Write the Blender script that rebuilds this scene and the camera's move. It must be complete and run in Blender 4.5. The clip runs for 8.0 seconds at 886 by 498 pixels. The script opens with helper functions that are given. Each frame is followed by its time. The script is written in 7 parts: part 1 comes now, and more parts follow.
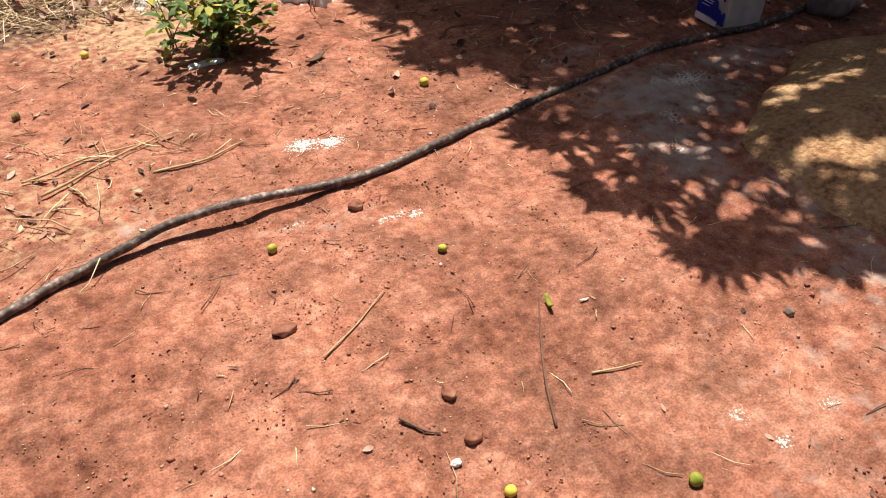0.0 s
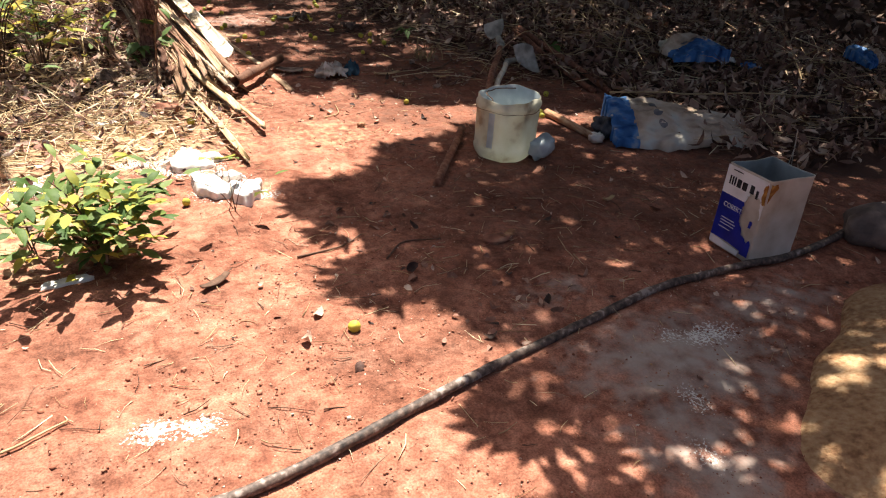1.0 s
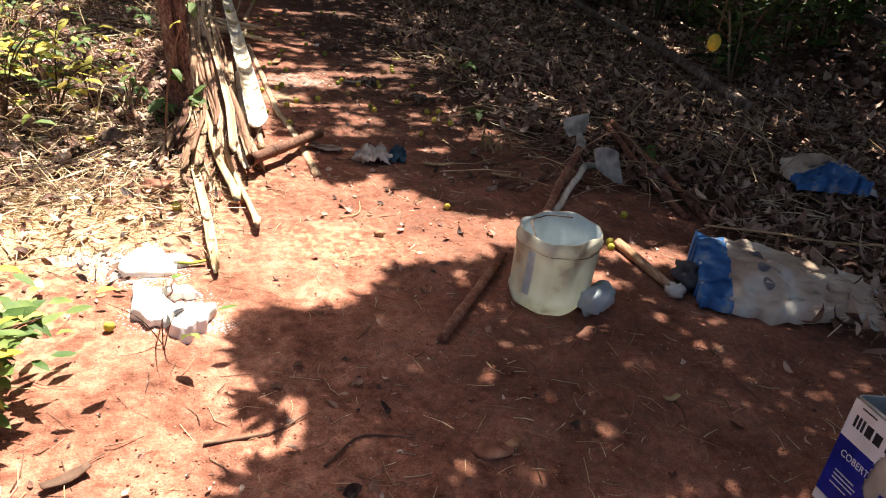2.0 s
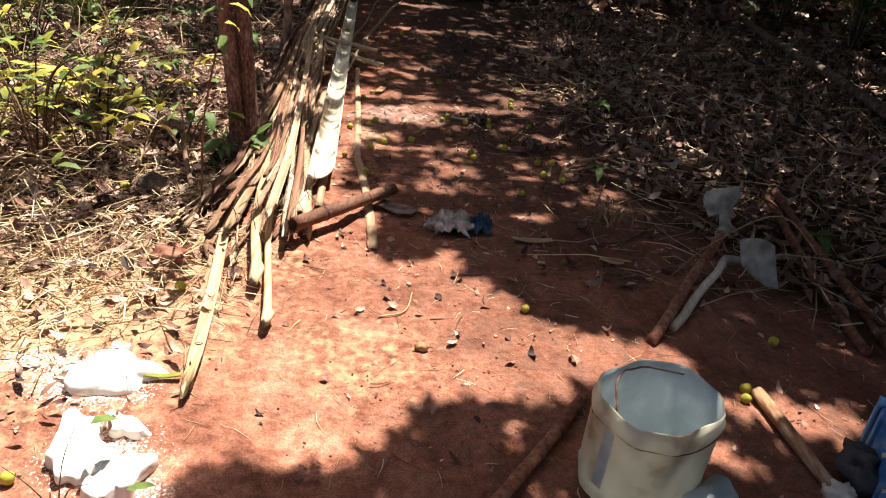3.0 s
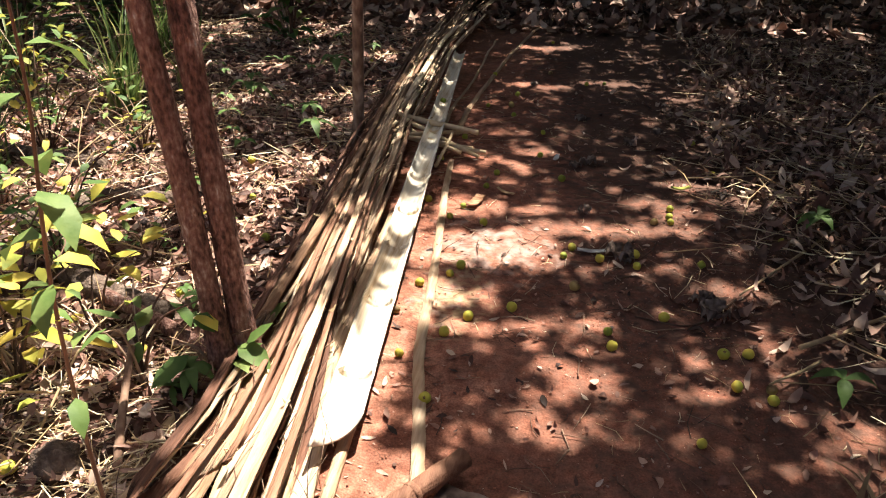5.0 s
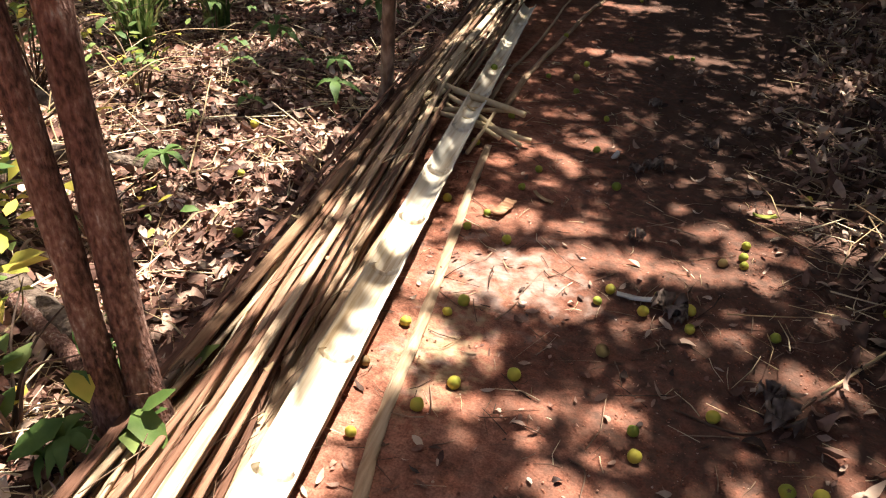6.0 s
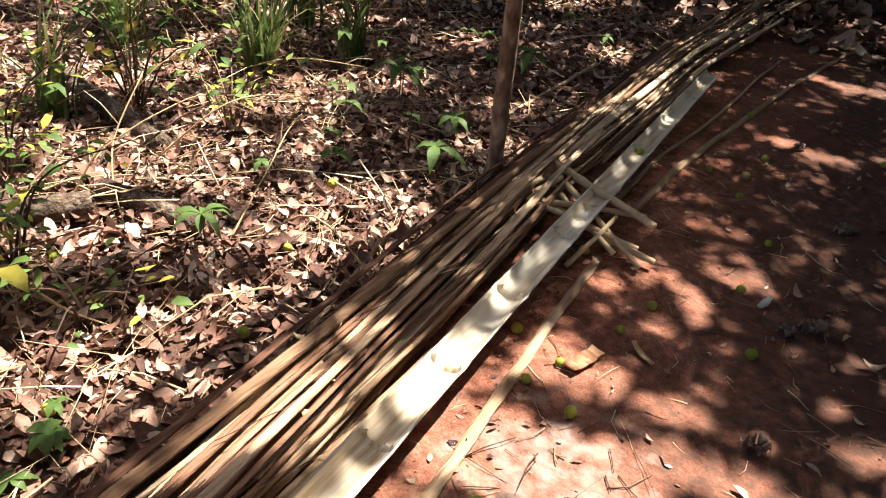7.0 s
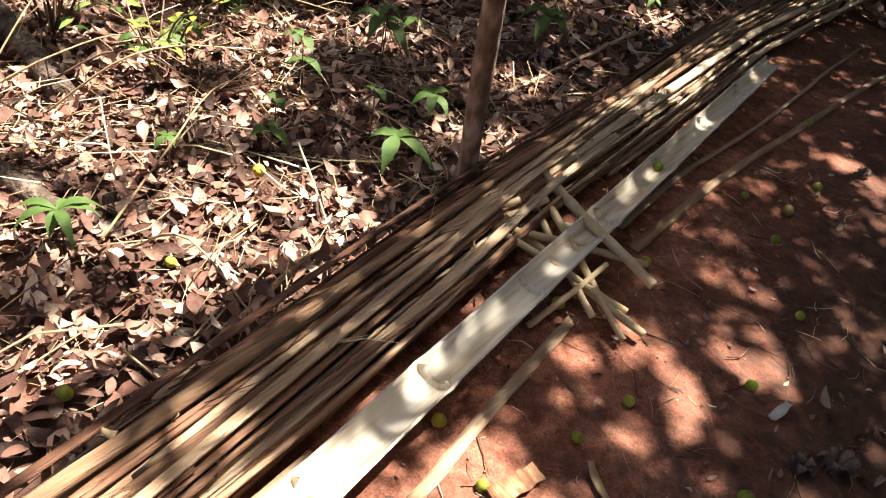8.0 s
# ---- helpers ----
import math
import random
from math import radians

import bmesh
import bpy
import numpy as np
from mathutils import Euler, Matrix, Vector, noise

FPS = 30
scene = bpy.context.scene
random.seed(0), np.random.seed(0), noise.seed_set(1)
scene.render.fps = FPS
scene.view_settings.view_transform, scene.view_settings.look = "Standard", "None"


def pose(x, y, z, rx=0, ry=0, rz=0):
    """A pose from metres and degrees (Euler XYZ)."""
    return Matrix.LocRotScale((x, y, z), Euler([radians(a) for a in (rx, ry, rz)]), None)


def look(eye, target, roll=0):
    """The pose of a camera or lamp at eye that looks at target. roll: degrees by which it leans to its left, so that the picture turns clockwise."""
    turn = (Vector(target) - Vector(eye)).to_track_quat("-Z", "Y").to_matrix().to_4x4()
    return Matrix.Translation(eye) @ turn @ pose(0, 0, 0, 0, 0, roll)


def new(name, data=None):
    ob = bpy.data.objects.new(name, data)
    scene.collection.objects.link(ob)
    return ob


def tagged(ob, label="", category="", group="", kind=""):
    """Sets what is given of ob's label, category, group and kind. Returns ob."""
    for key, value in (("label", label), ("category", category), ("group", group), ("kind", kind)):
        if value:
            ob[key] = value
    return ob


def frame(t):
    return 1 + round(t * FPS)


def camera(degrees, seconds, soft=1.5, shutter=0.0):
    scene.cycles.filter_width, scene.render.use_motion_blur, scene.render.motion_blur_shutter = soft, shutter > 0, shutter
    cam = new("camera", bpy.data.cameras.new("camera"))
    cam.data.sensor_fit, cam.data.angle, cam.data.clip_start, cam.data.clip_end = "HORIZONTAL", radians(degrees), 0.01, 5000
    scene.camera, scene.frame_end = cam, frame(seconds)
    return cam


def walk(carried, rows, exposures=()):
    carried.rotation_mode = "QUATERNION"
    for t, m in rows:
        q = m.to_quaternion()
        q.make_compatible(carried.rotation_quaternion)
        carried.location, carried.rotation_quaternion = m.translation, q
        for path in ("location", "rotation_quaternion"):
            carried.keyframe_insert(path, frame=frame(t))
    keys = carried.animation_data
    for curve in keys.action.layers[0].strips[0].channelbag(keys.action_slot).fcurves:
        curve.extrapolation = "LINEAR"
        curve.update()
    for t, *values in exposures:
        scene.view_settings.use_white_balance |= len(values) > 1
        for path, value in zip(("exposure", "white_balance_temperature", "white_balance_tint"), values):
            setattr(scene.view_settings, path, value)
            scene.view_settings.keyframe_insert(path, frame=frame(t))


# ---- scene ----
cam = camera(62.5, 8.0, soft=1.15)
PATH = [
    (0, (0.804, 1.207, 1.355), (1.45, 2.574, 0.045), 1.1),
    (0.5, (0.995, 1.502, 1.222), (1.692, 2.973, 0.06), 2.1),
    (0.7, (1.126, 1.659, 1.198), (1.799, 3.164, 0.065), 0.7),
    (0.8, (1.154, 1.749, 1.196), (1.864, 3.276, 0.117), 2.6),
    (1, (1.281, 1.926, 1.217), (2.046, 3.491, 0.235), 4.2),
    (1.5, (1.593, 2.267, 1.212), (2.363, 3.891, 0.334), 6.9),
    (1.7, (1.688, 2.385, 1.227), (2.353, 4.052, 0.344), 7.6),
    (2.8, (2.212, 3.17, 1.228), (2.436, 4.943, 0.33), 7.7),
    (3, (2.248, 3.317, 1.235), (2.364, 5.09, 0.318), 7.2),
    (3.5, (2.286, 3.756, 1.263), (2.279, 5.582, 0.447), 6.1),
    (4, (2.375, 4.128, 1.26), (2.151, 5.964, 0.498), 3.3),
    (4.5, (2.362, 4.472, 1.241), (2.102, 6.288, 0.442), 2.8),
    (4.7, (2.327, 4.624, 1.245), (2.074, 6.425, 0.413), 1.3),
    (5.8, (2.397, 5.336, 1.228), (2.02, 6.978, 0.151), 3.2),
    (6, (2.408, 5.471, 1.23), (1.977, 7.107, 0.163), 4.3),
    (6.5, (2.405, 5.83, 1.273), (1.891, 7.473, 0.256), 7.2),
    (7, (2.446, 6.177, 1.26), (1.588, 7.629, 0.184), 6.7),
    (7.5, (2.403, 6.492, 1.271), (1.507, 7.882, 0.146), 10.5),
    (8, (2.285, 6.822, 1.24), (1.452, 8.134, -0.02), 12.7),
]
EXPOSURES = [(0.0, 0.68), (0.5, 0.95), (1.0, 1.45), (1.7, 1.83), (3.0, 1.34), (4.0, 1.87), (6.0, 1.82), (7.0, 1.78), (8.0, 1.97)]
walk(cam, [(t, look(eye, target, roll)) for t, eye, target, roll in PATH], EXPOSURES)

# ---- light ----
world = bpy.data.worlds.new("sky")
scene.world = world
world.use_nodes = True
SHADOW = (-0.14, -0.45)          # how a shadow falls on the ground, per metre of height
to_sun = Vector((-SHADOW[0], -SHADOW[1], 1.0)).normalized()
sky = world.node_tree.nodes.new("ShaderNodeTexSky")
sky.sky_type, sky.sun_disc = "NISHITA", False
sky.dust_density, sky.ozone_density, sky.air_density = 5.0, 0.45, 0.6
sky.sun_elevation = math.asin(to_sun.z)
sky.sun_rotation = math.atan2(to_sun.x, to_sun.y)
world.node_tree.links.new(sky.outputs[0], world.node_tree.nodes["Background"].inputs[0])
world.node_tree.nodes["Background"].inputs[1].default_value = 0.045
sun = new("sun", bpy.data.lights.new("sun", "SUN"))
sun.data.energy, sun.data.angle, sun.data.color = 5.0, radians(0.55), (1.0, 0.95, 0.86)
sun.matrix_world = look(to_sun * 30, (0, 0, 0))

# ---- materials ----
rng = np.random.default_rng(7)


def mat(name, cols, scale=20.0, rough=0.85, bump=0.3, bscale=None, vary="", detail=6.0, metal=0.0,
        stretch=(1, 1, 1), translucent=0.0, amount=0.5, spec=0.3, bdist=0.004):
    """A surface whose colour runs through cols by noise at two scales; vary: island or object adds a random shift."""
    m = bpy.data.materials.new(name)
    m.use_nodes = True
    nt = m.node_tree
    L = nt.links.new
    b = nt.nodes["Principled BSDF"]
    tc = nt.nodes.new("ShaderNodeTexCoord")
    mp = nt.nodes.new("ShaderNodeMapping")
    mp.inputs["Scale"].default_value = stretch
    L(tc.outputs["Object"], mp.inputs[0])
    n1 = nt.nodes.new("ShaderNodeTexNoise")
    n1.inputs["Scale"].default_value, n1.inputs["Detail"].default_value = scale, detail
    n2 = nt.nodes.new("ShaderNodeTexNoise")
    n2.inputs["Scale"].default_value, n2.inputs["Detail"].default_value = scale * 0.13, 3
    L(mp.outputs[0], n1.inputs["Vector"]), L(mp.outputs[0], n2.inputs["Vector"])
    mix = nt.nodes.new("ShaderNodeMix")
    mix.inputs[0].default_value = 0.4
    L(n1.outputs[0], mix.inputs[2]), L(n2.outputs[0], mix.inputs[3])
    spread = nt.nodes.new("ShaderNodeMapRange")
    spread.inputs[1].default_value, spread.inputs[2].default_value = 0.32, 0.68
    L(mix.outputs[0], spread.inputs[0])
    fac = spread.outputs[0]
    if vary:
        if vary == "island":
            r = nt.nodes.new("ShaderNodeNewGeometry").outputs["Random Per Island"]
        else:
            r = nt.nodes.new("ShaderNodeObjectInfo").outputs["Random"]
        mx = nt.nodes.new("ShaderNodeMix")
        mx.inputs[0].default_value = amount
        L(fac, mx.inputs[2]), L(r, mx.inputs[3])
        fac = mx.outputs[0]
    ramp = nt.nodes.new("ShaderNodeValToRGB")
    els = ramp.color_ramp.elements
    while len(els) < len(cols):
        els.new(0.5)
    for e, (p, c) in zip(els, cols):
        e.position, e.color = p, (*c, 1)
    L(fac, ramp.inputs[0])
    L(ramp.outputs[0], b.inputs["Base Color"])
    b.inputs["Roughness"].default_value, b.inputs["Metallic"].default_value = rough, metal
    b.inputs["Specular IOR Level"].default_value = spec
    if bump:
        n3 = nt.nodes.new("ShaderNodeTexNoise")
        n3.inputs["Scale"].default_value, n3.inputs["Detail"].default_value = bscale or scale * 3, 5
        L(mp.outputs[0], n3.inputs["Vector"])
        bp = nt.nodes.new("ShaderNodeBump")
        bp.inputs["Strength"].default_value, bp.inputs["Distance"].default_value = bump, bdist
        L(n3.outputs[0], bp.inputs["Height"]), L(bp.outputs[0], b.inputs["Normal"])
    if translucent:
        tr = nt.nodes.new("ShaderNodeBsdfTranslucent")
        ms = nt.nodes.new("ShaderNodeMixShader")
        ms.inputs[0].default_value = translucent
        L(ramp.outputs[0], tr.inputs[0]), L(b.outputs[0], ms.inputs[1]), L(tr.outputs[0], ms.inputs[2])
        L(ms.outputs[0], nt.nodes["Material Output"].inputs[0])
    return m


def ground_material():
    """Red earth, with humus and painted shade, cement dust, paled sun patches and lime where the mesh says so."""
    m = mat("red_earth", [(0.0, (0.16, 0.057, 0.036)), (0.3, (0.263, 0.103, 0.064)), (0.6, (0.337, 0.142, 0.091)), (1.0, (0.426, 0.201, 0.134))],
            scale=22.0, rough=0.95, bump=0.9, bscale=38, detail=12, spec=0.1, bdist=0.014)
    nt = m.node_tree
    L = nt.links.new
    b = nt.nodes["Principled BSDF"]
    col = b.inputs["Base Color"].links[0].from_socket
    tc = nt.nodes.new("ShaderNodeTexCoord")
    # fine crumbs, darker and paler than the earth round them
    for sc, lo, hi, a, z in ((190, 0.36, 0.64, 0.74, 1.24), (42, 0.36, 0.64, 0.80, 1.16), (7, 0.36, 0.62, 0.70, 1.16), (1.6, 0.38, 0.62, 0.80, 1.14)):
        n = nt.nodes.new("ShaderNodeTexNoise")
        n.inputs["Scale"].default_value, n.inputs["Detail"].default_value = sc, 4
        L(tc.outputs["Object"], n.inputs["Vector"])
        mr = nt.nodes.new("ShaderNodeMapRange")
        for i, v in enumerate((lo, hi, a, z)):
            mr.inputs[i + 1].default_value = v
        L(n.outputs[0], mr.inputs[0])
        vm = nt.nodes.new("ShaderNodeVectorMath")
        vm.operation = "SCALE"
        L(col, vm.inputs[0]), L(mr.outputs[0], vm.inputs["Scale"])
        col = vm.outputs[0]
    # the first, dark colour is woodland humus and also shade painted on path and yard
    for name, colour, nscale, lo, hi in (
            ("humus_shade", (0.105, 0.057, 0.041), 22, 0.20, 0.60), ("straw", (0.44, 0.29, 0.17), 30, 0.35, 0.6),
            ("cement", (0.42, 0.34, 0.29), 16, 0.38, 0.80), ("lime", (0.75, 0.72, 0.66), 130, 0.41, 0.53)):
        at = nt.nodes.new("ShaderNodeAttribute")
        at.attribute_name = name
        n = nt.nodes.new("ShaderNodeTexNoise")
        n.inputs["Scale"].default_value, n.inputs["Detail"].default_value = nscale, 8
        L(tc.outputs["Object"], n.inputs["Vector"])
        ad = nt.nodes.new("ShaderNodeMath")
        ad.operation = "MULTIPLY_ADD"
        L(at.outputs["Fac"], ad.inputs[0])
        ad.inputs[1].default_value = 0.5
        sub = nt.nodes.new("ShaderNodeMath")
        sub.operation = "SUBTRACT"
        L(n.outputs[0], sub.inputs[0])
        sub.inputs[1].default_value = 0.27
        L(sub.outputs[0], ad.inputs[2])
        mr = nt.nodes.new("ShaderNodeMapRange")
        mr.inputs[1].default_value, mr.inputs[2].default_value = lo, hi
        L(ad.outputs[0], mr.inputs[0])
        gate = nt.nodes.new("ShaderNodeMath")
        gate.operation = "MULTIPLY"
        L(mr.outputs[0], gate.inputs[0])
        g2 = nt.nodes.new("ShaderNodeMapRange")
        g2.inputs[1].default_value, g2.inputs[2].default_value = 0.02, 0.25
        L(at.outputs["Fac"], g2.inputs[0]), L(g2.outputs[0], gate.inputs[1])
        mx = nt.nodes.new("ShaderNodeMix")
        mx.data_type = "RGBA"
        L(gate.outputs[0], mx.inputs[0]), L(col, mx.inputs[6])
        mx.inputs[7].default_value = (*colour, 1)
        col = mx.outputs[2]
    L(col, b.inputs["Base Color"])
    return m


M = {
    "ground": ground_material(),
    "sand": mat("ochre_sand", [(0.05, (0.24, 0.12, 0.06)), (0.4, (0.42, 0.235, 0.12)), (0.95, (0.58, 0.39, 0.22))], 55, 0.95, 1.0, 60, spec=0.1, bdist=0.02),
    "litter": mat("dry_leaf", [(0.14, (0.045, 0.024, 0.018)), (0.3, (0.15, 0.066, 0.045)), (0.46, (0.28, 0.132, 0.09)), (0.66, (0.42, 0.24, 0.172)), (0.84, (0.60, 0.42, 0.315)), (0.99, (0.80, 0.70, 0.60))],
                  60, 0.7, 0.5, vary="island", amount=0.8, translucent=0.06),
    "dark_litter": mat("rotting_leaf", [(0.12, (0.04, 0.022, 0.015)), (0.35, (0.17, 0.082, 0.055)), (0.62, (0.34, 0.20, 0.145)), (0.88, (0.56, 0.42, 0.31))],
                       30, 0.75, 0.3, vary="island", amount=0.75, translucent=0.04),
    "straw": mat("dry_straw", [(0.1, (0.28, 0.17, 0.08)), (0.45, (0.56, 0.40, 0.22)), (0.85, (0.82, 0.69, 0.46))], 40, 0.8, 0.2, vary="island", amount=0.75),
    "twig": mat("dry_twig", [(0.15, (0.05, 0.03, 0.02)), (0.5, (0.20, 0.11, 0.07)), (0.85, (0.42, 0.30, 0.20))], 40, 0.85, 0.4, vary="island", amount=0.75),
    "pebble": mat("pebble", [(0.2, (0.22, 0.08, 0.045)), (0.55, (0.36, 0.145, 0.085)), (0.8, (0.45, 0.24, 0.16)), (0.97, (0.7, 0.6, 0.5))], 30, 0.9, 0.3, vary="island", amount=0.8),
    "lime": mat("lime", [(0.3, (0.62, 0.58, 0.52)), (0.6, (0.82, 0.80, 0.75))], 25, 0.9, 0.5, 60),
    "canopy": mat("canopy_leaf", [(0.2, (0.025, 0.06, 0.012)), (0.6, (0.05, 0.11, 0.02)), (0.9, (0.11, 0.17, 0.03))], 10, 0.5, 0.0, vary="island", amount=0.7, translucent=0.10),
    "leaf": mat("green_leaf", [(0.15, (0.05, 0.105, 0.02)), (0.5, (0.105, 0.165, 0.04)), (0.85, (0.22, 0.27, 0.075))], 25, 0.6, 0.3, vary="island", amount=0.6, translucent=0.24, spec=0.25),
    "yleaf": mat("yellowing_leaf", [(0.15, (0.15, 0.20, 0.03)), (0.5, (0.42, 0.38, 0.06)), (0.85, (0.68, 0.50, 0.09))], 25, 0.6, 0.2, vary="island", amount=0.7, translucent=0.28, spec=0.25),
    "grass": mat("grass_blade", [(0.15, (0.04, 0.08, 0.02)), (0.5, (0.11, 0.17, 0.04)), (0.85, (0.33, 0.32, 0.13))], 20, 0.5, 0.1, vary="island", amount=0.75, translucent=0.3),
    "bark": mat("reddish_bark", [(0.1, (0.05, 0.026, 0.02)), (0.4, (0.17, 0.082, 0.06)), (0.65, (0.26, 0.14, 0.105)), (0.85, (0.36, 0.24, 0.19)), (1.0, (0.50, 0.43, 0.38))], 110, 0.95, 1.0, 120, stretch=(1, 1, 0.45), detail=12, bdist=0.014),
    "greybark": mat("grey_bark", [(0.1, (0.07, 0.045, 0.032)), (0.5, (0.20, 0.135, 0.098)), (0.9, (0.42, 0.33, 0.26))], 34, 0.95, 1.0, 80, stretch=(1, 1, 0.4), bdist=0.006),
    "log": mat("rotten_log_bark", [(0.05, (0.035, 0.022, 0.016)), (0.5, (0.12, 0.08, 0.058)), (0.95, (0.28, 0.21, 0.16))], 26, 0.95, 1.0, 60, bdist=0.02, detail=12),
    "pole": mat("weathered_split_cane", [(0.12, (0.10, 0.046, 0.024)), (0.3, (0.25, 0.138, 0.075)), (0.48, (0.40, 0.252, 0.148)), (0.66, (0.54, 0.385, 0.25)), (0.85, (0.69, 0.565, 0.41))],
                34, 0.75, 0.9, 90, vary="object", amount=0.62, stretch=(2.5, 0.16, 2.5), bdist=0.006, detail=8),
    "pole_red": mat("red_brown_cane", [(0.15, (0.07, 0.028, 0.016)), (0.4, (0.17, 0.075, 0.042)), (0.65, (0.29, 0.15, 0.088)), (0.9, (0.44, 0.29, 0.19))], 34, 0.75, 0.9, 90, vary="object", amount=0.62, stretch=(2.5, 0.16, 2.5), bdist=0.006, detail=8),
    "cane_tan": mat("sunned_tan_cane", [(0.0, (0.26, 0.15, 0.07)), (0.25, (0.46, 0.31, 0.16)), (0.55, (0.60, 0.44, 0.25)), (0.85, (0.70, 0.56, 0.36))], 30, 0.6, 0.4, 110, stretch=(2.5, 0.14, 2.5), bdist=0.002, detail=9),
    "cane_in": mat("pale_cane_inside", [(0.0, (0.40, 0.27, 0.15)), (0.22, (0.58, 0.45, 0.30)), (0.5, (0.69, 0.60, 0.47)), (0.85, (0.78, 0.73, 0.63))], 30, 0.55, 0.4, 110, stretch=(2.5, 0.14, 2.5), bdist=0.002, detail=9),
    "cane_out": mat("green_grey_cane_skin", [(0.2, (0.22, 0.22, 0.14)), (0.6, (0.40, 0.40, 0.30)), (0.9, (0.55, 0.52, 0.40))], 8, 0.5, 0.2),
    "handle": mat("worn_tool_handle", [(0.25, (0.11, 0.040, 0.022)), (0.5, (0.24, 0.09, 0.05)), (0.8, (0.40, 0.21, 0.13))], 20, 0.7, 0.4, 60, vary="object", amount=0.3, stretch=(3, 3, 0.5)),
    "blade": mat("dusty_grey_steel", [(0.25, (0.20, 0.19, 0.16)), (0.55, (0.36, 0.35, 0.30)), (0.8, (0.50, 0.48, 0.42))], 18, 0.85, 0.6, 40),
    "hose": mat("black_hose", [(0.1, (0.022, 0.017, 0.015)), (0.4, (0.08, 0.055, 0.043)), (0.62, (0.16, 0.11, 0.085)), (0.82, (0.36, 0.29, 0.25))], 55, 0.65, 0.5, 90, detail=12, spec=0.4),
    "plastic": mat("yellowed_plastic", [(0.12, (0.46, 0.34, 0.21)), (0.4, (0.74, 0.67, 0.50)), (0.9, (0.83, 0.79, 0.66))], 13, 0.45, 0.2, 30, translucent=0.42, spec=0.5),
    "pet": mat("cloudy_plastic", [(0.3, (0.50, 0.57, 0.60)), (0.7, (0.70, 0.76, 0.78))], 14, 0.3, 0.3, 30, translucent=0.25, spec=0.6),
    "tin": mat("bare_dusty_tin", [(0.1, (0.42, 0.34, 0.25)), (0.5, (0.58, 0.52, 0.43)), (0.9, (0.68, 0.63, 0.55))], 12, 0.5, 0.2, metal=0.15),
    "tin_in": mat("cement_grey_tin_inside", [(0.2, (0.20, 0.21, 0.20)), (0.6, (0.33, 0.35, 0.34)), (0.9, (0.46, 0.47, 0.45))], 8, 0.8, 0.4),
    "white": mat("white_print", [(0.2, (0.74, 0.73, 0.71)), (0.6, (0.86, 0.86, 0.86))], 14, 0.5, 0.0),
    "blue": mat("blue_print", [(0.2, (0.010, 0.018, 0.22)), (0.6, (0.020, 0.030, 0.36))], 12, 0.45, 0.0),
    "black": mat("black_print", [(0.3, (0.012, 0.012, 0.016)), (0.7, (0.03, 0.03, 0.035))], 20, 0.5, 0.0),
    "rust": mat("orange_rust", [(0.3, (0.30, 0.11, 0.02)), (0.7, (0.55, 0.27, 0.06))], 40, 0.9, 0.3),
    "paper": mat("cement_bag_paper", [(0.05, (0.30, 0.20, 0.14)), (0.35, (0.50, 0.38, 0.28)), (0.6, (0.60, 0.50, 0.40)), (0.9, (0.62, 0.64, 0.58))], 9, 0.85, 0.8, 30, bdist=0.006),
    "bagblue": mat("faded_blue_print", [(0.25, (0.03, 0.10, 0.26)), (0.55, (0.06, 0.18, 0.42)), (0.85, (0.25, 0.33, 0.42))], 16, 0.8, 0.5, 30),
    "bagink": mat("faded_grey_print", [(0.3, (0.14, 0.13, 0.14)), (0.7, (0.25, 0.23, 0.22))], 20, 0.85, 0.2),
    "cloth": mat("dirty_cloth", [(0.2, (0.36, 0.29, 0.23)), (0.5, (0.62, 0.56, 0.48)), (0.8, (0.78, 0.75, 0.70))], 16, 0.95, 0.6, 40),
    "bluecloth": mat("blue_cloth", [(0.3, (0.03, 0.08, 0.12)), (0.7, (0.10, 0.20, 0.26))], 20, 0.95, 0.5),
    "darkcloth": mat("dark_rag", [(0.3, (0.02, 0.02, 0.022)), (0.7, (0.09, 0.085, 0.09))], 20, 0.95, 0.5),
    "fruit": mat("green_yellow_fruit", [(0.2, (0.22, 0.26, 0.03)), (0.5, (0.42, 0.40, 0.05)), (0.8, (0.64, 0.50, 0.07))], 30, 0.6, 0.3, 60, vary="object", amount=0.55, spec=0.3),
    "fruit_brown": mat("bruised_fruit", [(0.3, (0.13, 0.07, 0.03)), (0.7, (0.42, 0.30, 0.10))], 14, 0.7, 0.4),
    "stone": mat("grey_stone", [(0.25, (0.12, 0.09, 0.075)), (0.6, (0.25, 0.18, 0.145)), (0.85, (0.38, 0.28, 0.22))], 14, 0.9, 0.7, 40),
    "redstone": mat("red_stone", [(0.25, (0.16, 0.06, 0.035)), (0.6, (0.36, 0.15, 0.09)), (0.85, (0.50, 0.28, 0.18))], 14, 0.9, 0.6, 40),
    "drygrass": mat("dry_grass_blade", [(0.15, (0.26, 0.17, 0.08)), (0.5, (0.46, 0.33, 0.17)), (0.85, (0.62, 0.48, 0.28))], 20, 0.7, 0.1, vary="island", amount=0.75, translucent=0.2),
    "husk": mat("dry_grey_husk", [(0.25, (0.10, 0.065, 0.05)), (0.55, (0.26, 0.185, 0.145)), (0.85, (0.42, 0.33, 0.27))], 22, 0.9, 0.5),
    "chip": mat("split_wood_chip", [(0.25, (0.24, 0.11, 0.055)), (0.6, (0.44, 0.24, 0.13)), (0.85, (0.56, 0.38, 0.24))], 20, 0.85, 0.6, stretch=(4, 1, 4)),
}

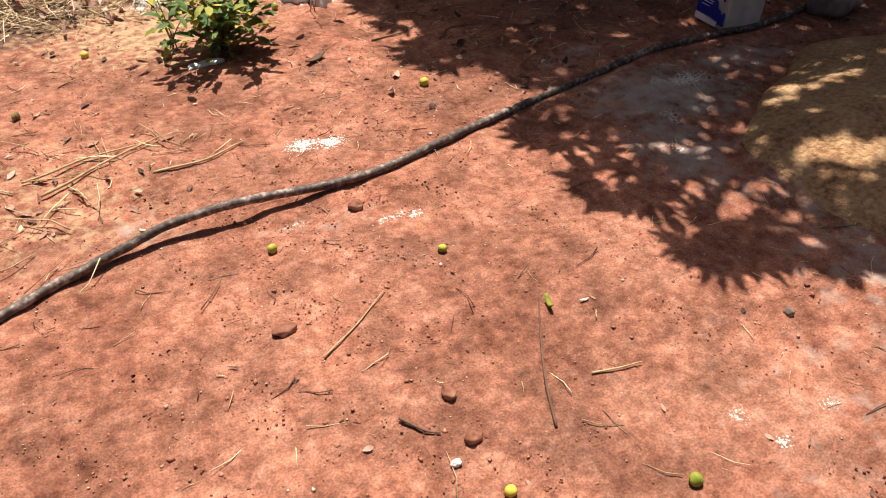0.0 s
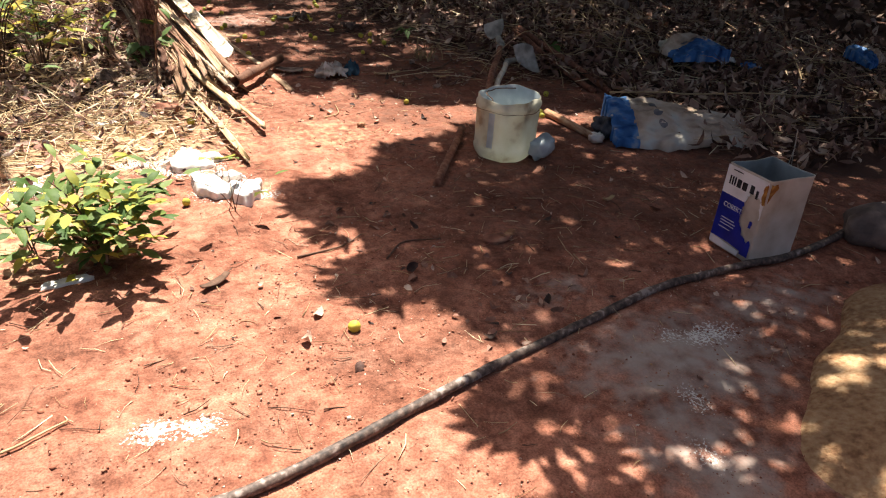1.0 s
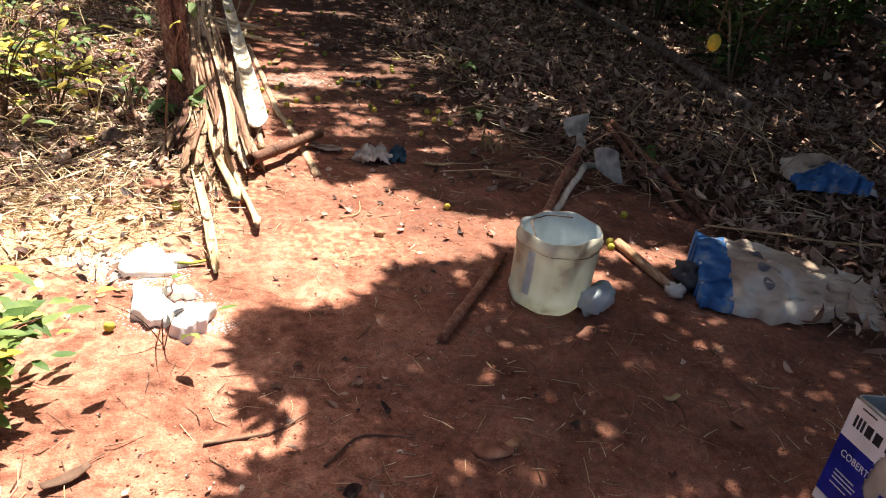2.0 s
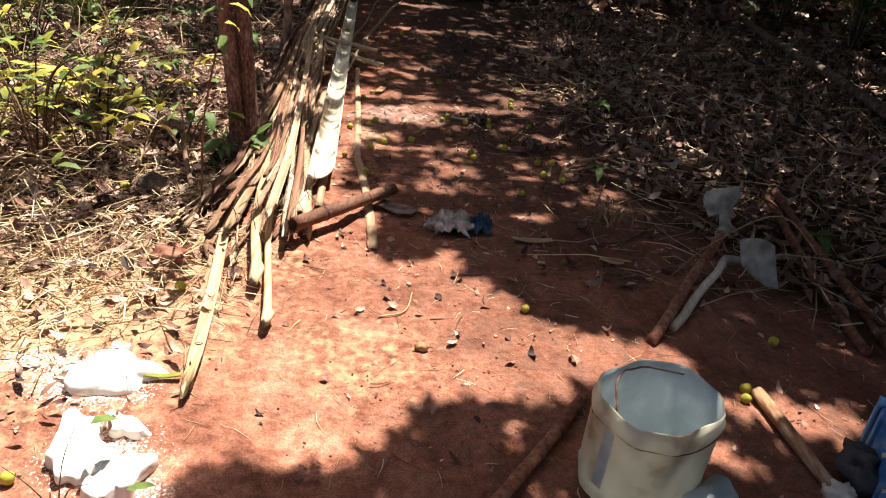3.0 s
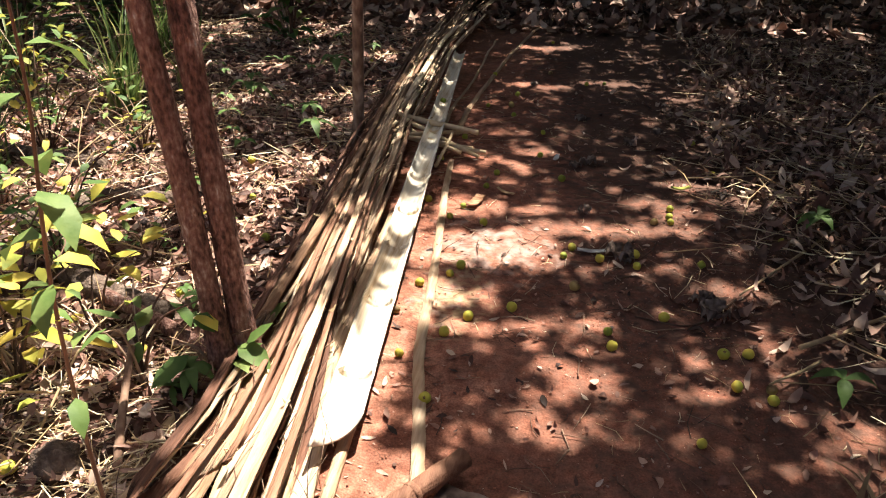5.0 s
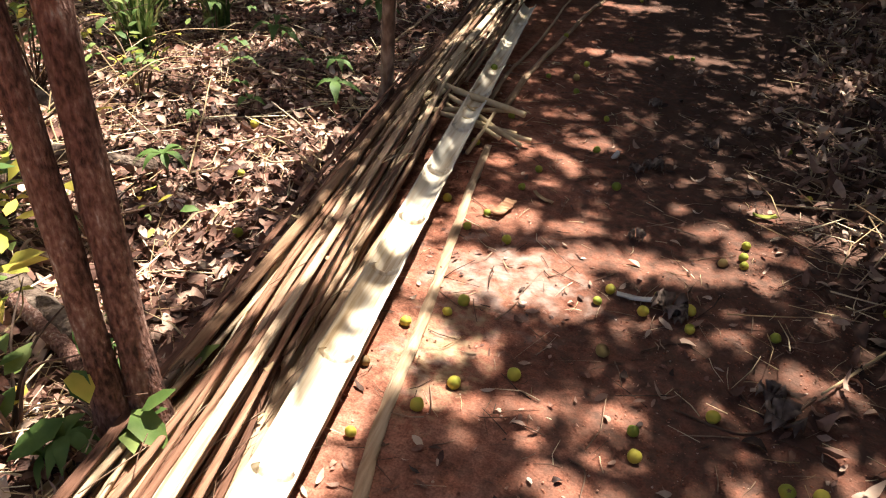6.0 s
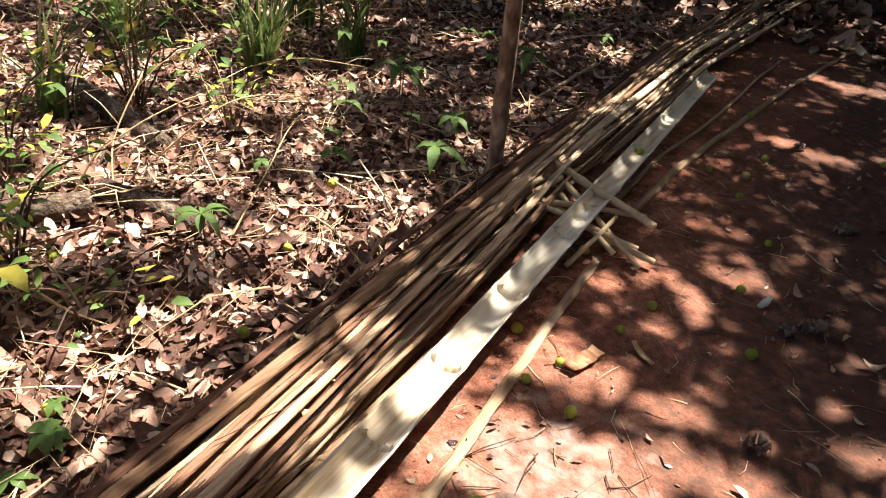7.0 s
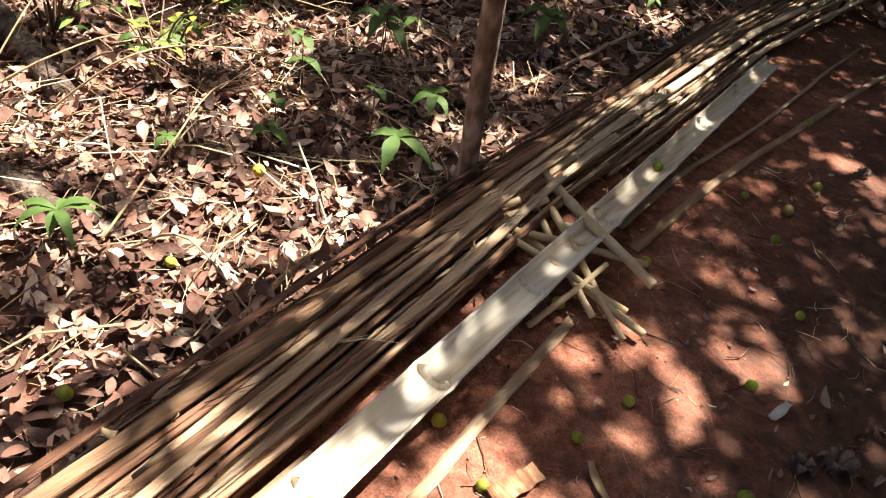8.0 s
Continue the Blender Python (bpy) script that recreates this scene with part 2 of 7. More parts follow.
# ---- building blocks ----
PH = rng.uniform(0, 6.28, (14, 3))
WV = [(2 * math.pi / w, a) for w, a in ((3.1, .010), (1.7, .007), (0.9, .005), (0.62, .004), (0.41, .0028), (0.27, .0022), (0.19, .0016))]


def gz(x, y):
    """Height of the earth."""
    x, y = np.asarray(x, float), np.asarray(y, float)
    z = np.zeros_like(x)
    for i, (k, a) in enumerate(WV):
        c, s = math.cos(PH[i, 2]), math.sin(PH[i, 2])
        u, v = c * x + s * y, -s * x + c * y
        z = z + a * np.sin(k * u + PH[i, 0]) * np.cos(0.8 * k * v + PH[i, 1])
    return z


def link(name, me, parent=None, label=""):
    ob = new(name, me)
    if parent is not None:
        ob.parent = parent
    if label:
        ob["label"] = label
    return ob


def smooth(me):
    me.polygons.foreach_set("use_smooth", np.ones(len(me.polygons), bool))
    return me


def mesh_of(name, bm, material, flat=False):
    bmesh.ops.recalc_face_normals(bm, faces=bm.faces)
    me = bpy.data.meshes.new(name)
    bm.to_mesh(me)
    bm.free()
    for mm in (material if isinstance(material, (list, tuple)) else [material]):
        me.materials.append(mm)
    return me if flat else smooth(me)


def part(name, bm, material, parent=None, label="", flat=False):
    """One mesh object, under a thing where a parent is given."""
    return link(name, mesh_of(name, bm, material, flat), parent, label)


def root(name, x, y, z=None, rz=0.0):
    ob = new(name)
    ob.empty_display_size = 0.05
    ob.matrix_basis = pose(x, y, float(gz(x, y)) if z is None else z, 0, 0, rz)
    return ob


def tube(bm, pts, radii, sides=8, squash=1.0, caps=True, wob=0.0):
    """Rings along pts, closed at both ends; squash flattens them upwards."""
    pts = [Vector(p) for p in pts]
    rings = []
    for i, p in enumerate(pts):
        d = (pts[min(i + 1, len(pts) - 1)] - pts[max(i - 1, 0)]).normalized()
        side = d.cross(Vector((0, 0, 1)))
        if side.length < 1e-3:
            side = Vector((1, 0, 0))
        side.normalize()
        up = side.cross(d).normalized()
        r = radii[i] if hasattr(radii, "__len__") else radii
        ring = []
        for j in range(sides):
            a = 2 * math.pi * j / sides
            k = r * (1 + wob * math.sin(3.7 * i + 2.1 * j))
            ring.append(bm.verts.new(p + side * (k * math.cos(a)) + up * (k * squash * math.sin(a))))
        rings.append(ring)
    for a, b in zip(rings, rings[1:]):
        for j in range(sides):
            bm.faces.new((a[j], a[(j + 1) % sides], b[(j + 1) % sides], b[j]))
    if caps:
        bm.faces.new(rings[0])
        bm.faces.new(rings[-1][::-1])
    return rings


def blob(bm, sx, sy, sz, seed=0, rough=0.25, sub=3, freq=1.6, flat=0.0, m=None):
    """A lumpy stone or fruit; flat cuts its underside."""
    made = bmesh.ops.create_icosphere(bm, subdivisions=sub, radius=1.0)["verts"]
    for v in made:
        n = noise.noise(v.co * freq + Vector((seed * 7.3, seed * 3.1, seed * 1.7)))
        c = v.co * (1 + rough * n)
        if flat and c.z < -flat:
            c.z = -flat
        v.co = Vector((c.x * sx, c.y * sy, c.z * sz))
        if m is not None:
            v.co = m @ v.co
    return made


def box(bm, x0, x1, y0, y1, z0, z1, m=None):
    vs = [bm.verts.new((x, y, z)) for z in (z0, z1) for x, y in ((x0, y0), (x1, y0), (x1, y1), (x0, y1))]
    if m is not None:
        for v in vs:
            v.co = m @ v.co
    for f in ((3, 2, 1, 0), (4, 5, 6, 7), (0, 1, 5, 4), (1, 2, 6, 5), (2, 3, 7, 6), (3, 0, 4, 7)):
        bm.faces.new([vs[i] for i in f])
    return vs


def turns(yaw, pitch, roll):
    cy, sy, cp, sp, cr, sr = np.cos(yaw), np.sin(yaw), np.cos(pitch), np.sin(pitch), np.cos(roll), np.sin(roll)
    R = np.empty((len(yaw), 3, 3))
    R[:, 0] = np.stack([cy * cp, cy * sp * sr - sy * cr, cy * sp * cr + sy * sr], 1)
    R[:, 1] = np.stack([sy * cp, sy * sp * sr + cy * cr, sy * sp * cr - cy * sr], 1)
    R[:, 2] = np.stack([-sp, cp * sr, cp * cr], 1)
    return R


def swarm_mesh(name, V, faces, material):
    """Many small pieces in one mesh. V: pieces x corners x 3; faces: corner lists of one piece."""
    N, K = V.shape[:2]
    me = bpy.data.meshes.new(name)
    me.vertices.add(N * K)
    me.vertices.foreach_set("co", V.reshape(-1).astype(np.float32))
    flat = np.concatenate([np.array(f) for f in faces])
    sizes = np.array([len(f) for f in faces])
    loops = (flat[None, :] + (np.arange(N) * K)[:, None]).reshape(-1)
    me.loops.add(len(loops))
    me.loops.foreach_set("vertex_index", loops.astype(np.int32))
    starts = np.concatenate([[0], np.cumsum(np.tile(sizes, N))[:-1]])
    me.polygons.add(len(starts))
    me.polygons.foreach_set("loop_start", starts.astype(np.int32))
    me.update(calc_edges=True)
    me.materials.append(material)
    return smooth(me)


def leaf_shapes(P, yaw, pitch, roll, length, width, curl, fold, rough=False):
    """Leaves of two halves folded on the midrib and bent along it."""
    if rough:
        u = np.array([0, .14, .14, .14, .38, .38, .38, .64, .64, .64, .86, .86, .86, 1.0])
        w = np.array([0, -.55, 0, .55, -.98, 0, .98, -.95, 0, .95, -.5, 0, .5, 0])
        faces = [(0, 1, 2), (0, 2, 3), (1, 4, 5, 2), (2, 5, 6, 3), (4, 7, 8, 5), (5, 8, 9, 6), (7, 10, 11, 8), (8, 11, 12, 9), (10, 13, 11), (11, 13, 12)]
    else:
        u = np.array([0, .28, .28, .28, .68, .68, .68, 1.0])
        w = np.array([0, -.85, 0, .85, -.75, 0, .75, 0])
        faces = [(0, 1, 2), (0, 2, 3), (1, 4, 5, 2), (2, 5, 6, 3), (4, 7, 5), (5, 7, 6)]
    N = len(P)
    V = np.empty((N, len(u), 3))
    ww = w[None] * np.ones((N, 1))
    if rough:
        ww = ww * rng.uniform(0.82, 1.12, (N, len(u)))
    V[:, :, 0] = (u[None] - 0.5) * length[:, None]
    V[:, :, 1] = ww * width[:, None] * 0.5
    V[:, :, 2] = ((rng.normal(0, 0.02, (N, len(u))) * length[:, None] + rng.normal(0, 0.5, (N, 1)) * (u[None] - 0.5) * ww * width[:, None] if rough else 0) + curl[:, None] * ((u[None] - 0.5) ** 2) * 4 * length[:, None] * 0.25 + fold[:, None] * np.abs(ww) * width[:, None] * 0.5)
    V = np.einsum("nij,nkj->nki", turns(yaw, pitch, roll), V) + P[:, None, :]
    return V, faces


def twig_shapes(P, yaw, pitch, length, rad, bend):
    N = len(P)
    u = np.repeat([-.5, -.1, .5], 3)
    a = np.tile([0, 2.094, 4.189], 3)
    tap = np.repeat([1.0, .85, .5], 3)
    V = np.empty((N, 9, 3))
    V[:, :, 0] = u[None] * length[:, None]
    V[:, :, 1] = np.cos(a)[None] * tap[None] * rad[:, None] + bend[:, None] * length[:, None] * np.repeat([0, 1, 0], 3)[None]
    V[:, :, 2] = np.sin(a)[None] * tap[None] * rad[:, None]
    V = np.einsum("nij,nkj->nki", turns(yaw, pitch, np.zeros(N)), V) + P[:, None, :]
    f = []
    for r in (0, 3):
        for j in range(3):
            f.append((r + j, r + (j + 1) % 3, r + 3 + (j + 1) % 3, r + 3 + j))
    return V, f + [(2, 1, 0), (6, 7, 8)]


def scatter(x0, x1, y0, y1, per_m2, dens):
    """Places strewn over a stretch of ground with the density dens(x, y), 0 to 1."""
    n = int((x1 - x0) * (y1 - y0) * per_m2)
    x, y = rng.uniform(x0, x1, n), rng.uniform(y0, y1, n)
    keep = rng.uniform(0, 1, n) < dens(x, y)
    return x[keep], y[keep]


def bumpy(x, y, k, seed):
    """Smooth patches between -1 and 1."""
    r = np.random.default_rng(seed)
    v = np.zeros_like(x)
    for i in range(7):
        a, p, q = r.uniform(0, 6.28, 3)
        f = k * (0.6 + 0.25 * i)
        v = v + np.sin(f * (np.cos(a) * x + np.sin(a) * y) + p) * (0.9 - 0.08 * i)
    return v / 2.2

# ---- ground ----
def smoothstep(a, b, v):
    t = np.clip((v - a) / (b - a), 0, 1)
    return t * t * (3 - 2 * t)


def left_woods(x, y):
    """Where the undergrowth begins, beside the heap of canes."""
    edge = np.interp(y, [1.0, 3.6, 4.2, 4.8, 5.3, 5.8, 7, 9, 12], [-6.0, -0.6, 0.0, 0.85, 1.35, 1.55, 1.56, 1.45, 1.25])
    return smoothstep(-0.10, 0.14, edge - x + 0.12 * bumpy(x, y, 5, 3))


def right_woods(x, y):
    edge = np.interp(y, [0.6, 3.0, 3.4, 4.0, 4.6, 5.2, 5.9, 6.5, 7.5, 9, 11, 14], [10.0, 5.6, 5.0, 4.0, 3.75, 3.8, 3.5, 3.1, 3.05, 3.15, 3.4, 3.3])
    return smoothstep(-0.15, 0.3, x - edge + 0.16 * bumpy(x, y, 4, 4))


def spots(x, y, rows):
    v = np.zeros_like(x)
    for cx, cy, rx, ry, a in rows:
        v = np.maximum(v, a * np.clip(1.25 - np.hypot((x - cx) / rx, (y - cy) / ry), 0, 1))
    return v


LIME = [(1.25, 3.28, .075, .05, 1), (1.345, 3.27, .08, .05, 1), (1.40, 2.805, .08, .02, .75), (1.46, 2.79, .03, .03, .9), (2.78, 3.17, .13, .06, .95), (2.66, 3.20, .07, .05, .7), (2.53, 2.95, .05, .08, .75),
        (2.42, 2.78, .05, .08, .6), (0.95, 4.75, .10, .15, .9), (1.36, 4.87, .16, .08, .9), (1.50, 4.80, .20, .12, .95), (1.63, 4.55, .16, .14, .85), (1.75, 4.47, .10, .05, .8),
        (1.12, 2.90, .06, .03, .5), (1.86, 1.84, .03, .03, .8), (1.90, 1.74, .03, .025, .9), (2.08, 1.78, .05, .03, .6)]
# cement dust; the last two rows are pale dust plus sunlight painted on the path
CEMENT_SUN = [(2.62, 3.10, .42, .26, 1), (2.42, 2.76, .22, .35, .8), (2.75, 2.45, .28, .36, .65), (3.1, 3.25, .4, .15, .7), (2.45, 3.5, .2, .12, .5), (2.6, 2.1, .3, .3, .6), (1.2, 2.86, .3, .08, .35), (2.2, 1.75, .8, .45, .22), (1.9, 1.5, .5, .3, .25), (0.75, 3.05, .22, .1, .45), (2.12, 7.28, .34, .32, .55), (2.0, 6.85, .2, .3, .35)]
STRAW = [(1.2, 5.1, .7, .5, .8), (0.5, 3.3, .5, .5, .3), (1.6, 5.5, .4, .3, .6), (2.15, 5.0, .35, .3, .35), (0.9, 4.5, .6, .5, .6), (2.05, 6.9, .15, .35, .5)]


def build_ground():
    def axis(lo, a, b, hi, step):
        core = np.arange(a, b + 1e-6, step)
        up, down = [b], [a]
        s = step
        while up[-1] < hi:
            s *= 1.35
            up.append(up[-1] + s)
        s = step
        while down[-1] > lo:
            s *= 1.35
            down.append(down[-1] - s)
        return np.concatenate([down[:0:-1], core, up[1:]])
    xs, ys = axis(-400, -0.6, 4.6, 400, 0.026), axis(-400, 1.2, 9.4, 400, 0.026)
    X, Y = np.meshgrid(xs, ys)
    far = smoothstep(20, 60, np.hypot(X, Y))
    Z = gz(X, Y) * (1 - far)
    wood = np.maximum(left_woods(X, Y), right_woods(X, Y))
    fine = 0.0035 * bumpy(X, Y, 38, 11) + 0.0025 * bumpy(X, Y, 75, 12)
    Z = Z + fine * (1 - far) + wood * 0.012 * bumpy(X, Y, 9, 13) * (1 - far)
    # a shallow trench in which the hose lies
    ridge = np.interp(X, [2.2, 2.6, 3.2], [3.266, 3.373, 3.462])
    Z = Z - 0.012 * np.exp(-((Y - ridge) / 0.03) ** 2) * smoothstep(2.2, 2.5, X) * (1 - smoothstep(3.5, 3.8, X))
    ny, nx = X.shape
    me = bpy.data.meshes.new("ground")
    me.vertices.add(nx * ny)
    me.vertices.foreach_set("co", np.stack([X, Y, Z], -1).reshape(-1).astype(np.float32))
    i = (np.arange(ny - 1)[:, None] * nx + np.arange(nx - 1)[None]).reshape(-1)
    q = np.stack([i, i + 1, i + nx + 1, i + nx], 1).reshape(-1)
    me.loops.add(len(q))
    me.loops.foreach_set("vertex_index", q.astype(np.int32))
    me.polygons.add(len(i))
    me.polygons.foreach_set("loop_start", (np.arange(len(i)) * 4).astype(np.int32))
    me.update(calc_edges=True)
    # besides the woods' humus, the path and yard terms paint tree shade into the earth
    for name, val in (("humus_shade", np.clip(wood * 0.9 + smoothstep(9, 14, Y) * 0.75 + (smoothstep(5.4, 7.2, Y) * 0.30 + smoothstep(7.4, 8.6, Y) * 0.32) * smoothstep(1.8, 2.8, X) + 0.2 * smoothstep(3.3, 3.9, Y) * smoothstep(1.9, 2.6, X), 0, 1)), ("straw", spots(X, Y, STRAW)),
                      ("cement", spots(X, Y, CEMENT_SUN)), ("lime", 0.62 * spots(X, Y, LIME))):
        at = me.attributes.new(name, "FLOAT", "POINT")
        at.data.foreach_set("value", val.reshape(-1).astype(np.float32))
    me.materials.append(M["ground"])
    smooth(me)
    return tagged(new("ground", me), "dry red earth yard with lime and cement stains", "ground", kind="structure")


build_ground()


def build_mound():
    """A low heap of ochre sand."""
    bm = bmesh.new()
    cx, cy = 3.50, 2.45
    n, k = 72, 26
    rings = []
    for i in range(k + 1):
        r = i / k
        ring = []
        for j in range(n):
            a = 2 * math.pi * j / n
            R = 0.89 + 0.05 * math.sin(2 * a + 0.6) + 0.04 * math.sin(5 * a) + 0.02 * math.sin(11 * a + 2) + 0.02 * noise.noise(Vector((3 * math.cos(a), 3 * math.sin(a), 5)))
            x, y = cx + R * r * math.cos(a), cy + R * r * math.sin(a) * 0.84
            h = 0.155 * (1 - r ** 1.9) ** 0.85 if r < 1 else -0.03
            h += 0.022 * noise.noise(Vector((x * 4, y * 4, 1))) * (1 - r) + 0.012 * noise.noise(Vector((x * 16, y * 16, 2))) * (1 - r ** 6)
            ring.append(bm.verts.new((x, y, h)))
        rings.append(ring)
    for a, b in zip(rings[1:], rings[2:]):
        for j in range(n):
            bm.faces.new((a[j], b[j], b[(j + 1) % n], a[(j + 1) % n]))
    c = bm.verts.new((cx, cy, 0.158))
    for j in range(n):
        bm.faces.new((c, rings[1][j], rings[1][(j + 1) % n]))
    for v in rings[0]:
        bm.verts.remove(v)
    return tagged(part("sand_heap", bm, M["sand"]), "low heap of ochre sand on the red earth", "sand heap", kind="stuff")


build_mound()

# ---- trees and their shade ----
SX, SY = SHADOW
EDGE_Y = [1.9, 1.98, 2.07, 2.14, 2.22, 2.33, 2.45, 2.52, 2.61, 2.77, 2.88, 2.97, 3.06, 3.18, 3.25, 3.34, 3.42, 3.5, 3.62, 3.73, 3.85, 3.98, 4.15, 4.28, 4.5, 4.56, 4.62, 4.82, 4.9, 5.1, 5.3, 5.5, 5.75, 6.0]
EDGE_X = [9.0, 2.55, 2.46, 2.40, 2.18, 2.07, 2.12, 2.12, 1.99, 1.97, 2.12, 2.01, 1.98, 2.04, 2.16, 2.14, 2.09, 2.06, 1.89, 1.78, 1.84, 1.90, 1.89, 1.78, 1.76, 1.94, 2.2, 2.3, 2.82, 2.94, 2.72, 2.5, 2.35, 2.24]
# gaps between the leaves through which the sun falls: x, y and half widths on the ground
YARD_GAPS = [(2.19, 2.90, .09, .03), (2.39, 2.79, .06, .03), (2.14, 2.70, .09, .04), (2.35, 2.44, .08, .04), (2.14, 2.42, .06, .03), (2.68, 2.79, .06, .04), (2.96, 2.85, .10, .03), (2.78, 2.49, .11, .05),
             (2.86, 2.38, .12, .04), (3.15, 2.80, .10, .03), (2.62, 2.62, .05, .03), (2.48, 4.13, .04, .03), (2.20, 4.03, .05, .03), (3.38, 4.88, .20, .08), (3.05, 5.08, .12, .10), (2.19, 3.14, .05, .03), (3.10, 4.70, .08, .05),
             (2.80, 4.46, .13, .10), (4.62, 5.05, .12, .06), (2.28, 2.37, .06, .03), (2.46, 2.31, .08, .03), (2.29, 2.55, .07, .04), (2.50, 2.48, .06, .03), (2.62, 2.24, .08, .03)]
PATH_GAPS = [(2.11, 7.30, .21, .13), (2.27, 7.23, .11, .08), (1.97, 7.24, .08, .10), (2.08, 6.91, .11, .06), (2.52, 6.79, .08, .05), (2.38, 6.28, .07, .04), (2.30, 6.76, .09, .05), (2.14, 6.70, .10, .05), (2.37, 6.56, .08, .03),
             (2.82, 6.50, .07, .05), (2.95, 7.11, .12, .04), (2.79, 6.08, .09, .05), (2.35, 6.03, .05, .04), (2.0, 5.85, .15, .26), (2.78, 7.23, .08, .03), (1.90, 6.58, .08, .46), (1.70, 6.20, .12, .22), (1.60, 6.85, .09, .16), (1.80, 7.24, .07, .12), (1.58, 7.25, .05, .06), (1.72, 7.62, .06, .06)]
DEEP_GAPS = [(2.56, 7.50, .15, .05), (2.90, 8.03, .13, .06), (2.76, 7.80, .07, .05), (2.81, 7.54, .10, .04), (2.10, 8.21, .10, .05), (2.27, 8.39, .11, .04), (1.93, 8.05, .06, .06), (1.95, 7.62, .08, .10), (2.21, 8.09, .06, .05),
             (2.24, 9.72, .15, .06), (2.03, 9.74, .10, .04), (2.68, 9.93, .18, .05), (2.21, 10.92, .20, .06), (4.70, 13.0, .50, .16), (2.12, 7.64, .07, .05), (2.30, 7.66, .07, .05), (2.67, 7.84, .06, .04), (1.40, 9.55, .10, .30), (1.37, 9.0, .06, .15)]
WOOD_GAPS = [(1.26, 7.22, .10, .06), (1.16, 7.05, .10, .06), (0.90, 7.71, .08, .06), (1.32, 6.97, .08, .05), (0.71, 7.99, .08, .05), (1.0, 7.91, .08, .06), (0.26, 7.89, .10, .08), (0.17, 7.45, .10, .05), (1.0, 6.80, .07, .10),
             (1.10, 7.60, .09, .05), (0.80, 7.30, .10, .05), (0.55, 7.70, .10, .06), (1.15, 8.20, .06, .04), (0.45, 8.30, .12, .06), (1.25, 6.75, .06, .05)]


def gaps(x, y, rows, grow=1.0):
    v = np.zeros_like(x)
    for gx, gy, ra, rb in rows:
        v = v + np.exp(-((((x - gx) / ra) ** 2 + ((y - gy) / rb) ** 2) / grow) ** 2)
    return v


def cover(x, y):
    """How much of the sky's sun the leaves take from a spot of ground."""
    edge = np.interp(y, EDGE_Y, EDGE_X)
    d = x - edge + 0.05 * bumpy(x, y, 14, 21)
    near = smoothstep(0.02, 0.12, d) * smoothstep(1.9, 2.1, y) * 1.35
    # dapples in the deep shade
    near = near - 0.6 * np.clip(bumpy(x, y, 9, 22) - 1.2, 0, 1) * smoothstep(0.2, 0.5, d)
    near = near - 1.6 * gaps(x, y, YARD_GAPS, 1.4)
    pdap = 0.92 + 0.5 * bumpy(x, y, 10.5, 24) + 0.3 * bumpy(x, y, 26, 25)
    path = pdap + np.interp(x, [1.2, 1.6, 2.2, 2.6, 3.0, 4.0], [0.16, 0.22, 0.30, 0.26, 0.20, 0.45]) + 0.22 * smoothstep(7.6, 8.6, y)
    lit = 1.6 * gaps(x, y, PATH_GAPS, 1.35) + 1.6 * gaps(x, y, DEEP_GAPS, 1.7) + np.exp(-(((x - 1.65) / 0.26) ** 2 + ((y - 5.85) / 0.45) ** 2)) * 1.1
    path = path - lit + 0.24 * np.exp(-((x - 1.72) / 0.2) ** 2) * smoothstep(7.3, 7.7, y)
    glade = gaps(x, y, [(1.4, 13.7, 0.5, 0.6), (4.4, 12.0, 0.9, 0.22), (3.9, 15.6, 0.8, 0.5), (6.0, 9.0, 0.5, 0.25), (3.3, 9.6, 0.4, 0.12)])
    wdap = 0.92 + 0.95 * bumpy(x, y, 9, 24) + 0.25 * bumpy(x, y, 21, 25)
    woods = wdap + np.interp(x, [-4, -0.6, 0.8, 1.3], [0.0, -0.55, -0.2, 0.0]) - 0.75 * (1 - smoothstep(5.9, 6.6, y)) - 0.02 + 0.62 * smoothstep(8.0, 9.2, y) - 0.30 * np.exp(-(((x - 1.2) / 0.3) ** 2 + ((y - 6.95) / 0.4) ** 2)) + 0.15 * np.exp(-((y - 6.25) / 0.3) ** 2) * (x < 1.25) - 0.25 * np.exp(-((y - 7.6) / 0.5) ** 2) * (x < 0.8)
    woods = woods - 1.9 * gaps(x, y, WOOD_GAPS, 2.2)
    back = np.where(x < 1.4, woods, path)
    wy = smoothstep(5.45, 5.85, y)
    front_left = np.where(x < 1.2, woods - 0.9, 0.0) * smoothstep(5.8, 6.3, y)
    out = np.where((y > 5.75) & ((x > 1.5) | (y > 6.1)), back, np.maximum(near, np.where(x < edge, np.maximum(front_left, back * wy), 0)))
    out = np.where(y > 12, np.maximum(out, 0.85 + 0.4 * bumpy(x, y, 5, 26)), out)
    out = np.where((x > 4.2) & (y > 2.4), np.maximum(out, 1.0 + 0.4 * bumpy(x, y, 5, 27)), out)
    return out - 1.1 * np.clip(glade, 0, 1)


